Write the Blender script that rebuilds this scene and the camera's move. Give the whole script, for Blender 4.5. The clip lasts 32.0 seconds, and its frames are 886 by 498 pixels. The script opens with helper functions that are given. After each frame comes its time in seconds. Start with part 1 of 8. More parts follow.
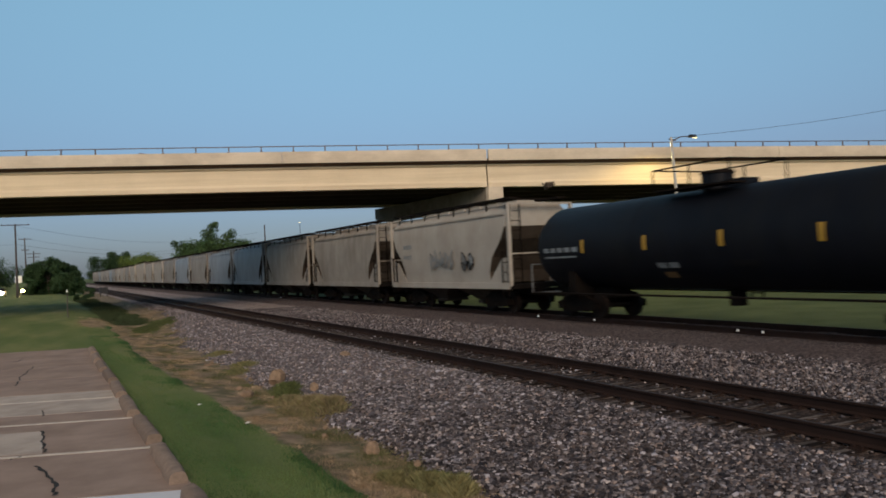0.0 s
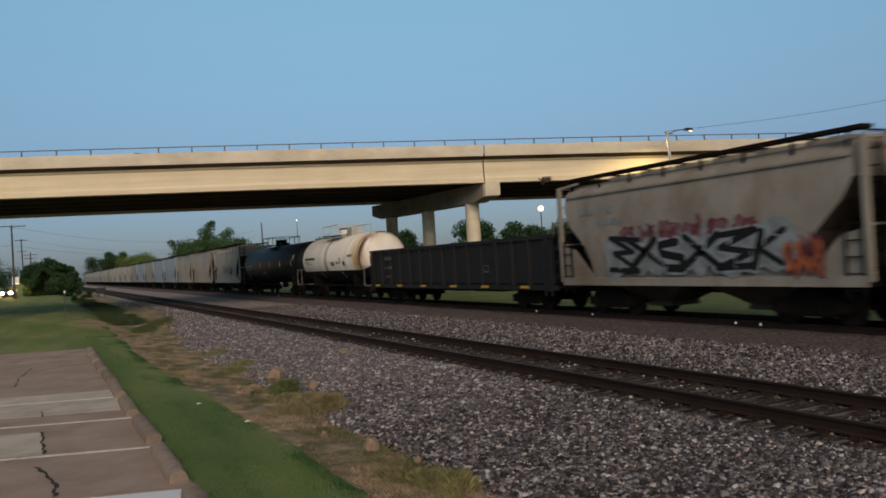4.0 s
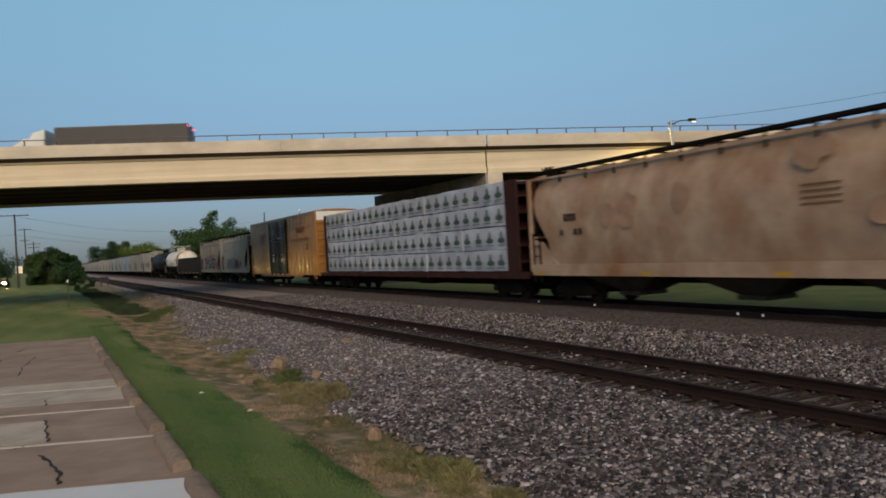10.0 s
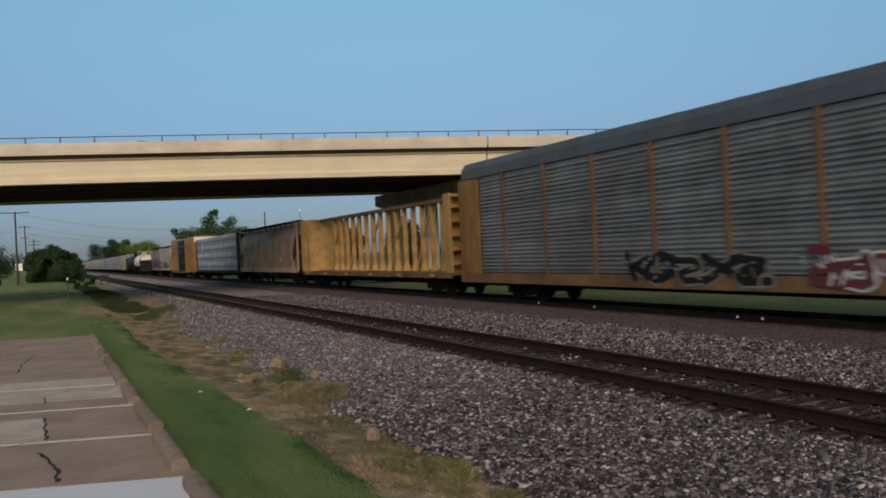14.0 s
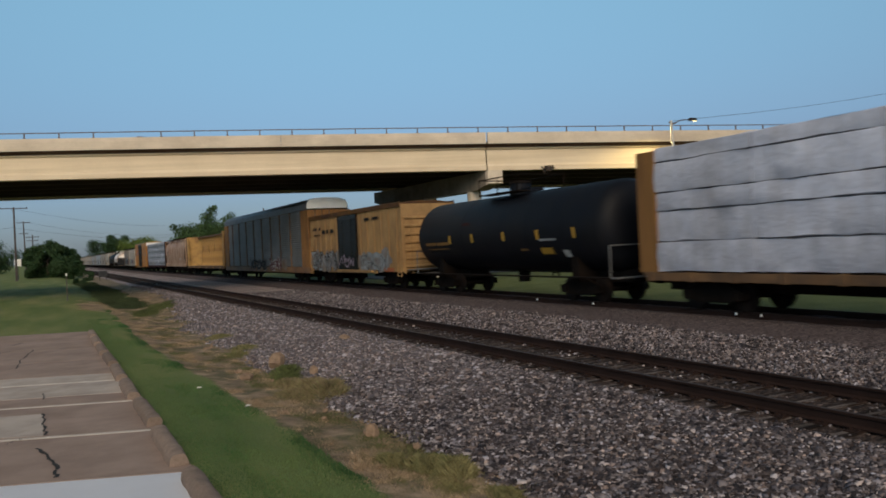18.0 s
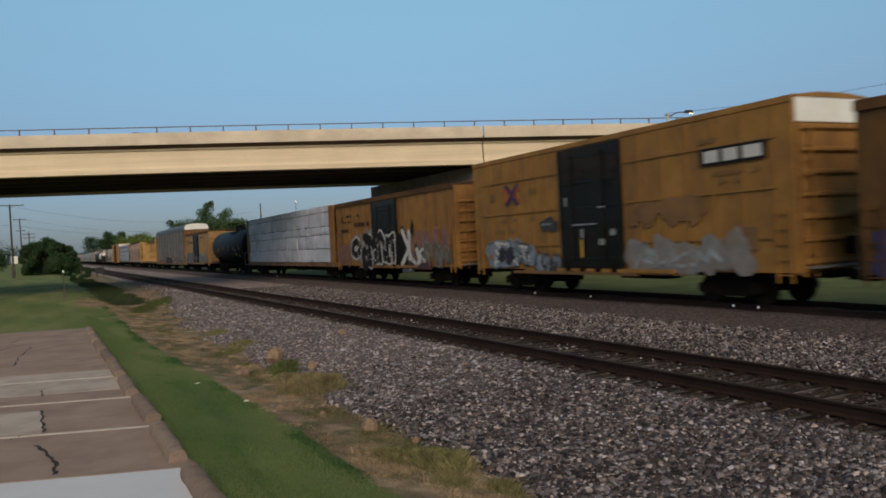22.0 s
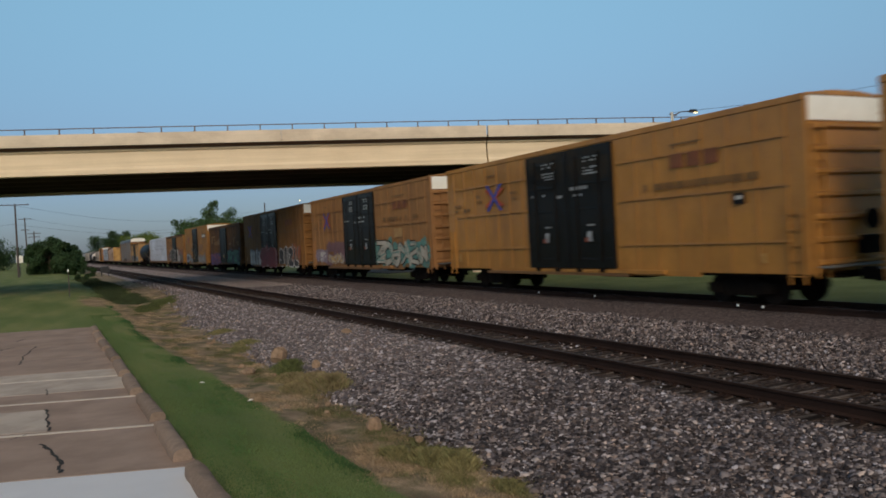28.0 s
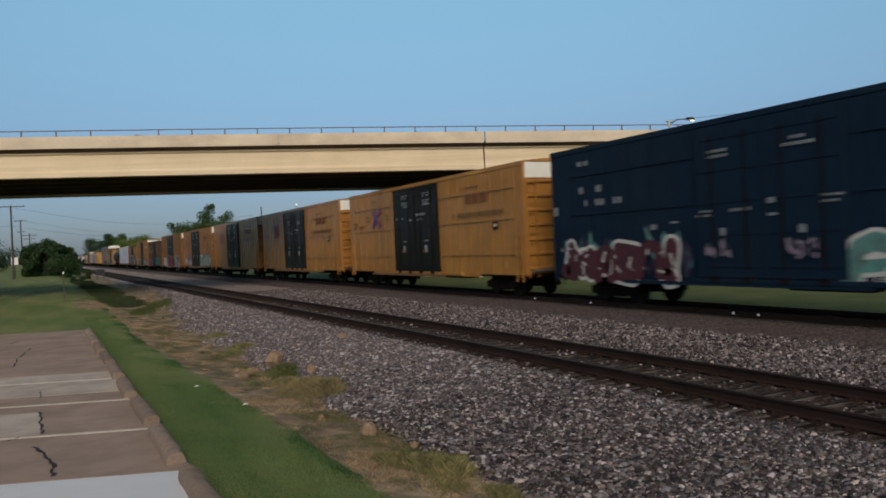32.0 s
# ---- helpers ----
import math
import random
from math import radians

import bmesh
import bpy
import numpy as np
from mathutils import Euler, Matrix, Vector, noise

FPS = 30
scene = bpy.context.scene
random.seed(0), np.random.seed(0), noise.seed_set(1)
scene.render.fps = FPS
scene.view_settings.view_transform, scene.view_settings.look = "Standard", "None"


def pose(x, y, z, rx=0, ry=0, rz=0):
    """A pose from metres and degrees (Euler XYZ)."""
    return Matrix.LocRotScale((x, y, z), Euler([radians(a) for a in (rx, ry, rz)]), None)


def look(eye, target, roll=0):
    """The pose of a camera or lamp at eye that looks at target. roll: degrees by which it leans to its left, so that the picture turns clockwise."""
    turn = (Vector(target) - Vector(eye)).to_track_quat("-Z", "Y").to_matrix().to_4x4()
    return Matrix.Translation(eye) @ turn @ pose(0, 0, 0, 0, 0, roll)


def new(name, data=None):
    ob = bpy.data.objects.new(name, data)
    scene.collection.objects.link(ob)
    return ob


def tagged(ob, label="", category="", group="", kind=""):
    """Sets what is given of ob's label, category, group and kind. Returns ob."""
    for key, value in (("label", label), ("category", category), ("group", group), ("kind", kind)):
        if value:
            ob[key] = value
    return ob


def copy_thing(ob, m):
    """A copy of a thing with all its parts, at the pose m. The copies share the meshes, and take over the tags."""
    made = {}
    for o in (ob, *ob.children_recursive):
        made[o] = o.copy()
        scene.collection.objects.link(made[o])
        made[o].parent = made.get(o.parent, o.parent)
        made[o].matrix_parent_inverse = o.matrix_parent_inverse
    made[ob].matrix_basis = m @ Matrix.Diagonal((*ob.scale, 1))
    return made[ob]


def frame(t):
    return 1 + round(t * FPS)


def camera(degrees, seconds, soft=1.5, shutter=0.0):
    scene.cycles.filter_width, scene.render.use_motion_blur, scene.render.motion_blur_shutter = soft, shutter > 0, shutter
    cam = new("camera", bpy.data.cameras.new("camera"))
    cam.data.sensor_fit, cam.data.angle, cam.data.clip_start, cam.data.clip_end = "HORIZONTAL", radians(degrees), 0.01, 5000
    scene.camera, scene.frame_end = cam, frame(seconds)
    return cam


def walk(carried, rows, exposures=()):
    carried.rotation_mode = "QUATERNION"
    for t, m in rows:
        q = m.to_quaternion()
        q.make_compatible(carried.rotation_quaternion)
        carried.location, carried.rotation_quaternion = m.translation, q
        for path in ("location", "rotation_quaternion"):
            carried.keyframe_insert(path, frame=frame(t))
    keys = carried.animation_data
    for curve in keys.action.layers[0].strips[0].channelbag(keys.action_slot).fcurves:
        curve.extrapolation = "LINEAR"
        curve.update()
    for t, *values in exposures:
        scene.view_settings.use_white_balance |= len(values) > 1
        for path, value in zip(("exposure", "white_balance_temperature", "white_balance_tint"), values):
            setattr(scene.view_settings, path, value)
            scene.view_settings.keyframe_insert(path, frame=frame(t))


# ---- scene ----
# The camera stands still on the parking lot and turns a little.
cam = camera(58.86, 32.0, soft=1.75, shutter=0.5)
TURNS = [
    (0, 90.90, 2.76, -26.79), (0.5, 90.82, 2.77, -26.87), (1, 90.66, 2.99, -26.89), (1.5, 90.61, 3.14, -26.84), 
    (2, 90.60, 3.35, -26.77), (2.5, 90.54, 3.36, -26.87), (3, 90.47, 3.37, -26.98), (3.5, 90.55, 3.48, -26.98), 
    (5.5, 90.70, 3.25, -26.92), (6, 90.45, 3.29, -26.98), (6.5, 90.29, 3.17, -26.94), (7, 90.22, 3.09, -26.79), 
    (7.5, 90.08, 3.10, -26.73), (8, 89.96, 3.14, -26.75), (8.5, 89.97, 3.38, -26.80), (9, 90.04, 3.63, -26.77), 
    (9.5, 90.01, 3.56, -26.83), (10, 89.91, 3.31, -26.79), (10.5, 89.71, 3.11, -26.70), (11, 89.68, 3.03, -26.72), 
    (11.5, 89.82, 3.06, -26.76), (12, 89.88, 3.15, -26.93), (12.5, 89.92, 3.12, -27.00), (13, 89.93, 2.95, -26.92), 
    (13.5, 89.92, 2.84, -26.77), (14, 89.96, 2.86, -26.78), (14.5, 89.94, 2.89, -26.86), (16.5, 89.45, 2.70, -26.95), 
    (17, 89.51, 2.73, -26.90), (17.5, 89.65, 2.79, -26.85), (18, 89.70, 2.74, -26.85), (18.5, 89.75, 2.75, -26.90), 
    (19, 89.81, 2.62, -27.04), (19.5, 89.87, 2.54, -27.06), (20, 89.77, 2.52, -26.98), (20.5, 89.72, 2.83, -26.79), 
    (21, 89.49, 3.31, -26.84), (21.5, 89.30, 3.39, -26.92), (22, 89.26, 3.15, -27.05), (22.5, 89.32, 2.95, -27.04), 
    (23, 89.45, 2.83, -26.84), (23.5, 89.47, 2.99, -26.72), (24, 89.45, 2.86, -26.69), (24.5, 89.46, 2.77, -26.68), 
    (25, 89.38, 2.72, -26.68), (25.5, 89.40, 2.62, -26.70), (27.5, 89.33, 3.37, -26.61), (28, 89.23, 3.14, -26.76), 
    (28.5, 89.27, 2.90, -26.78), (29, 89.27, 2.76, -26.69), (29.5, 89.19, 2.61, -26.63), (30, 89.19, 2.58, -26.75), 
    (30.5, 89.20, 2.59, -26.77), (31, 89.26, 2.61, -26.81), (31.5, 89.44, 2.64, -26.93), (32, 89.61, 2.66, -27.02),]
walk(cam, [(t, pose(0, 0, 2.35, rx, ry, rz)) for t, rx, ry, rz in TURNS],
     exposures=[(0, 0.0, 6560, 13), (2, -0.02, 6500, 10), (6, -0.04, 6640, 10), (10, -0.02, 6640, 10), (13, 0.0, 6420, 10), (18, 0.02, 6420, 10), (21, 0.03, 6600, 10), (25, 0.04, 6600, 10), (29, 0.05, 6450, 10), (32, 0.05, 6450, 10)])

# ---- daylight: a clear evening sky, the soft sun behind the camera ----
SUN_UP, SUN_ROUND = radians(32.0), radians(204.0)
sky_world = bpy.data.worlds.new("sky")
scene.world = sky_world
sky_world.use_nodes = True
wn = sky_world.node_tree
sky = wn.nodes.new("ShaderNodeTexSky")
sky.sky_type, sky.sun_disc = "NISHITA", False
sky.sun_elevation, sky.sun_rotation = SUN_UP, SUN_ROUND
sky.air_density, sky.dust_density, sky.ozone_density = 1.0, 0.6, 2.0
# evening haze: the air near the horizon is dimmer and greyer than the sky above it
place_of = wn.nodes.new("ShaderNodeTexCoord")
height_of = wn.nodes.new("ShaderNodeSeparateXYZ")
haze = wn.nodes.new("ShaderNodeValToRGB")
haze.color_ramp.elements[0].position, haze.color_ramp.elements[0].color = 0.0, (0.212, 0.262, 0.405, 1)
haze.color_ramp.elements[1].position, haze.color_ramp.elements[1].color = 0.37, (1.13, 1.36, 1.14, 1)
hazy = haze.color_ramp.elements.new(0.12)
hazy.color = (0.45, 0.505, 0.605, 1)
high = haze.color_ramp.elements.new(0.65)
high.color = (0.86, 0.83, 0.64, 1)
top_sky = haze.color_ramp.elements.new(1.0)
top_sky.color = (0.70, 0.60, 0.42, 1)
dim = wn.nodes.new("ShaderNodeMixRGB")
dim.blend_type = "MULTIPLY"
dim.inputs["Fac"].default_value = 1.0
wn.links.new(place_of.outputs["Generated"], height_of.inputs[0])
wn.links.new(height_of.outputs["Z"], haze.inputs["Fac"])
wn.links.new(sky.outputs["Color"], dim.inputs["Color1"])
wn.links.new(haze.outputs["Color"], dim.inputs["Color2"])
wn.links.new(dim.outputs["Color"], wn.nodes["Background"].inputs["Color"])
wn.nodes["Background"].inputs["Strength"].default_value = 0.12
sun = new("sun", bpy.data.lights.new("sun", "SUN"))
sun.data.energy, sun.data.angle, sun.data.color = 1.95, radians(35), (1.0, 0.77, 0.56)
sun_way = Vector((math.sin(SUN_ROUND) * math.cos(SUN_UP), math.cos(SUN_ROUND) * math.cos(SUN_UP), math.sin(SUN_UP)))
sun.matrix_world = look(sun_way * 60, (0, 0, 0))

# ---- levels ----
RAIL = 0.087      # rail head of the near track
RAIL2 = 0.124     # rail head of the train's track
NEAR_X, TRAIN_X = 9.36, 17.755   # centre lines of the two tracks


# ---- building tools ----
class Shape:
    """Corners and faces of one mesh."""

    def __init__(self):
        self.v, self.f = [], []

    def add(self, pts, faces):
        n = len(self.v)
        self.v.extend(pts)
        self.f.extend(tuple(n + i for i in q) for q in faces)
        return self

    def box(self, x0, x1, y0, y1, z0, z1, taper=0.0):
        t = taper
        pts = [(x0, y0, z0), (x1, y0, z0), (x1, y1, z0), (x0, y1, z0),
               (x0 + t, y0 + t, z1), (x1 - t, y0 + t, z1), (x1 - t, y1 - t, z1), (x0 + t, y1 - t, z1)]
        return self.add(pts, [(3, 2, 1, 0), (4, 5, 6, 7), (0, 1, 5, 4), (1, 2, 6, 5), (2, 3, 7, 6), (3, 0, 4, 7)])

    def bar(self, a, b, w, d=None):
        """A square bar from a to b."""
        a, b = Vector(a), Vector(b)
        way = (b - a).normalized()
        side = way.cross(Vector((0, 0, 1)))
        side = side.normalized() if side.length > 0.01 else Vector((1, 0, 0))
        up = side.cross(way)
        d = w if d is None else d
        pts = [tuple(p + side * (sx * w / 2) + up * (sz * d / 2)) for p in (a, b) for sx, sz in ((-1, -1), (1, -1), (1, 1), (-1, 1))]
        return self.add(pts, [(0, 1, 2, 3), (7, 6, 5, 4), (0, 4, 5, 1), (1, 5, 6, 2), (2, 6, 7, 3), (3, 7, 4, 0)])

    def rod(self, a, b, r0, r1=None, n=8, caps=True):
        """A round rod from a to b."""
        a, b = Vector(a), Vector(b)
        r1 = r0 if r1 is None else r1
        way = (b - a).normalized()
        side = way.cross(Vector((0, 0, 1)))
        side = side.normalized() if side.length > 0.01 else Vector((1, 0, 0))
        up = side.cross(way)
        pts = []
        for p, r in ((a, r0), (b, r1)):
            for i in range(n):
                w = 2 * math.pi * i / n
                pts.append(tuple(p + side * (r * math.cos(w)) + up * (r * math.sin(w))))
        faces = [(i, (i + 1) % n, n + (i + 1) % n, n + i) for i in range(n)]
        if caps:
            faces += [tuple(range(n))[::-1], tuple(range(n, 2 * n))]
        return self.add(pts, faces)

    def extrude(self, profile, y0, y1, axis="y"):
        """A closed outline of (a, b) drawn along an axis."""
        n = len(profile)
        if axis == "y":
            pts = [(a, y, b) for y in (y0, y1) for a, b in profile]
        elif axis == "x":
            pts = [(y, a, b) for y in (y0, y1) for a, b in profile]
        else:
            pts = [(a, b, y) for y in (y0, y1) for a, b in profile]
        faces = [(i, (i + 1) % n, n + (i + 1) % n, n + i) for i in range(n)]
        return self.add(pts, faces + [tuple(range(n))[::-1], tuple(range(n, 2 * n))])

    def sphere(self, c, r, seg=10, rings=6, sz=1.0):
        pts, faces = [], []
        for j in range(rings + 1):
            a = math.pi * j / rings
            for i in range(seg):
                w = 2 * math.pi * i / seg
                pts.append((c[0] + r * math.sin(a) * math.cos(w), c[1] + r * math.sin(a) * math.sin(w), c[2] + r * sz * math.cos(a)))
        for j in range(rings):
            for i in range(seg):
                faces.append((j * seg + i, j * seg + (i + 1) % seg, (j + 1) * seg + (i + 1) % seg, (j + 1) * seg + i))
        return self.add(pts, faces)

    def tube(self, points, r, n=6):
        """One round cable through all the points."""
        for k, p in enumerate(points):
            way = (Vector(points[min(k + 1, len(points) - 1)]) - Vector(points[max(k - 1, 0)])).normalized()
            side = way.cross(Vector((0, 0, 1))).normalized()
            up = side.cross(way)
            self.v.extend(tuple(Vector(p) + side * (r * math.cos(w)) + up * (r * math.sin(w))) for w in [2 * math.pi * i / n for i in range(n)])
        for k in range(len(points) - 1):
            self.f.extend((k * n + i, k * n + (i + 1) % n, (k + 1) * n + (i + 1) % n, (k + 1) * n + i) for i in range(n))
        return self

    def mesh(self, name, material, smooth=False):
        me = bpy.data.meshes.new(name)
        me.from_pydata(self.v, [], self.f)
        fix = bmesh.new()
        fix.from_mesh(me)
        bmesh.ops.delete(fix, geom=[c for c in fix.verts if not c.link_faces], context="VERTS")
        bmesh.ops.recalc_face_normals(fix, faces=fix.faces)
        fix.to_mesh(me)
        fix.free()
        if material:
            me.materials.append(material)
        if smooth:
            me.shade_smooth()
            me.set_sharp_from_angle(angle=radians(40))
        return me


def part(name, shape, material, parent, label="", smooth=False):
    """One mesh object under a thing or a part."""
    me = shape if isinstance(shape, bpy.types.Mesh) else shape.mesh(name, material, smooth)
    ob = new(name, me)
    ob.parent = parent
    return tagged(ob, label, kind="stuff" if name in ("lettering", "printed_mark", "printed_line", "graffiti", "graffiti_fill", "graffiti_line", "decal", "insulators") else "")


CUBES = {}


def piece(name, parent, paint, x0, x1, y0, y1, z0, z1, label=""):
    """A box-shaped piece of a thing; alike pieces of one paint share a mesh."""
    if paint not in CUBES:
        CUBES[paint] = Shape().box(-0.5, 0.5, -0.5, 0.5, -0.5, 0.5).mesh("piece", M[paint])
    ob = new(name, CUBES[paint])
    ob.parent = parent
    ob.location = ((x0 + x1) / 2, (y0 + y1) / 2, (z0 + z1) / 2)
    ob.scale = (abs(x1 - x0), abs(y1 - y0), abs(z1 - z0))
    return tagged(ob, label)


def thing(name, label, category, at=(0, 0, 0), group="", kind="", turn=0.0):
    """The empty at the base of a thing."""
    ob = new(name)
    ob.matrix_basis = pose(*at, 0, 0, turn)
    return tagged(ob, label, category, group, kind)


def solid(name, shape, material, label, category, group="", kind="", smooth=False):
    """A thing of one mesh."""
    ob = new(name, shape if isinstance(shape, bpy.types.Mesh) else shape.mesh(name, material, smooth))
    return tagged(ob, label, category, group, kind)


def sheet(name, v, faces, material, smooth=False):
    """A mesh from numpy arrays of corners and of faces that have equal numbers of corners."""
    me = bpy.data.meshes.new(name)
    v, faces = np.asarray(v, np.float32), np.asarray(faces, np.int32)
    k = faces.shape[1]
    me.vertices.add(len(v))
    me.vertices.foreach_set("co", v.ravel())
    me.loops.add(faces.size)
    me.loops.foreach_set("vertex_index", faces.ravel())
    me.polygons.add(len(faces))
    me.polygons.foreach_set("loop_start", np.arange(0, faces.size, k, dtype=np.int32))
    me.update(calc_edges=True)
    me.validate()
    me.materials.append(material)
    if smooth:
        me.shade_smooth()
    return me


# ---- materials ----
def surface(name, color, rough=0.6, metal=0.0, var=0.25, scale=1.5, fine=30.0, bump=0.15, depth=0.01, dirt=None, dirt_amount=0.5,
            dirt_scale=0.8, streak=1.0, island=0.0, vary=0.0, along=None, coat=0.0, emit=0.0, gloss=0.5, dirt_from=0.42):
    """Paint, stone, metal or soil: colour that varies at two scales, stains, relief."""
    m = bpy.data.materials.new(name)
    m.use_nodes = True
    nt = m.node_tree
    bs = nt.nodes["Principled BSDF"]
    link, make = nt.links.new, nt.nodes.new
    co = make("ShaderNodeTexCoord")
    big, small = make("ShaderNodeTexNoise"), make("ShaderNodeTexNoise")
    big.inputs["Scale"].default_value, big.inputs["Detail"].default_value = scale, 4
    small.inputs["Scale"].default_value, small.inputs["Detail"].default_value = fine, 3
    link(co.outputs["Object"], big.inputs["Vector"])
    link(co.outputs["Object"], small.inputs["Vector"])
    mixn = make("ShaderNodeMath")
    mixn.operation = "MULTIPLY_ADD"
    link(big.outputs["Fac"], mixn.inputs[0])
    mixn.inputs[1].default_value = 0.65
    half = make("ShaderNodeMath")
    half.operation = "MULTIPLY"
    link(small.outputs["Fac"], half.inputs[0])
    half.inputs[1].default_value = 0.35
    link(half.outputs[0], mixn.inputs[2])
    ramp = make("ShaderNodeValToRGB")
    ramp.color_ramp.elements[0].position, ramp.color_ramp.elements[1].position = 0.3, 0.7
    ramp.color_ramp.elements[0].color = (*[c * (1 - var) for c in color], 1)
    ramp.color_ramp.elements[1].color = (*[min(1, c * (1 + var)) for c in color], 1)
    link(mixn.outputs[0], ramp.inputs["Fac"])
    out = ramp.outputs["Color"]
    if dirt:
        mp = make("ShaderNodeMapping")
        mp.inputs["Scale"].default_value = along or (1, 1, 1 / streak)
        link(co.outputs["Object"], mp.inputs["Vector"])
        dn = make("ShaderNodeTexNoise")
        dn.inputs["Scale"].default_value, dn.inputs["Detail"].default_value, dn.inputs["Roughness"].default_value = dirt_scale, 6, 0.65
        link(mp.outputs["Vector"], dn.inputs["Vector"])
        dr = make("ShaderNodeValToRGB")
        dr.color_ramp.elements[0].position = dirt_from
        dr.color_ramp.elements[1].position = min(0.98, dirt_from + 0.30)
        dr.color_ramp.elements[1].color = (dirt_amount, dirt_amount, dirt_amount, 1)
        dr.color_ramp.elements[0].color = (0, 0, 0, 1)
        link(dn.outputs["Fac"], dr.inputs["Fac"])
        mx = make("ShaderNodeMixRGB")
        link(dr.outputs["Color"], mx.inputs["Fac"])
        link(out, mx.inputs["Color1"])
        mx.inputs["Color2"].default_value = (*dirt, 1)
        out = mx.outputs["Color"]
    if island:
        geo = make("ShaderNodeNewGeometry")
        mr = make("ShaderNodeMapRange")
        mr.inputs["To Min"].default_value, mr.inputs["To Max"].default_value = 1 - island, 1 + island
        link(geo.outputs["Random Per Island"], mr.inputs["Value"])
        mul = make("ShaderNodeMixRGB")
        mul.blend_type = "MULTIPLY"
        mul.inputs["Fac"].default_value = 1
        link(out, mul.inputs["Color1"])
        link(mr.outputs["Result"], mul.inputs["Color2"])
        out = mul.outputs["Color"]
    if vary:
        info = make("ShaderNodeObjectInfo")
        vr = make("ShaderNodeMapRange")
        vr.inputs["To Min"].default_value, vr.inputs["To Max"].default_value = 1 - vary, 1 + vary
        link(info.outputs["Random"], vr.inputs["Value"])
        shade = make("ShaderNodeMixRGB")
        shade.blend_type = "MULTIPLY"
        shade.inputs["Fac"].default_value = 1
        link(out, shade.inputs["Color1"])
        link(vr.outputs["Result"], shade.inputs["Color2"])
        out = shade.outputs["Color"]
    link(out, bs.inputs["Base Color"])
    bs.inputs["Roughness"].default_value, bs.inputs["Metallic"].default_value = rough, metal
    bs.inputs["Coat Weight"].default_value, bs.inputs["Coat Roughness"].default_value = coat, 0.07
    bs.inputs["Specular IOR Level"].default_value = gloss
    if coat:
        # sheet steel is never flat: upright ripples break up what the paint mirrors
        wavy, ripple, dent = make("ShaderNodeMapping"), make("ShaderNodeTexNoise"), make("ShaderNodeBump")
        wavy.inputs["Scale"].default_value = (1, 2.0, 0.55)
        ripple.inputs["Scale"].default_value, ripple.inputs["Detail"].default_value = 1.6, 3
        dent.inputs["Strength"].default_value, dent.inputs["Distance"].default_value = 1.7, 0.022
        link(co.outputs["Object"], wavy.inputs["Vector"])
        link(wavy.outputs["Vector"], ripple.inputs["Vector"])
        link(ripple.outputs["Fac"], dent.inputs["Height"])
        link(dent.outputs["Normal"], bs.inputs["Coat Normal"])
    if emit:
        link(out, bs.inputs["Emission Color"])
        bs.inputs["Emission Strength"].default_value = emit
    if bump:
        bp = make("ShaderNodeBump")
        bp.inputs["Strength"].default_value, bp.inputs["Distance"].default_value = bump, depth
        link(mixn.outputs[0], bp.inputs["Height"])
        link(bp.outputs["Normal"], bs.inputs["Normal"])
    return m


M = {}
M["yellow"] = surface("boxcar_yellow", (0.375, 0.172, 0.035), 0.6, gloss=0.35, coat=0.5, var=0.2, dirt=(0.17, 0.080, 0.026), dirt_amount=0.6, dirt_scale=0.6, streak=5)
M["yellow_dull"] = surface("grimy_boxcar_yellow", (0.225, 0.107, 0.030), 0.7, gloss=0.25, var=0.22, dirt=(0.115, 0.055, 0.024), dirt_amount=0.75, dirt_scale=0.6, streak=4)
M["yellow_tan"] = surface("dusty_boxcar_yellow", (0.30, 0.150, 0.058), 0.7, gloss=0.25, var=0.2, dirt=(0.17, 0.085, 0.040), dirt_amount=0.7, dirt_scale=0.6, streak=4)
M["ink_haze"] = surface("washed_out_spray", (0.20, 0.19, 0.19), 0.7, var=0.35, scale=2.0, dirt=(0.20, 0.12, 0.05), dirt_amount=0.8, dirt_scale=1.1)
M["yellow_old"] = surface("faded_yellow", (0.27, 0.130, 0.036), 0.7, gloss=0.3, var=0.28, dirt=(0.095, 0.046, 0.022), dirt_amount=0.8, dirt_scale=0.9, streak=4)
M["yellow_pale"] = surface("bleached_yellow", (0.37, 0.22, 0.088), 0.65, gloss=0.3, var=0.25, dirt=(0.14, 0.075, 0.038), dirt_amount=0.7, dirt_scale=1.0, streak=2.5)
M["yellow_worn"] = surface("worn_boxcar_yellow", (0.29, 0.142, 0.034), 0.65, gloss=0.3, var=0.25, dirt=(0.12, 0.060, 0.028), dirt_amount=0.75, dirt_scale=0.9, streak=2.5)
M["ochre"] = surface("ochre_paint", (0.20, 0.10, 0.035), 0.65, var=0.3, dirt=(0.06, 0.03, 0.018), dirt_amount=0.85, dirt_scale=0.8, streak=3)
M["brown"] = surface("rusty_brown_paint", (0.058, 0.027, 0.014), 0.75, gloss=0.25, var=0.4, dirt=(0.19, 0.095, 0.020), dirt_amount=0.75, dirt_scale=0.5, streak=1.3)
M["brown_red"] = surface("oxide_red_paint", (0.045, 0.013, 0.011), 0.75, gloss=0.2, var=0.35, dirt=(0.022, 0.015, 0.012), dirt_amount=0.7)
M["blue"] = surface("navy_blue_paint", (0.0042, 0.0148, 0.032), 0.6, gloss=0.15, var=0.22, dirt=(0.008, 0.016, 0.028), dirt_amount=0.7, dirt_scale=0.6, streak=5)
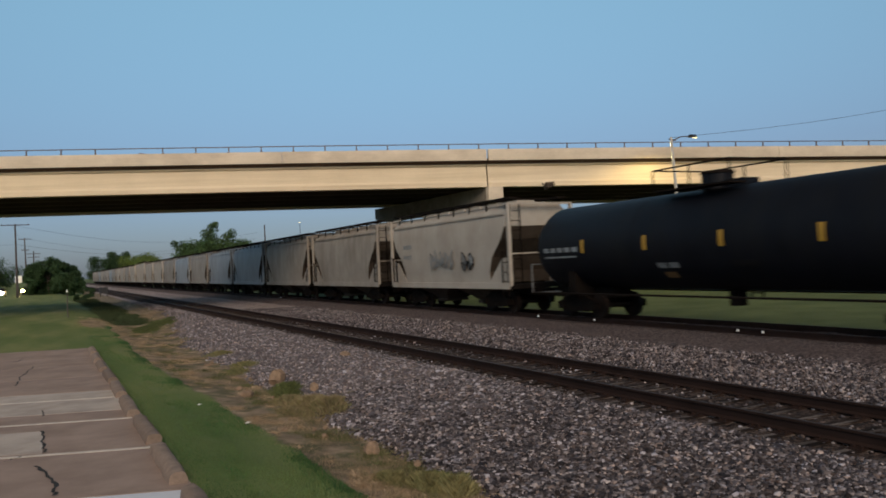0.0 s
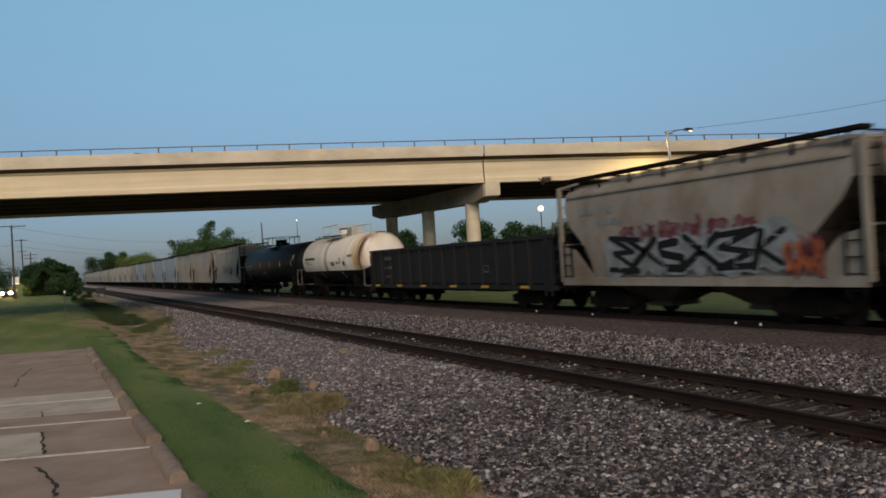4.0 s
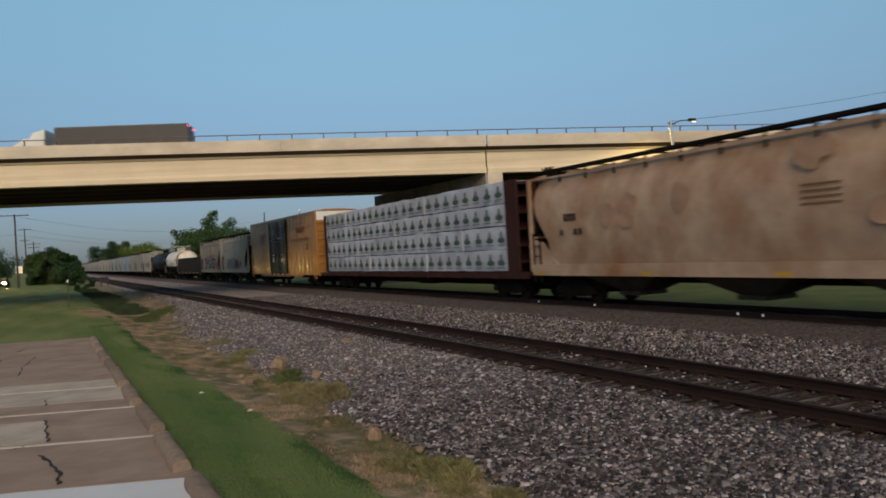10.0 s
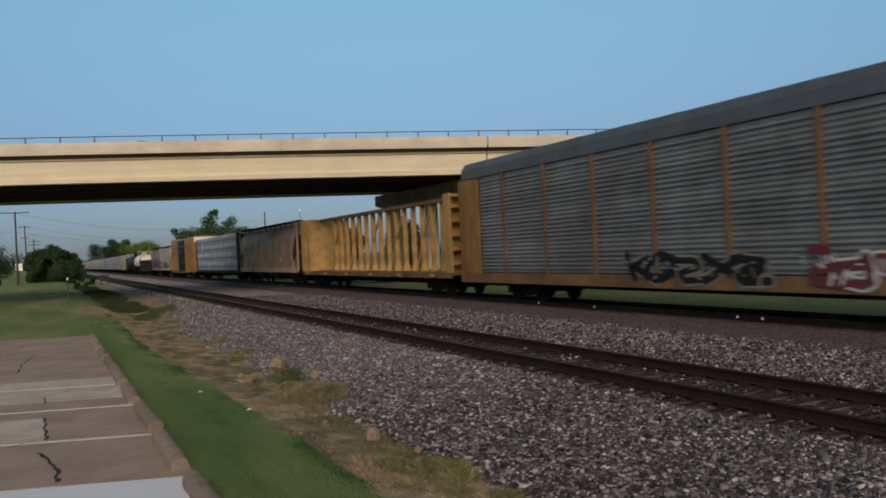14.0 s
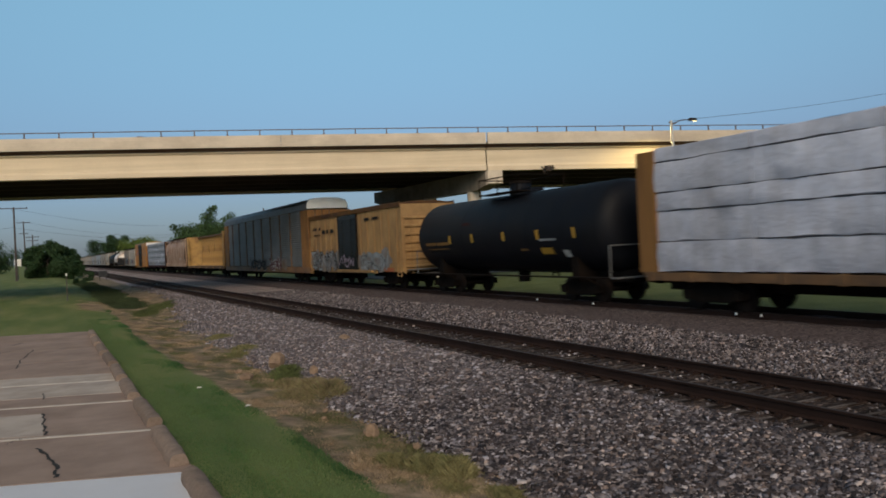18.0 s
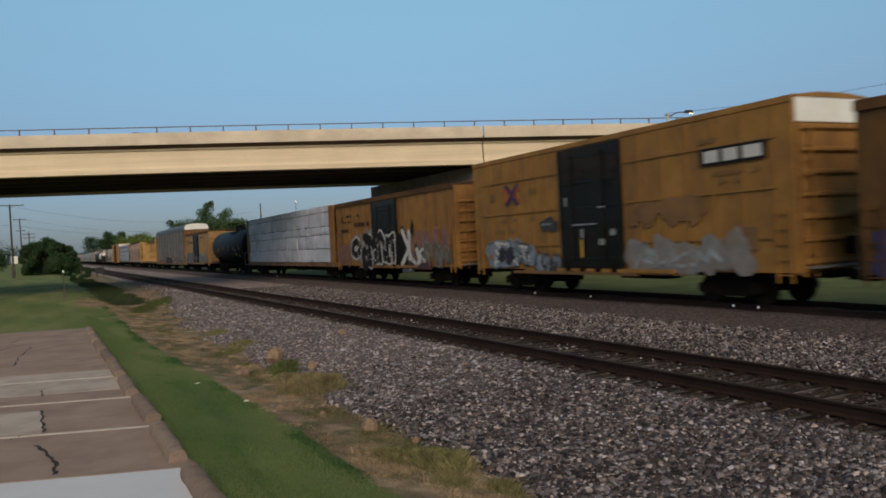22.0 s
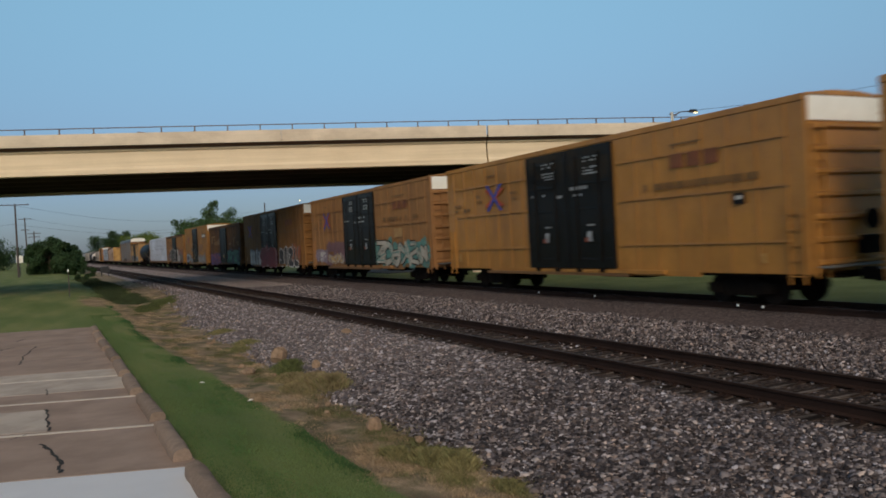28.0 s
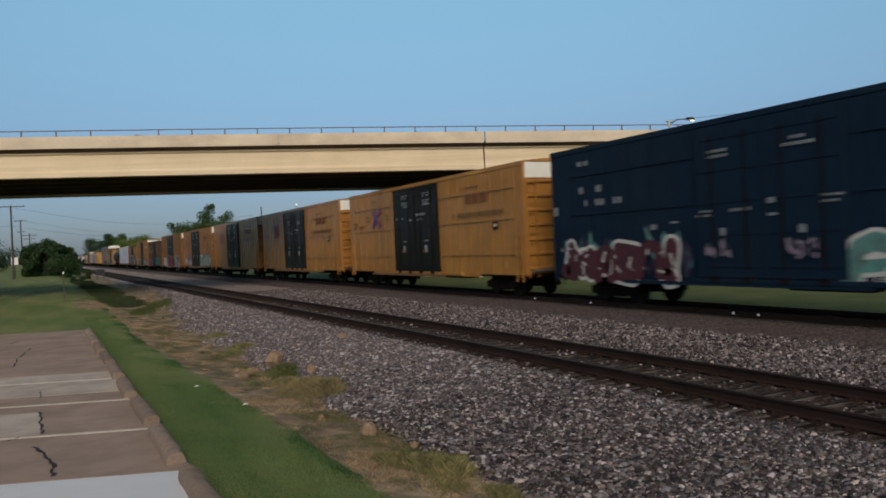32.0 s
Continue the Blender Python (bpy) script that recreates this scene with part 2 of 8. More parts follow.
M["black"] = surface("black_paint", (0.0055, 0.0066, 0.0102), 0.55, gloss=0.14, var=0.25, dirt=(0.012, 0.012, 0.012), dirt_amount=0.6, streak=3)
M["door_black"] = surface("black_door_paint", (0.004, 0.005, 0.006), 0.6, coat=0.3, gloss=0.12, var=0.2, dirt=(0.013, 0.011, 0.009), dirt_amount=0.5, streak=3)
M["under"] = surface("underframe_grime", (0.0085, 0.0068, 0.006), 0.95, gloss=0.08, var=0.35, dirt=(0.019, 0.012, 0.008), dirt_amount=0.6)
# the shadow on the hoppers' slope sheets is put into this dark brown
M["slope"] = surface("slope_shade_grime", (0.062, 0.046, 0.034), 0.85, gloss=0.2, var=0.35, dirt=(0.025, 0.018, 0.013), dirt_amount=0.7)
M["wheel"] = surface("wheel_steel", (0.012, 0.009, 0.008), 0.8, metal=0.1, gloss=0.15, var=0.3, dirt=(0.022, 0.013, 0.009), dirt_amount=0.6, dirt_scale=3)
M["white"] = surface("white_roof_paint", (0.80, 0.78, 0.72), 0.5, var=0.06, dirt=(0.5, 0.45, 0.36), dirt_amount=0.4)
M["grey_hopper"] = surface("grey_hopper_paint", (0.32, 0.285, 0.245), 0.55, gloss=0.3, var=0.18, dirt=(0.14, 0.105, 0.075), dirt_amount=0.7, dirt_scale=0.7, streak=3)
M["drab_hopper"] = surface("drab_grey_paint", (0.285, 0.25, 0.215), 0.75, gloss=0.15, var=0.2, scale=0.8, dirt=(0.135, 0.092, 0.060), dirt_amount=0.75, dirt_scale=0.6, streak=1.6)
M["rust_bloom"] = surface("rust_bloom", (0.35, 0.205, 0.135), 0.8, gloss=0.2, var=0.4, scale=2.0, dirt=(0.40, 0.26, 0.18), dirt_amount=0.8, dirt_scale=1.8)
M["white_hopper"] = surface("pale_grey_paint", (0.41, 0.370, 0.32), 0.7, gloss=0.15, var=0.12, scale=0.8, dirt=(0.22, 0.165, 0.115), dirt_amount=0.5, dirt_scale=0.55, streak=1.6)
M["bluegrey_hopper"] = surface("blue_grey_paint", (0.28, 0.31, 0.34), 0.5, var=0.12, dirt=(0.14, 0.13, 0.12), dirt_amount=0.55, dirt_scale=0.7, streak=4)
M["tan_hopper"] = surface("sandy_tan_paint", (0.435, 0.295, 0.205), 0.6, gloss=0.3, var=0.2, dirt=(0.25, 0.105, 0.045), dirt_amount=0.9, dirt_scale=0.6, streak=1.2)
M["gondola"] = surface("charcoal_gondola_paint", (0.018, 0.018, 0.0205), 0.75, gloss=0.2, var=0.2, dirt=(0.022, 0.020, 0.019), dirt_amount=0.5)
M["galv"] = surface("galvanised_sheet", (0.175, 0.18, 0.182), 0.5, metal=0.15, var=0.25, dirt=(0.085, 0.08, 0.072), dirt_amount=0.75, dirt_scale=0.5, streak=2)
M["roof_grey"] = surface("galvanised_roof", (0.095, 0.105, 0.12), 0.5, metal=0.2, gloss=0.4, var=0.2, dirt=(0.06, 0.058, 0.055), dirt_amount=0.6)
M["beam_rust"] = surface("rusty_deck_paint", (0.16, 0.085, 0.035), 0.75, var=0.35, dirt=(0.045, 0.03, 0.022), dirt_amount=0.8, dirt_scale=1.3)
M["beam_yellow"] = surface("centre_beam_yellow", (0.45, 0.26, 0.075), 0.65, var=0.3, dirt=(0.15, 0.075, 0.035), dirt_amount=0.85, dirt_scale=1.2)
# besides dirt, the upright streaks paint the shading of the wrap's folds
M["wrap"] = surface("white_lumber_wrap", (0.53, 0.545, 0.625), 0.45, gloss=0.3, var=0.16, scale=2.0, fine=9, bump=0.9, depth=0.08, dirt=(0.34, 0.325, 0.345), dirt_amount=0.75, dirt_scale=1.6, streak=5, vary=0.14)
M["wrap_printed"] = surface("printed_lumber_wrap", (0.45, 0.465, 0.54), 0.5, gloss=0.3, var=0.16, scale=2.0, fine=9, bump=0.8, depth=0.06, dirt=(0.32, 0.31, 0.33), dirt_amount=0.6, dirt_scale=1.6, streak=5, vary=0.10)
M["wrap_gap"] = surface("tier_gap_shade", (0.05, 0.05, 0.06), 0.7)
M["ink_green"] = surface("green_print", (0.045, 0.085, 0.066), 0.5, var=0.4, scale=6)
M["ink_peak"] = surface("grey_green_print", (0.15, 0.175, 0.17), 0.6, var=0.4, scale=6)
M["ink_grey"] = surface("grey_print", (0.22, 0.24, 0.25), 0.6, var=0.4, scale=2.5, dirt=(0.11, 0.085, 0.06), dirt_amount=0.6, dirt_scale=1.4)
M["ink_white"] = surface("white_lettering", (0.52, 0.50, 0.47), 0.6, var=0.1)
M["ink_black"] = surface("black_lettering", (0.010, 0.0095, 0.010), 0.7, gloss=0.2, var=0.2)
M["ink_brown"] = surface("faded_brown_lettering", (0.16, 0.085, 0.03), 0.7, var=0.2)
M["ink_red"] = surface("red_lettering", (0.20, 0.030, 0.018), 0.6, var=0.3, scale=3, dirt=(0.25, 0.12, 0.03), dirt_amount=0.5, dirt_scale=2.0)
M["ink_blue"] = surface("blue_lettering", (0.05, 0.06, 0.28), 0.6, var=0.2)
M["ink_yellow"] = surface("yellow_marking", (0.47, 0.265, 0.028), 0.5, var=0.15)
M["ink_orange"] = surface("orange_spray", (0.38, 0.10, 0.03), 0.6)
M["ink_purple"] = surface("violet_spray", (0.022, 0.018, 0.075), 0.6, var=0.4, scale=2.5, dirt=(0.05, 0.03, 0.06), dirt_amount=0.6, dirt_scale=1.4)
M["ink_pink"] = surface("pink_spray", (0.17, 0.055, 0.085), 0.6, var=0.4, scale=2.5, dirt=(0.06, 0.04, 0.07), dirt_amount=0.6, dirt_scale=1.4)
M["ink_teal"] = surface("teal_spray", (0.08, 0.24, 0.22), 0.6, var=0.4, scale=2.5, dirt=(0.11, 0.085, 0.06), dirt_amount=0.6, dirt_scale=1.4)
M["ink_leaf"] = surface("green_spray", (0.014, 0.078, 0.044), 0.6, var=0.45, scale=2.5, dirt=(0.035, 0.12, 0.08), dirt_amount=0.7, dirt_scale=1.4)
M["ink_maroon"] = surface("maroon_spray", (0.13, 0.016, 0.024), 0.6, var=0.4, scale=2.5, dirt=(0.05, 0.03, 0.025), dirt_amount=0.6, dirt_scale=1.4)
M["ink_lilac"] = surface("lilac_spray", (0.26, 0.20, 0.26), 0.6, var=0.4, scale=2.5, dirt=(0.11, 0.085, 0.06), dirt_amount=0.6, dirt_scale=1.4)
M["ink_night"] = surface("dark_violet_spray", (0.022, 0.016, 0.045), 0.6, var=0.3, scale=2.5)
M["ink_crimson"] = surface("crimson_spray", (0.17, 0.010, 0.018), 0.6, var=0.35, scale=2.5, dirt=(0.08, 0.02, 0.02), dirt_amount=0.5, dirt_scale=1.4)
M["ink_mint"] = surface("mint_spray", (0.045, 0.19, 0.12), 0.6, var=0.4, scale=2.5)
M["ink_mauve"] = surface("dusty_mauve_spray", (0.17, 0.085, 0.105), 0.6, var=0.3, scale=2.5, dirt=(0.15, 0.085, 0.05), dirt_amount=0.7, dirt_scale=1.2)
M["ink_cream"] = surface("cream_spray", (0.42, 0.38, 0.32), 0.6, var=0.25, scale=2.5, dirt=(0.16, 0.11, 0.08), dirt_amount=0.5, dirt_scale=1.4)
M["ink_slate"] = surface("slate_spray", (0.028, 0.029, 0.033), 0.7, var=0.3, scale=2.5, dirt=(0.05, 0.05, 0.052), dirt_amount=0.5, dirt_scale=1.4)
M["ink_rust"] = surface("rusty_spray", (0.21, 0.062, 0.026), 0.7, var=0.4, scale=2.0, dirt=(0.12, 0.06, 0.025), dirt_amount=0.7)
M["ink_frost"] = surface("cold_pale_spray", (0.19, 0.225, 0.27), 0.7, var=0.4, scale=2.2, dirt=(0.07, 0.085, 0.11), dirt_amount=0.7, dirt_scale=1.6)
M["ink_peach"] = surface("peach_smear", (0.29, 0.135, 0.075), 0.7, var=0.3, scale=1.6, dirt=(0.24, 0.10, 0.035), dirt_amount=0.8, dirt_scale=1.2)
M["ink_drab"] = surface("drab_green_spray", (0.075, 0.075, 0.055), 0.7, var=0.4, scale=2.2, dirt=(0.15, 0.12, 0.08), dirt_amount=0.6, dirt_scale=1.6)
M["ink_scarlet"] = surface("scarlet_lettering", (0.36, 0.060, 0.024), 0.6, var=0.25, scale=3)
M["ink_wine"] = surface("wine_red_spray", (0.060, 0.008, 0.016), 0.6, var=0.4, scale=2.5, dirt=(0.02, 0.012, 0.02), dirt_amount=0.6, dirt_scale=1.4)
M["ink_violet"] = surface("deep_violet_spray", (0.050, 0.030, 0.17), 0.6, var=0.4, scale=2.5, dirt=(0.15, 0.06, 0.13), dirt_amount=0.6, dirt_scale=1.8)
M["ink_sky"] = surface("pale_blue_spray", (0.27, 0.30, 0.32), 0.6, var=0.4, scale=2.5, dirt=(0.11, 0.085, 0.06), dirt_amount=0.6, dirt_scale=1.4)
M["concrete"] = surface("bridge_concrete", (0.74, 0.60, 0.42), 0.85, gloss=0.3, var=0.08, scale=0.5, fine=14, bump=0.2, dirt=(0.46, 0.34, 0.20), dirt_amount=0.5, dirt_scale=1.6, along=(0.05, 1, 1.3))
M["concrete_pale"] = surface("parapet_concrete", (0.68, 0.57, 0.44), 0.85, gloss=0.3, var=0.12, scale=0.5, fine=14, bump=0.2, dirt=(0.34, 0.26, 0.19), dirt_amount=0.5, dirt_scale=1.1, along=(0.35, 1, 0.8))
# darker concrete that holds the shade on the pier cap's sides
M["cap_shade"] = surface("shaded_cap_concrete", (0.30, 0.25, 0.195), 0.9, gloss=0.2, var=0.2, scale=0.6, fine=14, bump=0.2, dirt=(0.12, 0.095, 0.07), dirt_amount=0.7, dirt_scale=0.8)
# dark copy of the concrete: the shade below the deck is painted in
M["concrete_shade"] = surface("under_deck_shade", (0.060, 0.043, 0.032), 0.9, gloss=0.2, var=0.25, scale=0.4)
# shadow band under the parapet, put into the slab's brown
M["deck_shade"] = surface("deck_edge_shadow", (0.055, 0.030, 0.018), 0.9, gloss=0.2, var=0.35, scale=0.5, dirt=(0.12, 0.075, 0.045), dirt_amount=0.6, dirt_scale=1.2, along=(0.15, 1, 1))
M["rail_steel"] = surface("railing_steel", (0.13, 0.10, 0.085), 0.6, metal=0.3, var=0.2)
M["rail"] = surface("rusty_rail", (0.026, 0.0145, 0.0115), 0.85, gloss=0.15, var=0.35, fine=60)
M["rail_top"] = surface("worn_rail_head", (0.034, 0.022, 0.018), 0.6, metal=0.1, gloss=0.3, var=0.3, fine=20)
M["tie"] = surface("weathered_tie_timber", (0.019, 0.0125, 0.010), 0.95, gloss=0.1, var=0.5, scale=5, fine=40, bump=0.6, depth=0.02, dirt=(0.36, 0.31, 0.285), dirt_amount=0.85, dirt_scale=9, along=(0.10, 1, 1), vary=0.4, dirt_from=0.50)
M["lot"] = surface("brown_aggregate_concrete", (0.32, 0.235, 0.19), 0.85, gloss=0.2, var=0.16, scale=1.2, fine=90, bump=0.25, depth=0.006, dirt=(0.17, 0.118, 0.093), dirt_amount=0.6, dirt_scale=0.9)
M["lot_grey"] = surface("grey_patch_concrete", (0.46, 0.39, 0.335), 0.85, gloss=0.2, var=0.10, scale=1.5, fine=80, bump=0.2, dirt=(0.17, 0.13, 0.105), dirt_amount=0.5, dirt_scale=1.3)
M["lot_white"] = surface("pale_new_concrete", (0.60, 0.61, 0.65), 0.8, gloss=0.2, var=0.06, scale=1.5, fine=60, bump=0.15)
M["stripe"] = surface("worn_white_stripe", (0.55, 0.48, 0.41), 0.8, var=0.25, scale=6, fine=40)
M["stop"] = surface("wheel_stop_concrete", (0.25, 0.185, 0.145), 0.9, gloss=0.2, var=0.3, scale=3, fine=30, bump=0.7, depth=0.025, dirt=(0.10, 0.076, 0.06), dirt_amount=0.7, dirt_scale=2.5, vary=0.2)
M["ochre_mark"] = surface("worn_yellow_mark", (0.185, 0.095, 0.020), 0.7, var=0.4, dirt=(0.07, 0.034, 0.016), dirt_amount=0.85, dirt_scale=1.3)
# near-white paint that stands in for glints on the rails
M["clip"] = surface("white_glint_paint", (0.9, 0.9, 0.88), 0.3, var=0.03)
M["crack"] = surface("dark_joint", (0.022, 0.02, 0.018), 0.95)
M["wood_pole"] = surface("weathered_pole_wood", (0.07, 0.055, 0.05), 0.9, var=0.3, scale=2)
M["wire"] = surface("black_cable", (0.02, 0.02, 0.022), 0.6)
M["lamp_pole"] = surface("painted_lamp_pole", (0.50, 0.47, 0.43), 0.5, var=0.1)
M["metal_dark"] = surface("dark_metal", (0.03, 0.03, 0.033), 0.5, metal=0.3)
M["bark"] = surface("bark", (0.07, 0.05, 0.037), 0.95, var=0.35, scale=6, bump=0.6, depth=0.03)
M["leaf"] = surface("oak_leaf", (0.050, 0.088, 0.030), 0.6, gloss=0.15, var=0.35, scale=0.5, fine=5, bump=0, island=0.5)
M["leaf_dark"] = surface("dark_leaf", (0.034, 0.064, 0.026), 0.6, gloss=0.12, var=0.35, scale=0.5, fine=5, bump=0, island=0.45)
M["leaf_light"] = surface("light_leaf", (0.10, 0.14, 0.03), 0.6, gloss=0.15, var=0.3, scale=0.5, fine=5, bump=0, island=0.5)
M["blade"] = surface("lawn_blade", (0.054, 0.122, 0.036), 0.7, gloss=0.2, var=0.35, scale=0.9, fine=4, bump=0, island=0.3, dirt=(0.185, 0.235, 0.092), dirt_amount=0.85, dirt_scale=0.8, along=(1, 0.22, 1), dirt_from=0.44)
M["straw"] = surface("dry_grass", (0.35, 0.255, 0.165), 0.8, gloss=0.2, var=0.35, scale=1, fine=8, bump=0, island=0.35)
M["fringe"] = surface("uncut_fringe_blade", (0.046, 0.105, 0.034), 0.7, gloss=0.2, var=0.3, scale=0.6, fine=5, bump=0, island=0.3)
M["seed"] = surface("seed_head", (0.215, 0.170, 0.098), 0.8, gloss=0.15, var=0.3, scale=1, fine=8, bump=0, island=0.3)
M["weed_pale"] = surface("seeding_weed_blade", (0.200, 0.178, 0.084), 0.8, gloss=0.15, var=0.35, scale=1.5, fine=8, bump=0, island=0.45, dirt=(0.105, 0.125, 0.052), dirt_amount=0.75, dirt_scale=2.4)
M["weed"] = surface("weed_blade", (0.120, 0.122, 0.056), 0.8, gloss=0.15, var=0.4, scale=1.5, fine=8, bump=0, island=0.4, dirt=(0.21, 0.165, 0.10), dirt_amount=0.6, dirt_scale=1.7)
M["ditch_dark"] = surface("rank_weed_blade", (0.046, 0.062, 0.026), 0.7, gloss=0.2, var=0.4, scale=0.6, fine=8, bump=0, island=0.5)
M["ditch"] = surface("ditch_weed_blade", (0.082, 0.098, 0.034), 0.7, gloss=0.2, var=0.4, scale=0.6, fine=8, bump=0, island=0.5)
M["rock"] = surface("sandstone_lump", (0.27, 0.185, 0.125), 0.95, gloss=0.2, var=0.35, scale=6, fine=30, bump=0.9, depth=0.03)


def spill_paint(name, color, spills):
    """Tank paint with spilled load dried on it: bands (along, half width, strength, colour) broken up by runs."""
    m = surface(name, color, 0.5, gloss=0.35, var=0.05, dirt=(0.62, 0.50, 0.38), dirt_amount=0.45, dirt_scale=0.6, streak=3)
    nt = m.node_tree
    make, link = nt.nodes.new, nt.links.new
    bs = nt.nodes["Principled BSDF"]
    out = bs.inputs["Base Color"].links[0].from_socket
    co, sep, mp, runs = make("ShaderNodeTexCoord"), make("ShaderNodeSeparateXYZ"), make("ShaderNodeMapping"), make("ShaderNodeTexNoise")
    link(co.outputs["Object"], sep.inputs[0])
    link(co.outputs["Object"], mp.inputs["Vector"])
    mp.inputs["Scale"].default_value = (1.0, 2.2, 0.35)
    link(mp.outputs["Vector"], runs.inputs["Vector"])
    runs.inputs["Scale"].default_value, runs.inputs["Detail"].default_value, runs.inputs["Roughness"].default_value = 1.6, 6, 0.6
    for at, half, strength, tone in spills:
        off, away, near, mask, mx = make("ShaderNodeMath"), make("ShaderNodeMath"), make("ShaderNodeMapRange"), make("ShaderNodeMath"), make("ShaderNodeMixRGB")
        off.operation, away.operation, mask.operation = "SUBTRACT", "ABSOLUTE", "MULTIPLY"
        link(sep.outputs["Y"], off.inputs[0])
        off.inputs[1].default_value = at
        link(off.outputs[0], away.inputs[0])
        near.interpolation_type = "SMOOTHSTEP"
        near.inputs["From Min"].default_value, near.inputs["From Max"].default_value = 0.0, half
        near.inputs["To Min"].default_value, near.inputs["To Max"].default_value = strength, 0.0
        link(away.outputs[0], near.inputs["Value"])
        thick = make("ShaderNodeMapRange")
        thick.inputs["From Min"].default_value, thick.inputs["From Max"].default_value = 0.32, 0.58
        link(runs.outputs["Fac"], thick.inputs["Value"])
        link(near.outputs["Result"], mask.inputs[0])
        link(thick.outputs["Result"], mask.inputs[1])
        link(mask.outputs[0], mx.inputs["Fac"])
        link(out, mx.inputs["Color1"])
        mx.inputs["Color2"].default_value = (*tone, 1)
        out = mx.outputs["Color"]
    link(out, bs.inputs["Base Color"])
    return m


M["tank_white"] = spill_paint("white_tank_paint", (0.86, 0.79, 0.72),
                              [(0.7, 0.55, 1.0, (0.33, 0.19, 0.10)), (0.55, 0.2, 0.8, (0.16, 0.085, 0.05)), (-4.9, 1.5, 1.0, (0.55, 0.31, 0.11)), (-5.3, 0.75, 1.0, (0.30, 0.135, 0.045)), (-5.5, 0.3, 1.0, (0.06, 0.032, 0.02)), (1.9, 0.5, 0.5, (0.55, 0.40, 0.22)), (-3.0, 0.6, 0.5, (0.52, 0.38, 0.22))])


def shine(name, color, strength):
    m = bpy.data.materials.new(name)
    m.use_nodes = True
    b = m.node_tree.nodes["Principled BSDF"]
    b.inputs["Base Color"].default_value = (*color, 1)
    b.inputs["Emission Color"].default_value = (*color, 1)
    b.inputs["Emission Strength"].default_value = strength
    return m


M["glow_warm"] = shine("lit_lamp_warm", (1.0, 0.80, 0.36), 3.2)
M["glow_head"] = shine("lit_headlight", (1.0, 0.94, 0.78), 60.0)
M["glow_beam"] = shine("lit_main_beam", (1.0, 0.60, 0.18), 3600.0)
M["glow_red"] = shine("lit_red_marker", (1.0, 0.10, 0.12), 2.5)
M["glow_shop"] = shine("lit_shop_window", (1.0, 0.86, 0.62), 2.2)
M["glow_strip"] = shine("lit_strip_light", (1.0, 0.93, 0.80), 5.0)
M["shop_red"] = surface("red_shop_front", (0.38, 0.028, 0.030), 0.5, var=0.1)
M["shop_white"] = surface("white_fascia", (0.62, 0.58, 0.52), 0.6, var=0.1)
M["shop_wall"] = surface("pinkish_shop_wall", (0.23, 0.155, 0.125), 0.8, var=0.3, scale=0.5, dirt=(0.11, 0.07, 0.06), dirt_amount=0.6)
M["sign_face"] = surface("white_sign_face", (0.75, 0.74, 0.70), 0.4, var=0.05, emit=0.25)
M["sign_letter"] = surface("dark_green_letters", (0.03, 0.05, 0.05), 0.5)
M["asphalt"] = surface("asphalt", (0.05, 0.047, 0.045), 0.9, var=0.2, scale=0.6, fine=60)
glass = bpy.data.materials.new("dark_glass")
glass.use_nodes = True
gb = glass.node_tree.nodes["Principled BSDF"]
gb.inputs["Base Color"].default_value, gb.inputs["Roughness"].default_value = (0.01, 0.012, 0.015, 1), 0.08
M["glass"] = glass


def ballast_material(name, light, dark, bed):
    """Broken stone: cells of grey, buff and dark, with deep joints."""
    m = bpy.data.materials.new(name)
    m.use_nodes = True
    nt = m.node_tree
    make, link = nt.nodes.new, nt.links.new
    bs = nt.nodes["Principled BSDF"]
    co = make("ShaderNodeTexCoord")
    vor = make("ShaderNodeTexVoronoi")
    vor.inputs["Scale"].default_value = 19
    link(co.outputs["Object"], vor.inputs["Vector"])
    hue = make("ShaderNodeSeparateColor")
    link(vor.outputs["Color"], hue.inputs["Color"])
    ramp = make("ShaderNodeValToRGB")
    e = ramp.color_ramp.elements
    e[0].position, e[0].color = 0.0, (*dark, 1)
    e[1].position, e[1].color = 1.0, (*light, 1)
    mid = e.new(0.55)
    mid.color = (*[0.55 * a + 0.45 * b for a, b in zip(dark, light)], 1)
    link(hue.outputs[0], ramp.inputs["Fac"])
    wide = make("ShaderNodeTexNoise")
    wide.inputs["Scale"].default_value, wide.inputs["Detail"].default_value = 0.5, 5
    link(co.outputs["Object"], wide.inputs["Vector"])
    dust = make("ShaderNodeMixRGB")
    wr = make("ShaderNodeMapRange")
    wr.inputs["From Min"].default_value, wr.inputs["From Max"].default_value = 0.45, 0.75
    wr.inputs["To Max"].default_value = 0.55
    link(wide.outputs["Fac"], wr.inputs["Value"])
    link(wr.outputs["Result"], dust.inputs["Fac"])
    link(ramp.outputs["Color"], dust.inputs["Color1"])
    dust.inputs["Color2"].default_value = (*bed, 1)
    link(dust.outputs["Color"], bs.inputs["Base Color"])
    bs.inputs["Roughness"].default_value, bs.inputs["Specular IOR Level"].default_value = 0.95, 0.1
    bp = make("ShaderNodeBump")
    bp.inputs["Strength"].default_value, bp.inputs["Distance"].default_value = 1.0, 0.06
    bp.invert = True
    link(vor.outputs["Distance"], bp.inputs["Height"])
    link(bp.outputs["Normal"], bs.inputs["Normal"])
    return m


M["ballast"] = ballast_material("broken_stone", (0.60, 0.50, 0.475), (0.065, 0.053, 0.055), (0.29, 0.235, 0.22))
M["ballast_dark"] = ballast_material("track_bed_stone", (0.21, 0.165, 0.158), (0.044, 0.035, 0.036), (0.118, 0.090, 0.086))


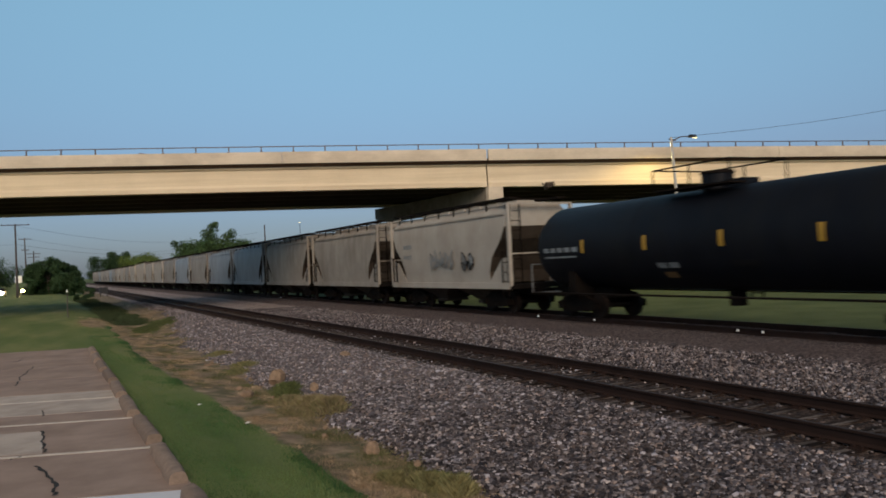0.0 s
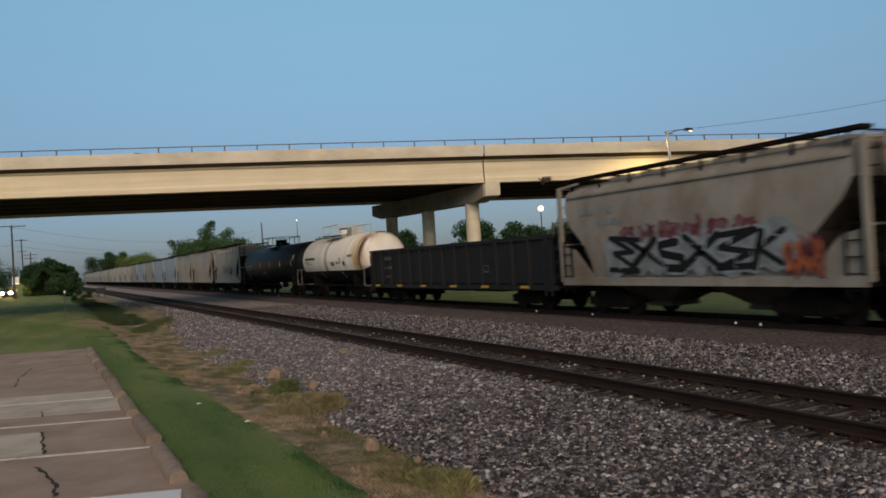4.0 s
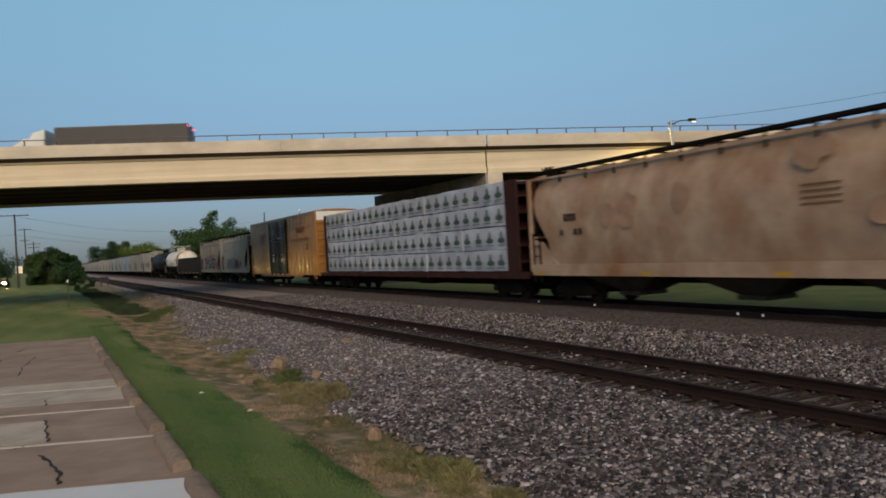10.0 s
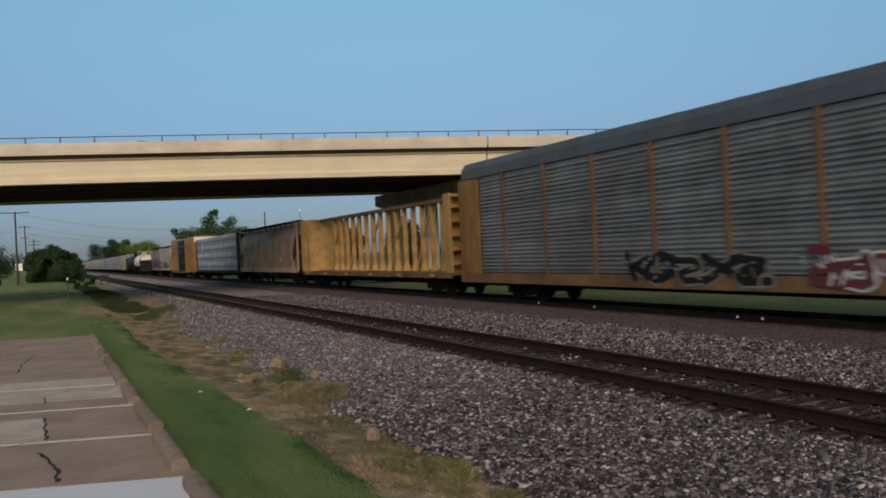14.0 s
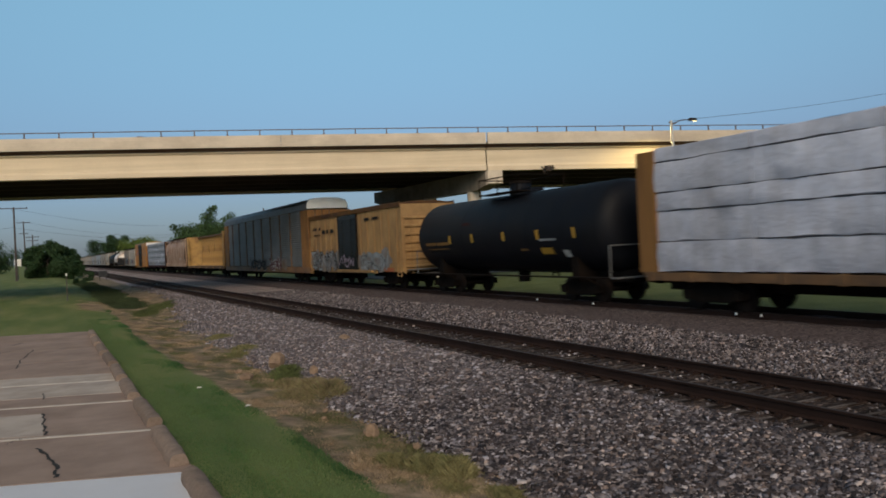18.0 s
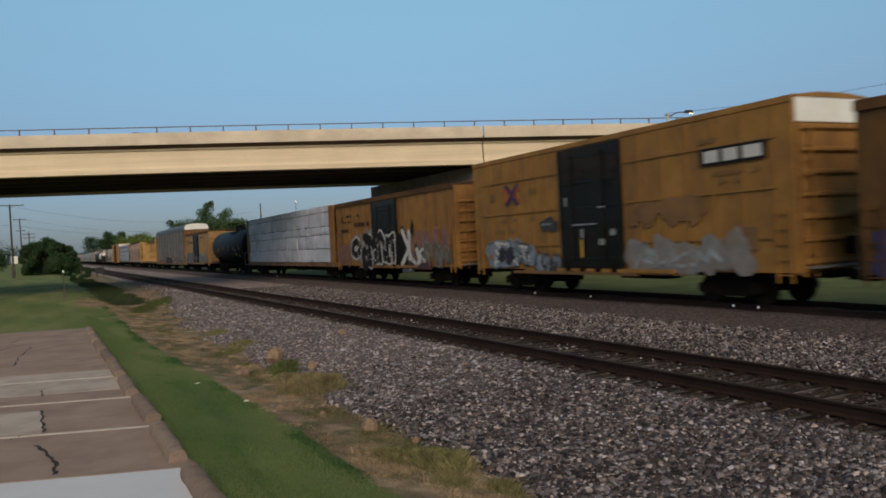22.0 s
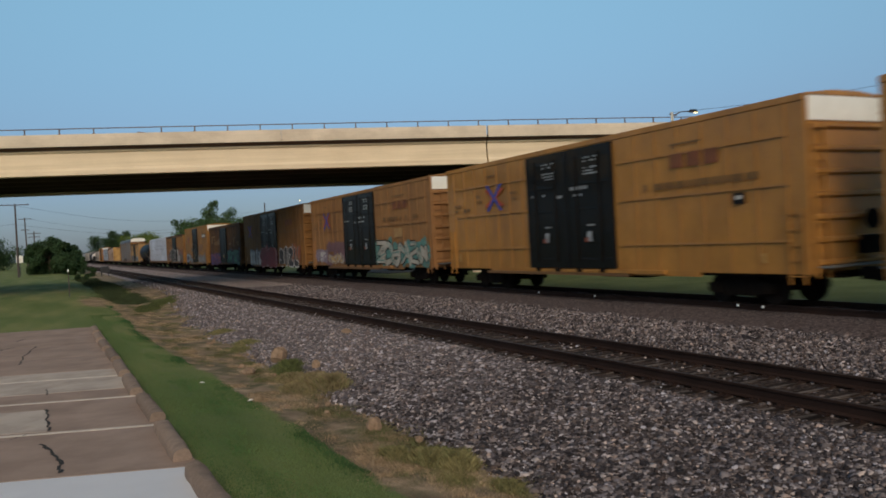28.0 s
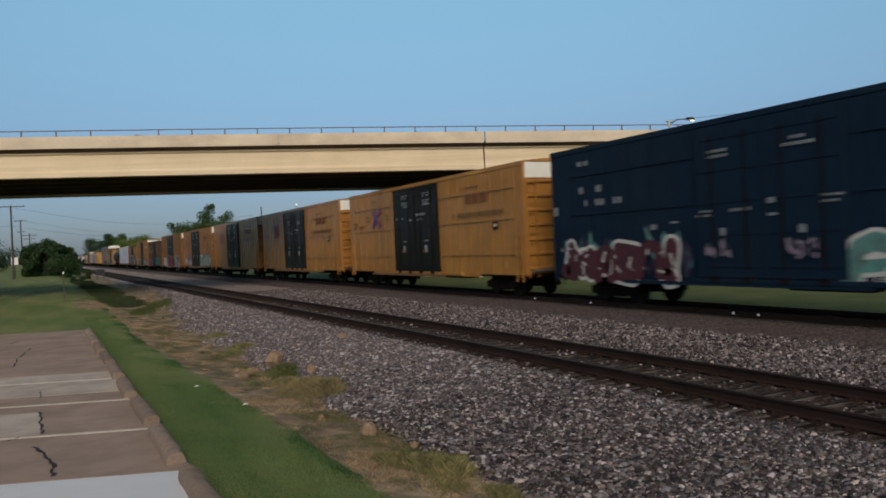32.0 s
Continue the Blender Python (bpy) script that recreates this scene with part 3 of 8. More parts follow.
M["bed"] = ballast_material("oily_bed_stone", (0.115, 0.085, 0.074), (0.020, 0.0145, 0.013), (0.052, 0.037, 0.032))


def stone_material(name, lift):
    m = surface(name, (0.22, 0.19, 0.175), 0.9, gloss=0.2, var=0.3, scale=3, fine=50, bump=0.2)
    nt = m.node_tree
    bs = nt.nodes["Principled BSDF"]
    geo, ramp = nt.nodes.new("ShaderNodeNewGeometry"), nt.nodes.new("ShaderNodeValToRGB")
    e = ramp.color_ramp.elements
    e[0].position, e[0].color = 0.0, (0.017 + lift, 0.0145 + lift, 0.016 + lift, 1)
    e[1].position, e[1].color = 1.0, (0.50, 0.445, 0.44, 1)
    for at, c in ((0.24, (0.044, 0.037, 0.039)), (0.5, (0.078, 0.066, 0.067)), (0.74, (0.145, 0.125, 0.126)), (0.89, (0.25, 0.218, 0.216))):
        k = e.new(at)
        k.color = (c[0] + lift, c[1] + lift * 0.84, c[2] + lift * 0.82, 1)
    nt.links.new(geo.outputs["Random Per Island"], ramp.inputs["Fac"])
    # a second draw gives each stone its own cast: bluish, neutral, buff or rusty
    again, tint, cast = nt.nodes.new("ShaderNodeMath"), nt.nodes.new("ShaderNodeValToRGB"), nt.nodes.new("ShaderNodeMixRGB")
    wrap = nt.nodes.new("ShaderNodeMath")
    again.operation, wrap.operation = "MULTIPLY", "FRACT"
    again.inputs[1].default_value = 37.3
    nt.links.new(geo.outputs["Random Per Island"], again.inputs[0])
    nt.links.new(again.outputs[0], wrap.inputs[0])
    g = tint.color_ramp.elements
    g[0].position, g[0].color = 0.0, (0.93, 0.99, 1.12, 1)
    g[1].position, g[1].color = 1.0, (1.14, 0.98, 0.86, 1)
    for at, c in ((0.35, (0.98, 1.0, 1.05)), (0.75, (1.02, 1.0, 0.98))):
        k = g.new(at)
        k.color = (*c, 1)
    nt.links.new(wrap.outputs[0], tint.inputs["Fac"])
    cast.blend_type = "MULTIPLY"
    cast.inputs["Fac"].default_value = 1
    nt.links.new(ramp.outputs["Color"], cast.inputs["Color1"])
    nt.links.new(tint.outputs["Color"], cast.inputs["Color2"])
    nt.links.new(cast.outputs["Color"], bs.inputs["Base Color"])
    return m


M["stone"] = stone_material("ballast_stone", 0.0)
# lighter copy of the stone; the far slope's brightness is put into its colour
M["stone_lifted"] = stone_material("lifted_ballast_stone", 0.055)


def ground_material():
    """Mown lawn with drier and darker patches; bare soil and straw beside the ballast."""
    m = bpy.data.materials.new("grass_ground")
    m.use_nodes = True
    nt = m.node_tree
    make, link = nt.nodes.new, nt.links.new
    bs = nt.nodes["Principled BSDF"]
    co = make("ShaderNodeTexCoord")

    def noise_at(scale, detail, stretch=(1, 1, 1)):
        mp, n = make("ShaderNodeMapping"), make("ShaderNodeTexNoise")
        mp.inputs["Scale"].default_value = stretch
        n.inputs["Scale"].default_value, n.inputs["Detail"].default_value = scale, detail
        link(co.outputs["Object"], mp.inputs["Vector"])
        link(mp.outputs["Vector"], n.inputs["Vector"])
        return n.outputs["Fac"]

    def ramp_of(fac, stops):
        r = make("ShaderNodeValToRGB")
        e = r.color_ramp.elements
        e[0].position, e[0].color = stops[0][0], (*stops[0][1], 1)
        e[1].position, e[1].color = stops[-1][0], (*stops[-1][1], 1)
        for at, c in stops[1:-1]:
            k = e.new(at)
            k.color = (*c, 1)
        link(fac, r.inputs["Fac"])
        return r.outputs["Color"]

    def mixed(fac, a, b):
        mx = make("ShaderNodeMixRGB")
        link(fac, mx.inputs["Fac"])
        link(a, mx.inputs["Color1"])
        link(b, mx.inputs["Color2"])
        return mx.outputs["Color"]

    lawn = ramp_of(noise_at(0.55, 5, (1, 0.22, 1)), [(0.30, (0.092, 0.136, 0.042)), (0.5, (0.148, 0.182, 0.062)), (0.72, (0.24, 0.235, 0.095))])
    fine = ramp_of(noise_at(35, 3), [(0.3, (0.75, 0.75, 0.75)), (0.7, (1.2, 1.2, 1.2))])
    mul = make("ShaderNodeMixRGB")
    mul.blend_type = "MULTIPLY"
    mul.inputs["Fac"].default_value = 1
    link(lawn, mul.inputs["Color1"])
    link(fine, mul.inputs["Color2"])
    straw = ramp_of(noise_at(1.6, 9), [(0.28, (0.100, 0.078, 0.050)), (0.46, (0.235, 0.172, 0.118)), (0.68, (0.42, 0.31, 0.21))])
    # the dry strip lies between the lawn and the ballast toe; its edge is ragged
    dry_at = make("ShaderNodeAttribute")
    dry_at.attribute_name = "dry"
    wob = make("ShaderNodeMath")
    wob.operation = "MULTIPLY_ADD"
    link(noise_at(5.0, 5), wob.inputs[0])
    wob.inputs[1].default_value = 0.55
    link(dry_at.outputs["Fac"], wob.inputs[2])
    mr = make("ShaderNodeMapRange")
    mr.inputs["From Min"].default_value, mr.inputs["From Max"].default_value = 0.68, 0.88
    link(wob.outputs[0], mr.inputs["Value"])
    olive = ramp_of(noise_at(0.9, 7), [(0.3, (0.070, 0.075, 0.036)), (0.7, (0.16, 0.135, 0.075))])
    patchy = make("ShaderNodeMapRange")
    patchy.inputs["From Min"].default_value, patchy.inputs["From Max"].default_value, patchy.inputs["To Max"].default_value = 0.43, 0.60, 0.9
    link(noise_at(2.4, 6), patchy.inputs["Value"])
    soil = mixed(patchy.outputs["Result"], straw, olive)
    rank_at = make("ShaderNodeAttribute")
    rank_at.attribute_name = "rank"
    rank = ramp_of(noise_at(0.5, 6), [(0.3, (0.072, 0.098, 0.036)), (0.7, (0.125, 0.150, 0.058))])
    lawn_or_rank = mixed(rank_at.outputs["Fac"], mul.outputs["Color"], rank)
    link(mixed(mr.outputs["Result"], lawn_or_rank, soil), bs.inputs["Base Color"])
    bs.inputs["Roughness"].default_value, bs.inputs["Specular IOR Level"].default_value = 0.95, 0.15
    bp = make("ShaderNodeBump")
    bp.inputs["Strength"].default_value, bp.inputs["Distance"].default_value = 0.7, 0.05
    link(noise_at(22, 4), bp.inputs["Height"])
    link(bp.outputs["Normal"], bs.inputs["Normal"])
    return m


M["ground"] = ground_material()


# ---- ground: one sheet to the horizon ----
def ground_level(x, y):
    """Lot, shallow ditch, track bed, and the flat land beyond."""
    xs = [-4000, 1.5, 2.2, 3.2, 4.3, 5.5, 6.9, 7.9, 11.0, 12.5, 15.0, 16.0, 19.6, 20.6, 22.5, 4000]
    zs = [-0.03, -0.03, -0.10, -0.26, -0.33, -0.24, -0.15, -0.15, -0.17, -0.19, -0.19, -0.13, -0.13, -0.2, -0.14, -0.12]
    z = np.interp(x, xs, zs)
    return z


def lawn_edge(y):
    """Where the mown lawn ends beside the dry verge."""
    wave = np.array([noise.noise(Vector((1.3, b * 0.45, 0))) + 0.5 * noise.noise(Vector((4.1, b * 1.5, 0))) for b in np.ravel(y)]).reshape(np.shape(y))
    return np.interp(y, [0, 11, 15, 19, 26, 36, 60], [3.15, 3.05, 2.92, 2.68, 2.48, 2.6, 3.0]) + 0.14 * wave


def ballast_toe(y):
    """Where the broken stone ends; it wanders, and draws back from the deep part of the ditch."""
    wave = np.array([noise.noise(Vector((0, b * 0.35, 2))) for b in np.ravel(y)]).reshape(np.shape(y))
    return np.interp(y, [0, 8, 22, 28, 36, 42, 48, 60, 90], [4.15, 4.2, 4.25, 4.5, 5.1, 5.7, 6.5, 7.0, 7.2]) + 0.55 * wave


def ground_sheet():
    gx = np.concatenate([[-3500, -900, -300, -120, -60, -30, -15, -8, -4, -2, -1, 0, 0.8], np.arange(1.2, 6.6, 0.12), np.arange(7, 24.1, 0.5), [26, 30, 36, 45, 60, 90, 150, 300, 900, 3500]])
    gy = np.concatenate([[-3500, -1200, -500, -200, -90, -40, -15, -5], np.arange(0, 60, 0.4), np.arange(60, 140, 4), [150, 180, 230, 300, 420, 700, 1300, 3500]])
    X, Y = np.meshgrid(gx, gy)
    Z = ground_level(X, Y)
    near = (X > 1.8) & (X < 6) & (Y > 0) & (Y < 130)
    rough = np.array([noise.noise(Vector((x * 0.8, y * 0.5, 0))) + 0.5 * noise.noise(Vector((x * 2.1, y * 1.7, 3))) for x, y in zip(X.ravel(), Y.ravel())]).reshape(X.shape)
    Z = Z + np.where(near, 0.05 * rough, 0)
    n = len(gx)
    idx = np.arange(len(gx) * len(gy)).reshape(len(gy), n)
    faces = np.stack([idx[:-1, :-1], idx[:-1, 1:], idx[1:, 1:], idx[1:, :-1]], -1).reshape(-1, 4)
    me = sheet("ground", np.stack([X, Y, Z], -1).reshape(-1, 3), faces, M["ground"], True)
    # dryness: 1 on the verge, 0 on the lawn; a bare patch lies further down the field
    strip = np.clip((X - lawn_edge(Y)) / 0.5 + 0.5, 0, 1) * np.clip((20.4 - X) / 0.8, 0, 1) * np.maximum(np.clip((64 - Y) / 14, 0.15, 1), np.clip((X - 4.8) / 0.6, 0, 1))
    patch = 0.95 * np.exp(-((X - 2.2) / 0.9) ** 2 - ((Y - 47) / 6.0) ** 2)
    dry = me.attributes.new("dry", "FLOAT", "POINT")
    dry.data.foreach_set("value", np.maximum(strip, patch).astype(np.float32).ravel())
    rank = me.attributes.new("rank", "FLOAT", "POINT")
    rank.data.foreach_set("value", np.clip((X - 19.5) / 2.0, 0, 1).astype(np.float32).ravel())
    tagged(new("ground", me), "mown green grass with dry straw patches beside the ballast", "grass", kind="structure")


ground_sheet()


# ---- parking lot of concrete slabs, with a slanting far edge ----
def lot_line(x, at):
    """The slabs' cross joints slant a little."""
    return at + (1.2 - x) * 0.36


def parking_lot():
    lot = thing("parking_lot", "cracked brown concrete parking lot with pale repair slabs", "parking lot", kind="structure")
    cuts = [(-22, 9.02, "lot_white"), (9.06, 11.46, "lot"), (11.50, 14.06, "lot"), (14.10, 15.05, "lot"), (15.09, 17.85, "lot_grey"),
            (17.89, 20.6, "lot"), (20.64, 23.4, "lot"), (23.44, 26.2, "lot"), (26.24, 29.2, "lot")]
    for a, b, mat in cuts:
        sh = Shape()
        for x0, x1 in ((-22, -6.03), (-5.99, 1.3)):
            pts = [(x0, lot_line(x0, a)), (x1, lot_line(x1, a)), (x1, lot_line(x1, b)), (x0, lot_line(x0, b))]
            sh.extrude(pts, -0.12, 0.0, "z")
        part("slab", sh, M[mat], lot)
    edge = Shape()
    edge.extrude([(1.304, -22), (1.38, -22), (1.36, 29.4), (1.304, 29.5)], -0.12, -0.006, "z")
    part("slab_edge", edge, M["lot"], lot)
    patch = Shape()
    patch.extrude([(-3.2, 12.35 + 1.0), (-0.14, 12.1), (-0.14, 13.85), (-3.2, 13.85 + 1.0)], -0.1, 0.005, "z")
    part("patch_slab", patch, M["lot_grey"], lot, "pale grey repair slab")
    for at in (11.48, 14.08, 16.75):
        sh = Shape()
        pts = [(-5.0, lot_line(-5.0, at - 0.05)), (1.18, lot_line(1.18, at - 0.05)), (1.18, lot_line(1.18, at + 0.05)), (-5.0, lot_line(-5.0, at + 0.05))]
        sh.extrude(pts, -0.02, 0.0055, "z")
        part("stall_stripe", sh, M["stripe"], lot, "worn whitish stall line")
    # open cracks, wandering
    def crack(points, w):
        sh = Shape()
        rnd = random.Random(len(points) * 7)
        fine = []
        for (x0, y0), (x1, y1) in zip(points, points[1:]):
            for i in range(5):
                k = i / 5
                fine.append((x0 + (x1 - x0) * k + rnd.uniform(-0.03, 0.03), y0 + (y1 - y0) * k + rnd.uniform(-0.05, 0.05)))
        fine.append(points[-1])
        for p, q in zip(fine, fine[1:]):
            ww = w * rnd.uniform(0.6, 1.3)
            sh.add([(p[0] - ww, p[1] - ww * 0.4, 0.0075), (p[0] + ww, p[1] + ww * 0.4, 0.0075), (q[0] + ww, q[1] + ww * 0.4, 0.0075), (q[0] - ww, q[1] - ww * 0.4, 0.0075)], [(0, 1, 2, 3)])
        part("crack", sh, M["crack"], lot, "dark open crack")
    crack([(-0.2, 11.36), (-0.06, 10.72), (0.01, 10.16), (-0.01, 9.64)], 0.022)
    crack([(-0.14, 13.85), (-0.13, 13.0), (-0.12, 12.12)], 0.017)
    crack([(-0.38, 12.05), (-0.63, 11.84), (-1.2, 11.7)], 0.018)
    crack([(-0.7, 20.3), (-0.66, 22.0), (-0.42, 24.4)], 0.016)
    crack([(-0.13, 15.3), (-0.15, 16.0)], 0.012)
    crack([(-1.35, 23.6), (-1.2, 24.3), (-0.95, 24.6)], 0.03)
    crack([(-1.7, 25.4), (-1.45, 25.9)], 0.03)
    crack([(-0.95, 26.2), (-0.75, 26.9)], 0.035)
    crack([(-2.6, 20.6), (-1.6, 20.35), (-0.7, 20.3)], 0.012)
    crack([(-1.2, 11.7), (-2.2, 11.3), (-3.4, 11.15)], 0.016)


parking_lot()


def wheel_stops():
    """A row of worn concrete wheel stops along the edge of the lot."""
    rnd = random.Random(4)
    prof = [(-0.11, 0), (0.11, 0), (0.106, 0.07), (0.085, 0.115), (0.04, 0.138), (-0.04, 0.138), (-0.085, 0.115), (-0.106, 0.07)]
    for k in range(9):
        sh = Shape()
        n, length = 10, 1.84
        for i in range(n):
            y = -length / 2 + length * i / (n - 1)
            end = 0.96 if i in (0, n - 1) else 1.0
            for a, b in prof:
                sh.v.append((a * end + rnd.uniform(-0.008, 0.008), y, b * end + (rnd.uniform(-0.012, 0.006) if b > 0 else 0)))
        m = len(prof)
        for i in range(n - 1):
            for j in range(m):
                sh.f.append((i * m + j, i * m + (j + 1) % m, (i + 1) * m + (j + 1) % m, (i + 1) * m + j))
        sh.f += [tuple(range(m)), tuple(range((n - 1) * m, n * m))]
        ob = solid("wheel_stop", sh, M["stop"], "worn grey-brown concrete wheel stop at the kerb edge", "wheel stop", "wheel stops of the lot", smooth=True)
        ob.matrix_basis = pose(1.255 + rnd.uniform(-0.02, 0.02) - 0.008 * k, 7.78 + 2.43 * k, 0.0, 0, 0, rnd.uniform(-0.7, 0.7))


wheel_stops()


# ---- ballast ----
def ballast_sheets():
    def bed(name, xs, zs, mat, label, y0=-460, y1=900):
        ys = np.concatenate([[y0], np.arange(-20, 70, 1.0), np.arange(70, 200, 10), [260, 400, y1]])
        prof = np.interp(np.arange(xs[0], xs[-1] + 0.01, 0.35), xs, zs)
        gx = np.arange(xs[0], xs[-1] + 0.01, 0.35)
        X, Y = np.meshgrid(gx, ys)
        wob = np.array([noise.noise(Vector((x * 1.3, y * 0.9, 7))) for x, y in zip(X.ravel(), Y.ravel())]).reshape(X.shape)
        Z = prof[None, :] + 0.03 * wob
        if name == "ballast_slope":
            Z = Z - 0.3 * np.clip((ballast_toe(ys)[:, None] - X) / 0.5, 0, 1)
        n = len(gx)
        idx = np.arange(len(gx) * len(ys)).reshape(len(ys), n)
        faces = np.stack([idx[:-1, :-1], idx[:-1, 1:], idx[1:, 1:], idx[1:, :-1]], -1).reshape(-1, 4)
        me = sheet(name, np.stack([X, Y, Z], -1).reshape(-1, 3), faces, mat, True)
        tagged(new(name, me), label, "ballast", kind="structure")
    bed("ballast_slope", [4.0, 4.5, 5.6, 6.9, 7.7, 8.1, 10.7, 11.2, 12.6, 14.6], [-0.40, -0.30, -0.20, -0.11, -0.11, -0.17, -0.17, -0.11, -0.12, -0.13],
        M["ballast"], "grey broken-stone ballast beside the near track")
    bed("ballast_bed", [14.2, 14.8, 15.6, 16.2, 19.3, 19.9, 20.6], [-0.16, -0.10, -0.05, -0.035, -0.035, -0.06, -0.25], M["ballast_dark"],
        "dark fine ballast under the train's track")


ballast_sheets()
solid("track_bed", Shape().extrude([(7.75, -0.2), (7.95, -0.10), (8.2, -0.118), (10.5, -0.118), (10.8, -0.10), (11.0, -0.2)], -460, 900), M["bed"], "dark oily bed between the near rails", "ballast", kind="structure")


def loose_stones():
    """Single stones over the ballast where it lies near the lot; too many to count."""
    rng = np.random.default_rng(5)
    base = np.array([(-1, -1, -0.7), (1, -1, -0.7), (1, 1, -0.7), (-1, 1, -0.7), (-0.7, -0.8, 0.7), (0.8, -0.7, 0.6), (0.7, 0.8, 0.8), (-0.8, 0.6, 0.6)], np.float32)
    quads = np.array([(3, 2, 1, 0), (4, 5, 6, 7), (0, 1, 5, 4), (1, 2, 6, 5), (2, 3, 7, 6), (3, 0, 4, 7)], np.int32)

    def field(name, n, xr, yr, size, zf, label, power=1.0, mat="stone"):
        x = rng.uniform(*xr, n)
        y = yr[0] + (yr[1] - yr[0]) * rng.random(n) ** power
        s = rng.uniform(*size, n) * (1 + 0.5 * (rng.random(n) < 0.06))
        toe = ballast_toe(y)
        keep = (x > toe + rng.normal(0.12, 0.22, n))
        x, y, s = x[keep], y[keep], s[keep]
        n = len(x)
        z = zf(x) + 0.03 * np.array([noise.noise(Vector((a * 1.3, b * 0.9, 7))) for a, b in zip(x, y)]) + s * 0.25
        v = base[None] * rng.uniform(0.6, 1.25, (n, 8, 3)) * s[:, None, None] * rng.uniform(0.6, 1.1, (n, 1, 3))
        a, b = rng.uniform(0, 6.28, n), rng.uniform(-0.7, 0.7, n)
        ca, sa, cb, sb = np.cos(a)[:, None], np.sin(a)[:, None], np.cos(b)[:, None], np.sin(b)[:, None]
        vx, vy, vz = v[..., 0], v[..., 1], v[..., 2]
        vy, vz = vy * cb - vz * sb, vy * sb + vz * cb
        vx, vy = vx * ca - vy * sa, vx * sa + vy * ca
        w = np.stack([vx + x[:, None], vy + y[:, None], vz + z[:, None]], -1).reshape(-1, 3)
        f = (quads[None] + (8 * np.arange(n))[:, None, None]).reshape(-1, 4)
        tagged(new(name, sheet(name, w, f, M[mat])), label, "ballast stones", kind="stuff")

    slope = lambda x: np.interp(x, [4.0, 4.5, 5.6, 6.9, 7.7, 8.1, 10.7, 11.2, 12.6, 14.6], [-0.40, -0.30, -0.20, -0.11, -0.09, -0.10, -0.10, -0.09, -0.12, -0.13])
    field("ballast_stones", 70000, (3.6, 8.05), (4.0, 15.0), (0.012, 0.038), slope, "coarse grey, buff and dark ballast stones on the slope", 1.1)
    field("ballast_stones", 52000, (3.6, 8.05), (11.5, 36.0), (0.016, 0.042), slope, "loose grey, buff and paler ballast stones on the slope", 1.15, "stone_lifted")
    field("ballast_stones", 16000, (4.3, 8.05), (34.0, 78.0), (0.024, 0.048), slope, "ballast stones further along the slope", 1.1, "stone_lifted")
    # few stones lie between the rails
    field("ballast_stones", 2600, (8.15, 10.6), (4.0, 40.0), (0.018, 0.034), lambda x: x * 0 - 0.12, "ballast stones between the ties")
    field("ballast_stones", 34000, (10.75, 15.3), (6.0, 50.0), (0.016, 0.034), slope, "ballast stones between the two tracks", 1.2)


loose_stones()


# ---- tracks ----
def railway(name, cx, head, label, tie_span):
    tr = thing(name, label, "railway track", (0, 0, 0), kind="structure")
    rp = [(-0.07, -0.172), (0.07, -0.172), (0.07, -0.158), (0.012, -0.14), (0.010, -0.045), (0.036, -0.035), (0.037, -0.004), (-0.037, -0.004), (-0.036, -0.035), (-0.010, -0.045), (-0.012, -0.14), (-0.07, -0.158)]
    for sx in (-0.7525, 0.7525):
        sh = Shape().extrude([(cx + sx + a, head + b) for a, b in rp], -460, 900)
        rail = part("rail", sh, M["rail"], tr, "rusty steel rail")
        top = Shape().extrude([(cx + sx - 0.033, head - 0.004), (cx + sx + 0.033, head - 0.004), (cx + sx + 0.026, head), (cx + sx - 0.026, head)], -460, 900)
        part("rail_head", top, M["rail_top"], rail, "worn shiny rail head")
    tie = Shape().box(-1.3, 1.3, -0.115, 0.115, -0.15, 0.0, 0.008).mesh("tie", M["tie"])
    plate = Shape()
    for sx in (-0.7525, 0.7525):
        plate.box(sx - 0.18, sx + 0.18, -0.1, 0.1, 0.0, 0.016)
        for a in (-0.11, 0.11):
            plate.box(sx + a - 0.015, sx + a + 0.015, -0.07, -0.04, 0.016, 0.045)
            plate.box(sx + a - 0.015, sx + a + 0.015, 0.04, 0.07, 0.016, 0.045)
    plate = plate.mesh("tie_plate", M["rail"])
    rnd = random.Random(int(cx))
    y, far = tie_span[0], Shape()
    z = head - 0.188
    while y < tie_span[1]:
        t = part("tie", tie, None, tr)
        t.matrix_basis = pose(cx + rnd.uniform(-0.05, 0.05), y + rnd.uniform(-0.02, 0.02), z + rnd.uniform(-0.006, 0.004), 0, 0, rnd.uniform(-0.8, 0.8))
        part("tie_plate", plate, None, t)
        y += 0.52
    while y < 420:
        far.box(cx - 1.3, cx + 1.3, y - 0.115, y + 0.115, z - 0.15, z)
        y += 0.52
    y = tie_span[0] - 0.52
    while y > -60:
        far.box(cx - 1.3, cx + 1.3, y - 0.115, y + 0.115, z - 0.15, z)
        y -= 0.52
    tagged(part("far_ties", far, M["tie"], tr, "weathered ties along the rest of the track"), kind="stuff")


railway("near_track", NEAR_X, RAIL, "rusty near railway track on weathered timber ties", (2.0, 60.0))
railway("train_track", TRAIN_X, RAIL2, "railway track under the passing freight train", (6.0, 60.0))


# small white pieces that paint the glints beside the train's near rail
for y in (14.9, 15.75, 22.11, 25.6, 63.2):
    clip = thing("rail_clip", "small white piece standing for a glint on the train's rail", "rail clip", (TRAIN_X - 0.80, y, RAIL2 - 0.075), "clips along the rail")
    part("glint_plate", Shape().box(-0.03, 0.02, -0.035, 0.035, -0.02, 0.045, 0.01), M["clip"], clip)


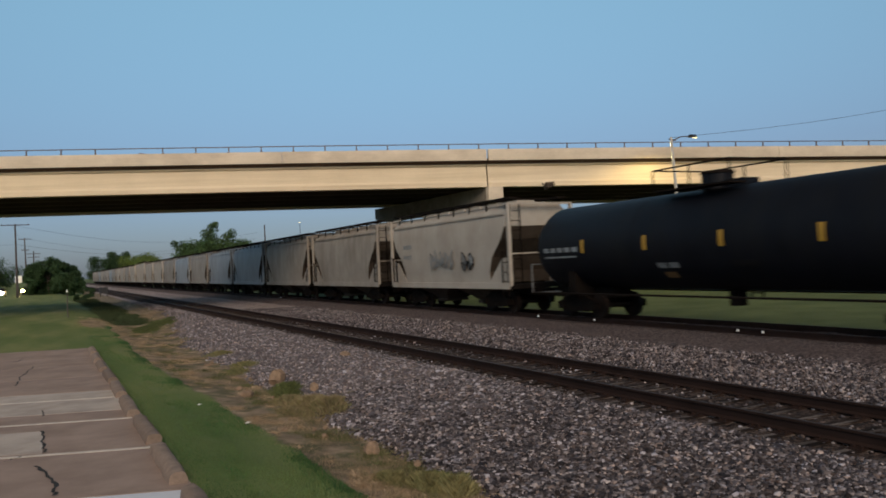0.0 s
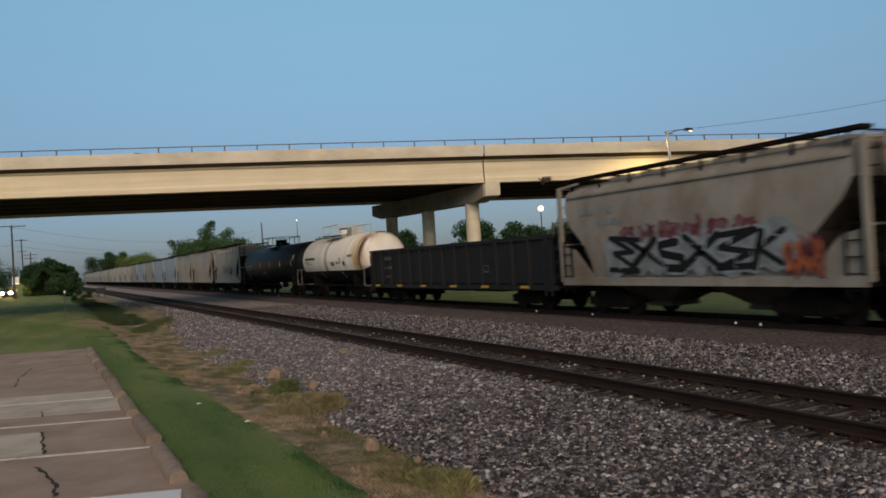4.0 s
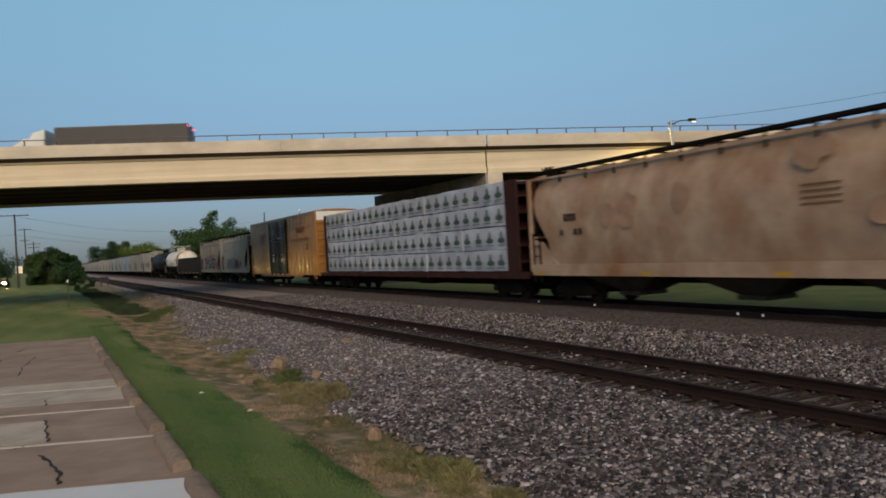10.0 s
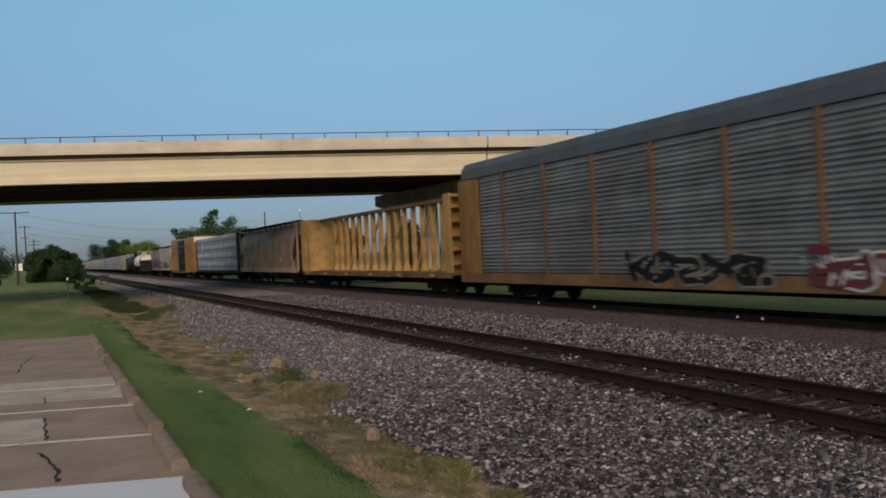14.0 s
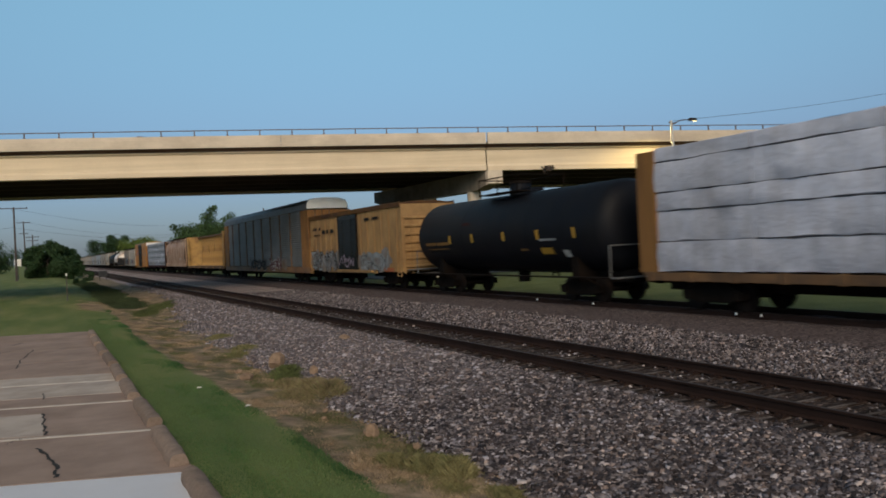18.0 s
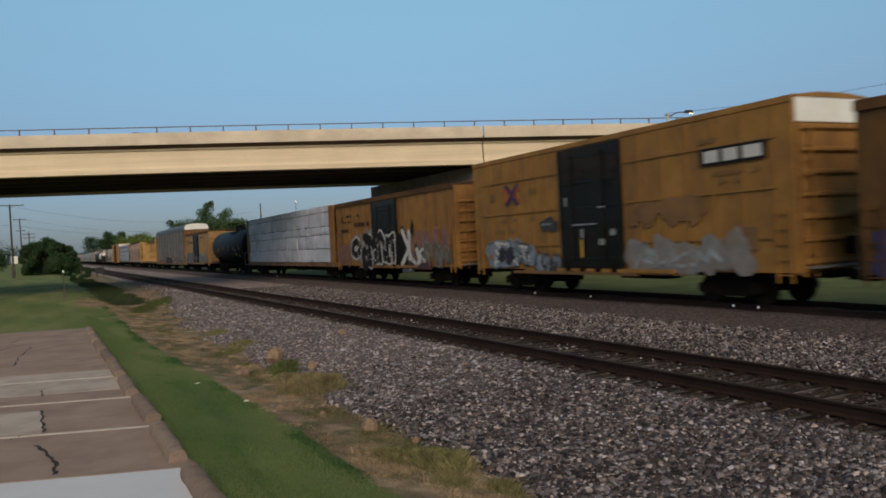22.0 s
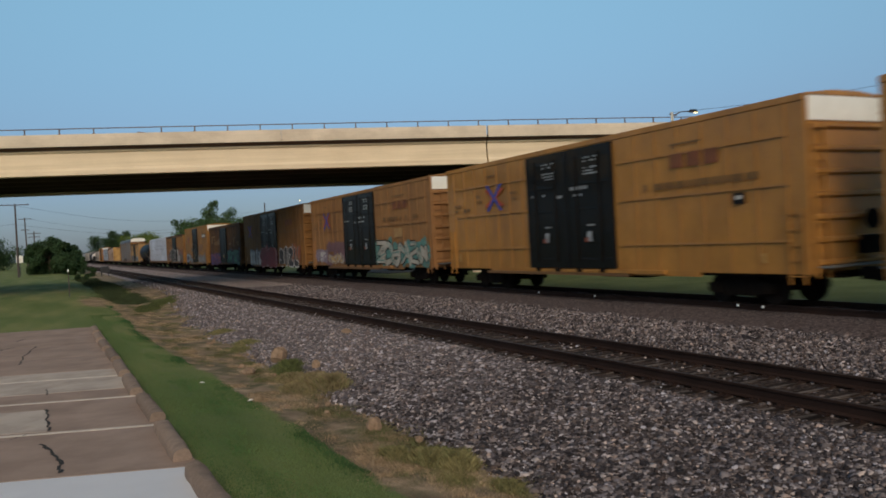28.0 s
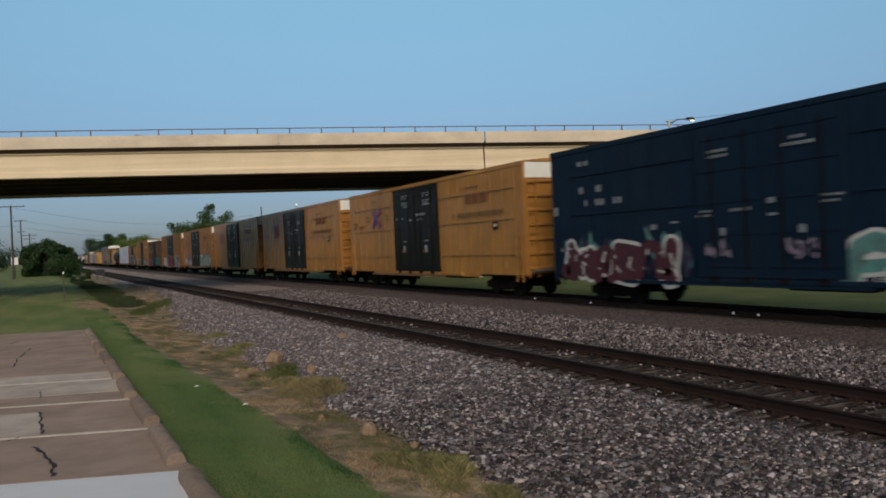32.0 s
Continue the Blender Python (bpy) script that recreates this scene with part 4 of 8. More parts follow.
# one more white piece, for the glint at the near rail
near_glint = thing("rail_clip", "small white piece standing for a glint beside the near rail", "rail clip", (NEAR_X - 0.62, 8.4, RAIL - 0.05), "clips along the rail")
part("glint_plate", Shape().box(-0.015, 0.012, -0.022, 0.022, -0.01, 0.02, 0.005), M["clip"], near_glint)


# ---- overpass ----
BRIDGE_TURN = -18.953
BRIDGE_AT = (24.4255, 46.8145, 0.0)


def deck_drop(u):
    return -0.0157 * u - 0.0001 * u * u


def overpass():
    """u runs along the near edge, w across to the far edge; heights are those over u = 0."""
    br = thing("overpass", "weathered tan concrete road overpass with steel railing", "bridge", BRIDGE_AT, turn=BRIDGE_TURN)
    ends, joint, abut = -95.0, 2.55, 43.0
    wide = 17.2

    def run(profile, u0, u1, step=6.0):
        """A section (w, z) drawn along u over the deck's slope."""
        sh = Shape()
        n = max(1, int((u1 - u0) / step))
        m = len(profile)
        for i in range(n + 1):
            u = u0 + (u1 - u0) * i / n
            sh.v.extend((u, w, z + deck_drop(u)) for w, z in profile)
        for i in range(n):
            for j in range(m):
                sh.f.append((i * m + j, i * m + (j + 1) % m, (i + 1) * m + (j + 1) % m, (i + 1) * m + j))
        sh.f += [tuple(range(m))[::-1], tuple(range(n * m, (n + 1) * m))]
        return sh

    spans = [(ends, -32.02), (-31.98, joint - 0.0), (joint + 0.09, abut)]
    near = [(-0.45, 9.04), (0.0, 9.04), (0.0, 9.22), (-0.14, 9.24), (-0.17, 9.80), (-0.42, 9.80), (-0.45, 9.55)]
    far = [(wide - w, z) for w, z in near]
    slab = [(-0.36, 9.02), (-0.18, 8.84), (wide + 0.18, 8.84), (wide + 0.36, 9.02), (wide + 0.36, 9.20), (-0.36, 9.20)]
    girder = [(-0.30, 8.835), (-0.30, 8.74), (-0.12, 8.66), (-0.09, 7.72), (-0.32, 7.52), (-0.32, 7.28), (0.32, 7.28), (0.32, 7.52), (0.09, 7.72), (0.12, 8.66), (0.30, 8.74), (0.30, 8.835)]
    flat_girder = [(-0.30, 8.835), (-0.30, 8.74), (-0.16, 8.68), (-0.20, 8.2), (-0.24, 7.72), (-0.32, 7.56), (-0.32, 7.28), (0.32, 7.28), (0.32, 7.52), (0.09, 7.72), (0.12, 8.66), (0.30, 8.74), (0.30, 8.835)]
    for a, b in spans:
        part("deck", run(slab, a, b), M["deck_shade"], br, "deck slab, dark brown for the shadow under the parapet")
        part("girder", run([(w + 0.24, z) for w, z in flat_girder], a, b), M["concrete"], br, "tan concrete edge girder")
        # inner girders carry the under-deck shade in their colour
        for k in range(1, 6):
            part("girder", run([(w + 0.45 + 3.25 * k, z) for w, z in girder], a, b), M["concrete_shade"] if k < 5 else M["concrete"], br)
        for sec in (near, far):
            u = a
            while u < b - 1:
                e = min(u + 21.0, b)
                part("parapet", run(sec, u + 0.012, e - 0.012), M["concrete_pale"], br, "pale stained concrete parapet")
                u = e
    # steel railing on both parapets
    post = Shape().box(-0.035, 0.035, -0.035, 0.035, 0, 0.35).box(-0.09, 0.09, -0.08, 0.08, 0, 0.03).mesh("railing_post", M["rail_steel"])
    for w in (-0.28, wide + 0.28):
        for k in range(-44, 21):
            if k == -10:
                continue
            u = 0.0 + 2.0487 * k
            p = part("railing_post", post, None, br)
            p.matrix_basis = pose(u, w, 9.80 + deck_drop(u))
        top = [(w - 0.045, 10.135), (w + 0.045, 10.135), (w + 0.045, 10.185), (w - 0.045, 10.185)]
        part("handrail", run(top, ends, abut), M["rail_steel"], br, "thin steel top rail")
    # one pier with three round columns under a tapered cap, set along the tracks
    def pier(u):
        lean = 21.0
        k = math.tan(radians(lean))
        cap = Shape()
        z1, z0 = 7.27 + deck_drop(u), 6.33 + deck_drop(u)
        prof = [(-0.2, z1), (-0.2, z0 + 0.06), (1.4, z0 - 0.30), (wide - 1.4, z0 - 0.30), (wide + 0.2, z0 + 0.06), (wide + 0.2, z1)]
        pts = [(u + s * 0.5 - w * k, w, z) for s in (-1, 1) for w, z in prof]
        n = len(prof)
        cap.add(pts, [(i, (i + 1) % n, n + (i + 1) % n, n + i) for i in range(n)] + [tuple(range(n))[::-1], tuple(range(n, 2 * n))])
        beam = part("pier_cap", cap, M["cap_shade"], br, "concrete pier cap, its shade painted as a darker tone")
        # block added in pale concrete to paint the cap's sunlit end
        block = Shape()
        pts = [(u + s * 0.505 - w * k, w, z) for s in (-1, 1) for w, z in ((-0.24, z1 - 0.004), (-0.24, z0 + 0.05), (0.06, z0 - 0.02), (0.06, z1 - 0.004))]
        block.add(pts, [(0, 1, 2, 3), (7, 6, 5, 4), (0, 4, 5, 1), (1, 5, 6, 2), (2, 6, 7, 3), (3, 7, 4, 0)])
        part("cap_end", block, M["concrete_pale"], beam, "added pale block for the sunlit end of the pier cap")
        for w in (2.4, 8.6, 14.8):
            sh = Shape().rod((u - w * k, w, -0.2), (u - w * k, w, z0 - 0.28), 0.5, n=20)
            part("column", sh, M["concrete_pale"], br, "round concrete column", smooth=True)
    pier(joint + 0.45)
    pier(-31.8)
    # a nest of twigs around a stub at the girder's foot
    clump, nest = random.Random(5), Shape().rod((6.8, 0.1, 6.95), (6.8, 0.1, 7.4), 0.07)
    for _ in range(90):
        c = Vector((6.8 + clump.gauss(0, 0.15), clump.uniform(-0.3, 0.0), 7.2 + clump.gauss(0, 0.11)))
        d = Vector((clump.uniform(-1, 1), clump.uniform(-0.6, 0.6), clump.uniform(-0.5, 0.5))) * 0.15
        nest.bar(tuple(c - d), tuple(c + d), clump.uniform(0.04, 0.09), 0.05)
    part("girder_nest", nest, M["bark"], br, "brown nest of twigs around a stub")
    part("loose_bracket", Shape().bar((-19.9, -0.3, 10.1), (-18.9, -0.2, 9.98), 0.12, 0.1).bar((-19.3, -0.3, 10.04), (-18.75, -0.3, 9.82), 0.08), M["rail_steel"], br, "bent bracket where a post is gone")
    # abutment and its sloped paving, both in the painted under-deck shade
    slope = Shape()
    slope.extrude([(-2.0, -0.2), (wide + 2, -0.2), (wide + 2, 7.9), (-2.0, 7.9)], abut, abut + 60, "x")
    part("abutment", slope, M["concrete_shade"], br, "concrete abutment with the shade put into its dark colour")
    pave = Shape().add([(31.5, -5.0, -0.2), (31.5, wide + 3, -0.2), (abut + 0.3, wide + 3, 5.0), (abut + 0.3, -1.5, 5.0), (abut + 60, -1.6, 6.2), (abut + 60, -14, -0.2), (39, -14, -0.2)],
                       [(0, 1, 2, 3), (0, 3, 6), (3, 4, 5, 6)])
    part("slope_paving", pave, M["concrete_shade"], br, "sloped earth and paving below the bridge end")


overpass()


# ---- lamp beside the bridge ----
def street_lamp():
    lp = thing("street_lamp", "pale pole with a cobra-head street lamp, lit", "street lamp", (36.93, 39.0, -0.14))
    part("pole", Shape().rod((0.55, 0, 0), (-0.05, 0, 9.9), 0.13, 0.085, 10), M["lamp_pole"], lp, smooth=True)
    part("arm", Shape().rod((-0.03, 0, 9.65), (0.9, 0.1, 9.98), 0.035).rod((0.9, 0.1, 9.98), (1.75, 0.15, 10.05), 0.035), M["rail_steel"], lp)
    part("cross_piece", Shape().bar((-0.25, 0, 9.78), (0.35, 0, 9.72), 0.07), M["rail_steel"], lp)
    head = part("lamp_head", Shape().box(1.7, 2.25, -0.02, 0.3, 9.98, 10.16, 0.05), M["metal_dark"], lp)
    part("lens", Shape().box(2.05, 2.3, 0.06, 0.22, 9.95, 9.976, 0.015), M["glow_warm"], head, "glowing lamp lens")
    bulb = new("street_lamp_light", bpy.data.lights.new("street_lamp_light", "SPOT"))
    bulb.data.energy, bulb.data.color, bulb.data.shadow_soft_size = 500, (1.0, 0.79, 0.33), 0.15
    bulb.data.spot_size, bulb.data.spot_blend = radians(158), 0.35
    bulb.location = (36.6, 39.7, 9.55)
    cable = Shape()
    a, b = Vector((37.0, 39.0, 9.75)), Vector((58.0, 30.0, 12.3))
    pts = [a.lerp(b, i / 14) - Vector((0, 0, 0.4 * math.sin(math.pi * i / 14))) for i in range(15)]
    cable.tube(pts, 0.012, 5)
    solid("overhead_cable", cable, M["wire"], "thin black overhead cable to the street lamp", "cable")


street_lamp()


# ---- plants ----
def leaf_cloud(rng, clumps, n, size):
    """Small leaf quads scattered over many clumps of a crown."""
    c = np.array([k[:3] for k in clumps])
    r = np.array([k[3] for k in clumps])
    pick = rng.choice(len(clumps), n, p=r ** 2 / (r ** 2).sum())
    d = rng.normal(size=(n, 3))
    d /= np.linalg.norm(d, axis=1)[:, None]
    rad = r[pick] * (0.15 + 1.1 * rng.random(n) ** 0.6) * rng.uniform(0.8, 1.2, n)
    at = c[pick] + d * rad[:, None] * np.array([1, 1, 0.8])
    a = rng.normal(size=(n, 3))
    a /= np.linalg.norm(a, axis=1)[:, None]
    b = np.cross(a, rng.normal(size=(n, 3)))
    b /= np.linalg.norm(b, axis=1)[:, None]
    s = size * rng.uniform(0.6, 1.5, n)[:, None]
    v = np.stack([at - a * s, at + b * s * 0.55, at + a * s, at - b * s * 0.55], 1).reshape(-1, 3)
    return v, np.arange(4 * n).reshape(-1, 4)


def tree(name, label, at, height, spread, seed, leaf, n=9000, size=0.16, clump_n=26, low=0.25, lobes=None, category="tree"):
    rng = np.random.default_rng(seed)
    tr = thing(name, label, category, at)
    trunk = Shape()
    top = height * 0.55
    pts = [Vector((0, 0, -0.3)), Vector((rng.uniform(-0.2, 0.2), 0, top * 0.5)), Vector((rng.uniform(-0.4, 0.4), 0, top))]
    w = height * 0.028
    for i, (p, q) in enumerate(zip(pts, pts[1:])):
        trunk.rod(p, q, w * (1 - 0.35 * i), w * (0.65 - 0.35 * i), 8)
    clumps = []
    for i in range(clump_n):
        a, h = rng.uniform(0, 6.28), rng.uniform(low, 0.93)
        wide = spread * math.sin(math.pi * min(0.95, (h - low * 0.6) / (1.05 - low * 0.6))) ** 0.6
        rr = wide * math.sqrt(rng.uniform(0.1, 1))
        clumps.append((rr * math.cos(a), rr * math.sin(a), h * height, spread * rng.uniform(0.2, 0.36)))
    for x, y, z, r in (lobes or ()):
        clumps.append((x, y, z, r))
    for x, y, z, r in clumps[::2]:
        trunk.rod(pts[1].lerp(pts[2], 0.4 + 0.3 * (z / height)), (x * 0.8, y * 0.8, z - r * 0.3), w * 0.35, w * 0.08, 5, False)
    part("trunk", trunk, M["bark"], tr)
    v, f = leaf_cloud(rng, clumps, int(n * 1.9), size * 0.85)
    part("crown", sheet("crown", v, f, M[leaf]), None, tr)
    return tr


# trees behind the train
tree("tree", "tall dark green tree with an uneven crown", (27.8, 150, -0.15), 8.3, 6.9, 11, "leaf", 34000, 0.2, 64, 0.22,
     lobes=[(0.0, 0, 10.6, 1.0), (0.4, 0, 11.4, 0.7), (-0.9, 0, 9.7, 1.1), (-0.2, 0, 9.0, 1.3), (3.6, 0, 9.7, 0.9), (2.9, 0, 8.8, 1.2), (-6.7, 0, 8.0, 0.7), (-5.6, 0, 7.3, 1.2), (6.3, 0, 7.4, 1.2)])
tree("tree", "light green tree beyond the train", (31.0, 300, -0.15), 10.0, 7.5, 12, "leaf_light", 7000, 0.22, 26, 0.2)
tree("tree", "dark tree beyond the train", (30.8, 400, -0.15), 14.2, 6.4, 13, "leaf_dark", 9000, 0.3, 26, 0.2)
tree("tree", "light green tree beyond the tracks", (26.0, 240, -0.15), 7.2, 5.5, 14, "leaf_light", 6000, 0.22, 22, 0.2)
tree("tree", "dark tree where the tracks vanish", (30.5, 520, -0.15), 14.5, 9.0, 15, "leaf_dark", 8000, 0.32, 26, 0.1)
tree("tree", "dark tree where the tracks vanish", (2.0, 430, -0.15), 10.0, 9.0, 16, "leaf_dark", 7000, 0.32, 26, 0.1)
tree("tree", "dark tree far down the field", (-14.0, 260, -0.15), 9.5, 8.5, 17, "leaf_dark", 6000, 0.26, 26, 0.12)
tree("tree", "dark tree far down the field", (-30.0, 300, -0.15), 8.0, 9.5, 18, "leaf_dark", 6000, 0.3, 26, 0.12)
for k, (x, y, h, s) in enumerate([(0.3, 150, 6.1, 3.3), (-1.7, 152, 5.0, 2.0), (2.7, 147, 5.3, 2.2), (3.4, 138, 3.4, 1.8)]):
    tree("bush", "broad dark green bush at the edge of the field", (x, y, -0.2), h, s, 30 + k, "leaf_dark", 12000, 0.16, 28, 0.02, category="bush")
for k, (x, y, h, s) in enumerate([(3.5, 100, 1.2, 0.8), (4.9, 118, 1.4, 1.1)]):
    tree("bush", "small dark shrub in the ditch", (x, y, -0.3), h, s, 40 + k, "leaf_dark", 1500, 0.08, 12, 0.02, category="bush")
# trees behind the shops and under the bridge end
for k, (x, y, h, s, leaf) in enumerate([(55, 98, 6.6, 5.0, "leaf_dark"), (66, 102, 6.8, 4.6, "leaf_dark"), (48, 105, 6.4, 4.0, "leaf_dark"), (86, 112, 7.2, 7.5, "leaf_dark"), (100, 116, 7.0, 8, "leaf_dark"),
                                        (72, 62, 8.2, 5.6, "leaf_dark"), (79, 60, 7.5, 5.0, "leaf"), (41, 120, 6.8, 4.5, "leaf_dark"), (118, 110, 8, 9, "leaf_dark")]):
    tree("tree", "dark green tree near the shops", (x, y, -0.15), h, s, 50 + k, leaf, 15000, 0.2, 30, 0.05)


def blades(name, n, place, tall, width, mat, label, seed, lean=0.5):
    """Grass blades too many to count, each a bent sliver."""
    rng = np.random.default_rng(seed)
    x, y, h = place(rng, n)
    n = len(x)
    z = ground_level(x, y) - 0.01
    hh = h * rng.uniform(0.5, 1.3, n) * tall
    a = rng.uniform(0, 6.28, n)
    l = rng.uniform(0, lean, n) * hh
    w = width * rng.uniform(0.6, 1.4, n)
    c, s = np.cos(a), np.sin(a)
    p0 = np.stack([x - s * w, y + c * w, z], -1)
    p1 = np.stack([x + s * w, y - c * w, z], -1)
    p2 = np.stack([x + s * w * 0.6 + c * l * 0.4, y - c * w * 0.6 + s * l * 0.4, z + hh * 0.6], -1)
    p3 = np.stack([x + c * l, y + s * l, z + hh], -1)
    v = np.stack([p0, p1, p2, p3], 1).reshape(-1, 3)
    tagged(new(name, sheet(name, v, np.arange(4 * n).reshape(-1, 4), M[mat])), label, "grass", kind="stuff")


def lawn_spots(rng, n):
    y = 5 + 31 * rng.random(n) ** 1.5
    x = rng.uniform(1.39, 3.6, n)
    keep = x < lawn_edge(y) + 0.12 * rng.random(n) ** 2
    return x[keep], y[keep], np.ones(keep.sum())


def fringe_spots(rng, n):
    """The longer grass that the mower leaves along the lawn's outer edge."""
    y = 5 + 40 * rng.random(n) ** 1.3
    off = np.abs(rng.normal(size=n)) * 0.16
    thick = np.array([0.45 + 0.8 * noise.noise(Vector((7.7, b * 0.55, 1))) for b in y])
    keep = rng.random(n) < np.clip(thick, 0.12, 1)
    return (lawn_edge(y) + 0.05 - off)[keep], y[keep], np.clip(thick, 0.3, 1.2)[keep]


def tuft_spots(centres):
    def place(rng, n):
        c = np.array(centres)
        k = rng.choice(len(c), n)
        r = np.abs(rng.normal(size=n)) * c[k, 2]
        a = rng.uniform(0, 6.28, n)
        return c[k, 0] + r * np.cos(a), c[k, 1] + r * np.sin(a) * 1.6, c[k, 3] * np.exp(-0.5 * (r / c[k, 2]) ** 2) + 0.25
    return place


blades("lawn_blades", 150000, lawn_spots, 0.028, 0.0030, "blade", "short mown lawn grass beside the lot", 1)
blades("lawn_fringe", 42000, fringe_spots, 0.075, 0.0035, "fringe", "longer dark green grass at the lawn's edge", 6, 0.8)
tuft_rnd = random.Random(9)
dry = []
for _ in range(340):
    y = 5.5 + 52 * tuft_rnd.random() ** 1.3
    x0, x1 = float(lawn_edge(y)) + 0.05, float(ballast_toe(y)) + 0.25
    dry.append((tuft_rnd.uniform(x0, x1), y, tuft_rnd.uniform(0.12, 0.34), tuft_rnd.uniform(0.2, 0.75)))
dry += [(tuft_rnd.uniform(1.5, 3.1), tuft_rnd.uniform(41, 54), tuft_rnd.uniform(0.3, 0.6), tuft_rnd.uniform(0.3, 0.7)) for _ in range(40)]
# low mixed growth between the lawn and the stones, thicker in drifts
drift = []
for _ in range(460):
    y = 6.0 + 42 * tuft_rnd.random() ** 1.25
    x0, x1 = float(lawn_edge(y)) + 0.3, float(ballast_toe(y)) + 0.35
    x = x0 + (x1 - x0) * tuft_rnd.random() ** 0.7
    thick = 0.4 + 0.9 * noise.noise(Vector((x * 0.9, y * 0.4, 5)))
    if tuft_rnd.random() < thick:
        drift.append((x, y, tuft_rnd.uniform(0.16, 0.42), tuft_rnd.uniform(0.05, 0.5)))
# the tall clumps at the toe of the ballast
clumps = [(4.42, 14.6, 0.24, 1.4), (4.55, 14.0, 0.24, 1.6), (4.2, 15.3, 0.2, 1.0), (4.0, 14.2, 0.22, 0.7), (3.95, 8.5, 0.15, 1.0), (4.15, 8.15, 0.15, 1.2), (3.66, 8.9, 0.13, 0.7),
          (4.2, 7.1, 0.14, 0.5), (3.85, 7.6, 0.2, 0.3), (4.8, 22.0, 0.3, 0.8), (4.8, 25.5, 0.3, 0.9), (4.4, 21.0, 0.25, 0.7)]
leafy = [(4.6, 16.9, 0.24, 1.2), (4.4, 16.2, 0.22, 0.9), (4.25, 8.8, 0.1, 0.35)]
blades("dry_grass", 170000, tuft_spots(dry), 0.055, 0.0024, "straw", "dry straw-coloured grass along the ballast", 2, 1.1)
blades("weeds", 120000, tuft_spots(drift), 0.075, 0.0016, "weed", "low olive and tan weeds between lawn and ballast", 3, 1.2)
blades("weeds", 48000, tuft_spots(clumps), 0.125, 0.0012, "weed_pale", "yellow-green seeding weed clumps by the ballast", 7, 0.9)
blades("weeds", 10000, tuft_spots(leafy), 0.125, 0.0016, "ditch", "dark green weed tufts by the ballast", 8, 0.9)
blades("seed_heads", 18000, tuft_spots(clumps[:4]), 0.135, 0.0011, "seed", "pale seeding grass heads among the weeds", 5, 0.8)
ditch = [(tuft_rnd.uniform(3.3, 4.9), y, tuft_rnd.uniform(0.25, 0.55), tuft_rnd.uniform(0.5, 1.2)) for y in [46 + 58 * tuft_rnd.random() ** 1.3 for _ in range(120)]]
tongue = []
for _ in range(34):
    along = tuft_rnd.random()
    tongue.append((3.7 + 2.6 * along + tuft_rnd.uniform(-0.25, 0.25), 39 + 8.5 * along + tuft_rnd.uniform(-1.2, 1.2), tuft_rnd.uniform(0.2, 0.4), tuft_rnd.uniform(0.2, 0.5)))
blades("ditch_weeds", 30000, tuft_spots(tongue), 0.20, 0.006, "ditch", "green weeds spreading out of the ditch", 9, 0.6)
blades("ditch_weeds", 120000, tuft_spots(ditch), 0.20, 0.006, "ditch_dark", "dark rank weeds in the ditch", 4, 0.6)


def lump(name, at, r, seed, mat, label, category):
    rnd = random.Random(seed)
    sh = Shape().sphere((0, 0, 0), 1, 9, 6)
    sh.v = [tuple(c * r[i] * rnd.uniform(0.8, 1.15) for i, c in enumerate(p)) for p in sh.v]
    ob = solid(name, sh, M[mat], label, category)
    ob.matrix_basis = pose(*at, 0, 0, rnd.uniform(0, 90))


lump("rock", (4.62, 17.85, -0.14), (0.24, 0.2, 0.2), 1, "rock", "buff sandstone lump beside the ballast", "rock")
lump("rock", (3.99, 10.4, -0.24), (0.13, 0.11, 0.12), 2, "rock", "small buff stone at the foot of the ballast", "rock")
lump("rock", (7.2, 20.5, -0.08), (0.2, 0.16, 0.1), 3, "rock", "flat buff stone on the ballast", "rock")
lump("rock", (4.92, 16.0, -0.17), (0.1, 0.1, 0.12), 4, "rock", "pointed buff stone on the ballast", "rock")
lump("rock", (3.66, 16.7, -0.24), (0.22, 0.14, 0.09), 5, "rock", "flat buff stone in the dry grass", "rock")
clod_rnd = random.Random(12)
for k in range(14):
    s = clod_rnd.uniform(0.04, 0.1)
    lump("stone", (clod_rnd.uniform(3.3, 4.4), clod_rnd.uniform(9, 30), -0.27), (s, s * 0.8, s * 0.7), 60 + k, "rock", "small buff stone lying in the dry grass", "stone")
for k, p in enumerate([(2.91, 13.26, -0.2), (2.46, 15.24, -0.12)]):
    solid("litter", Shape().add([(p[0] - 0.055, p[1], p[2] + 0.01), (p[0], p[1] - 0.045, p[2] + 0.02), (p[0] + 0.06, p[1] + 0.02, p[2] + 0.015), (p[0], p[1] + 0.05, p[2] + 0.03)], [(0, 1, 2), (0, 2, 3)]),
          M["white"], "scrap of white paper lying on the grass", "litter")


# ---- the field: poles, wires, marker, signs ----
def utility_pole(at, height, lean, arms, label):
    up = thing("utility_pole", label, "utility pole", at, "utility poles of the field")
    part("pole", Shape().rod((0, 0, -0.3), (lean, 0, height), 0.17, 0.11, 8), M["wood_pole"], up, smooth=True)
    for z, w in arms:
        x = lean * z / height
        arm = part("cross_arm", Shape().bar((x - w, -0.1, z), (x + w, -0.1, z + 0.03), 0.1, 0.12), M["wood_pole"], up)
        ins = Shape()
        for k in (-0.9, -0.45, 0.45, 0.9):
            ins.rod((x + w * k, -0.1, z + 0.05), (x + w * k, -0.1, z + 0.22), 0.04, 0.03, 6)
        part("insulators", ins, M["metal_dark"], arm)


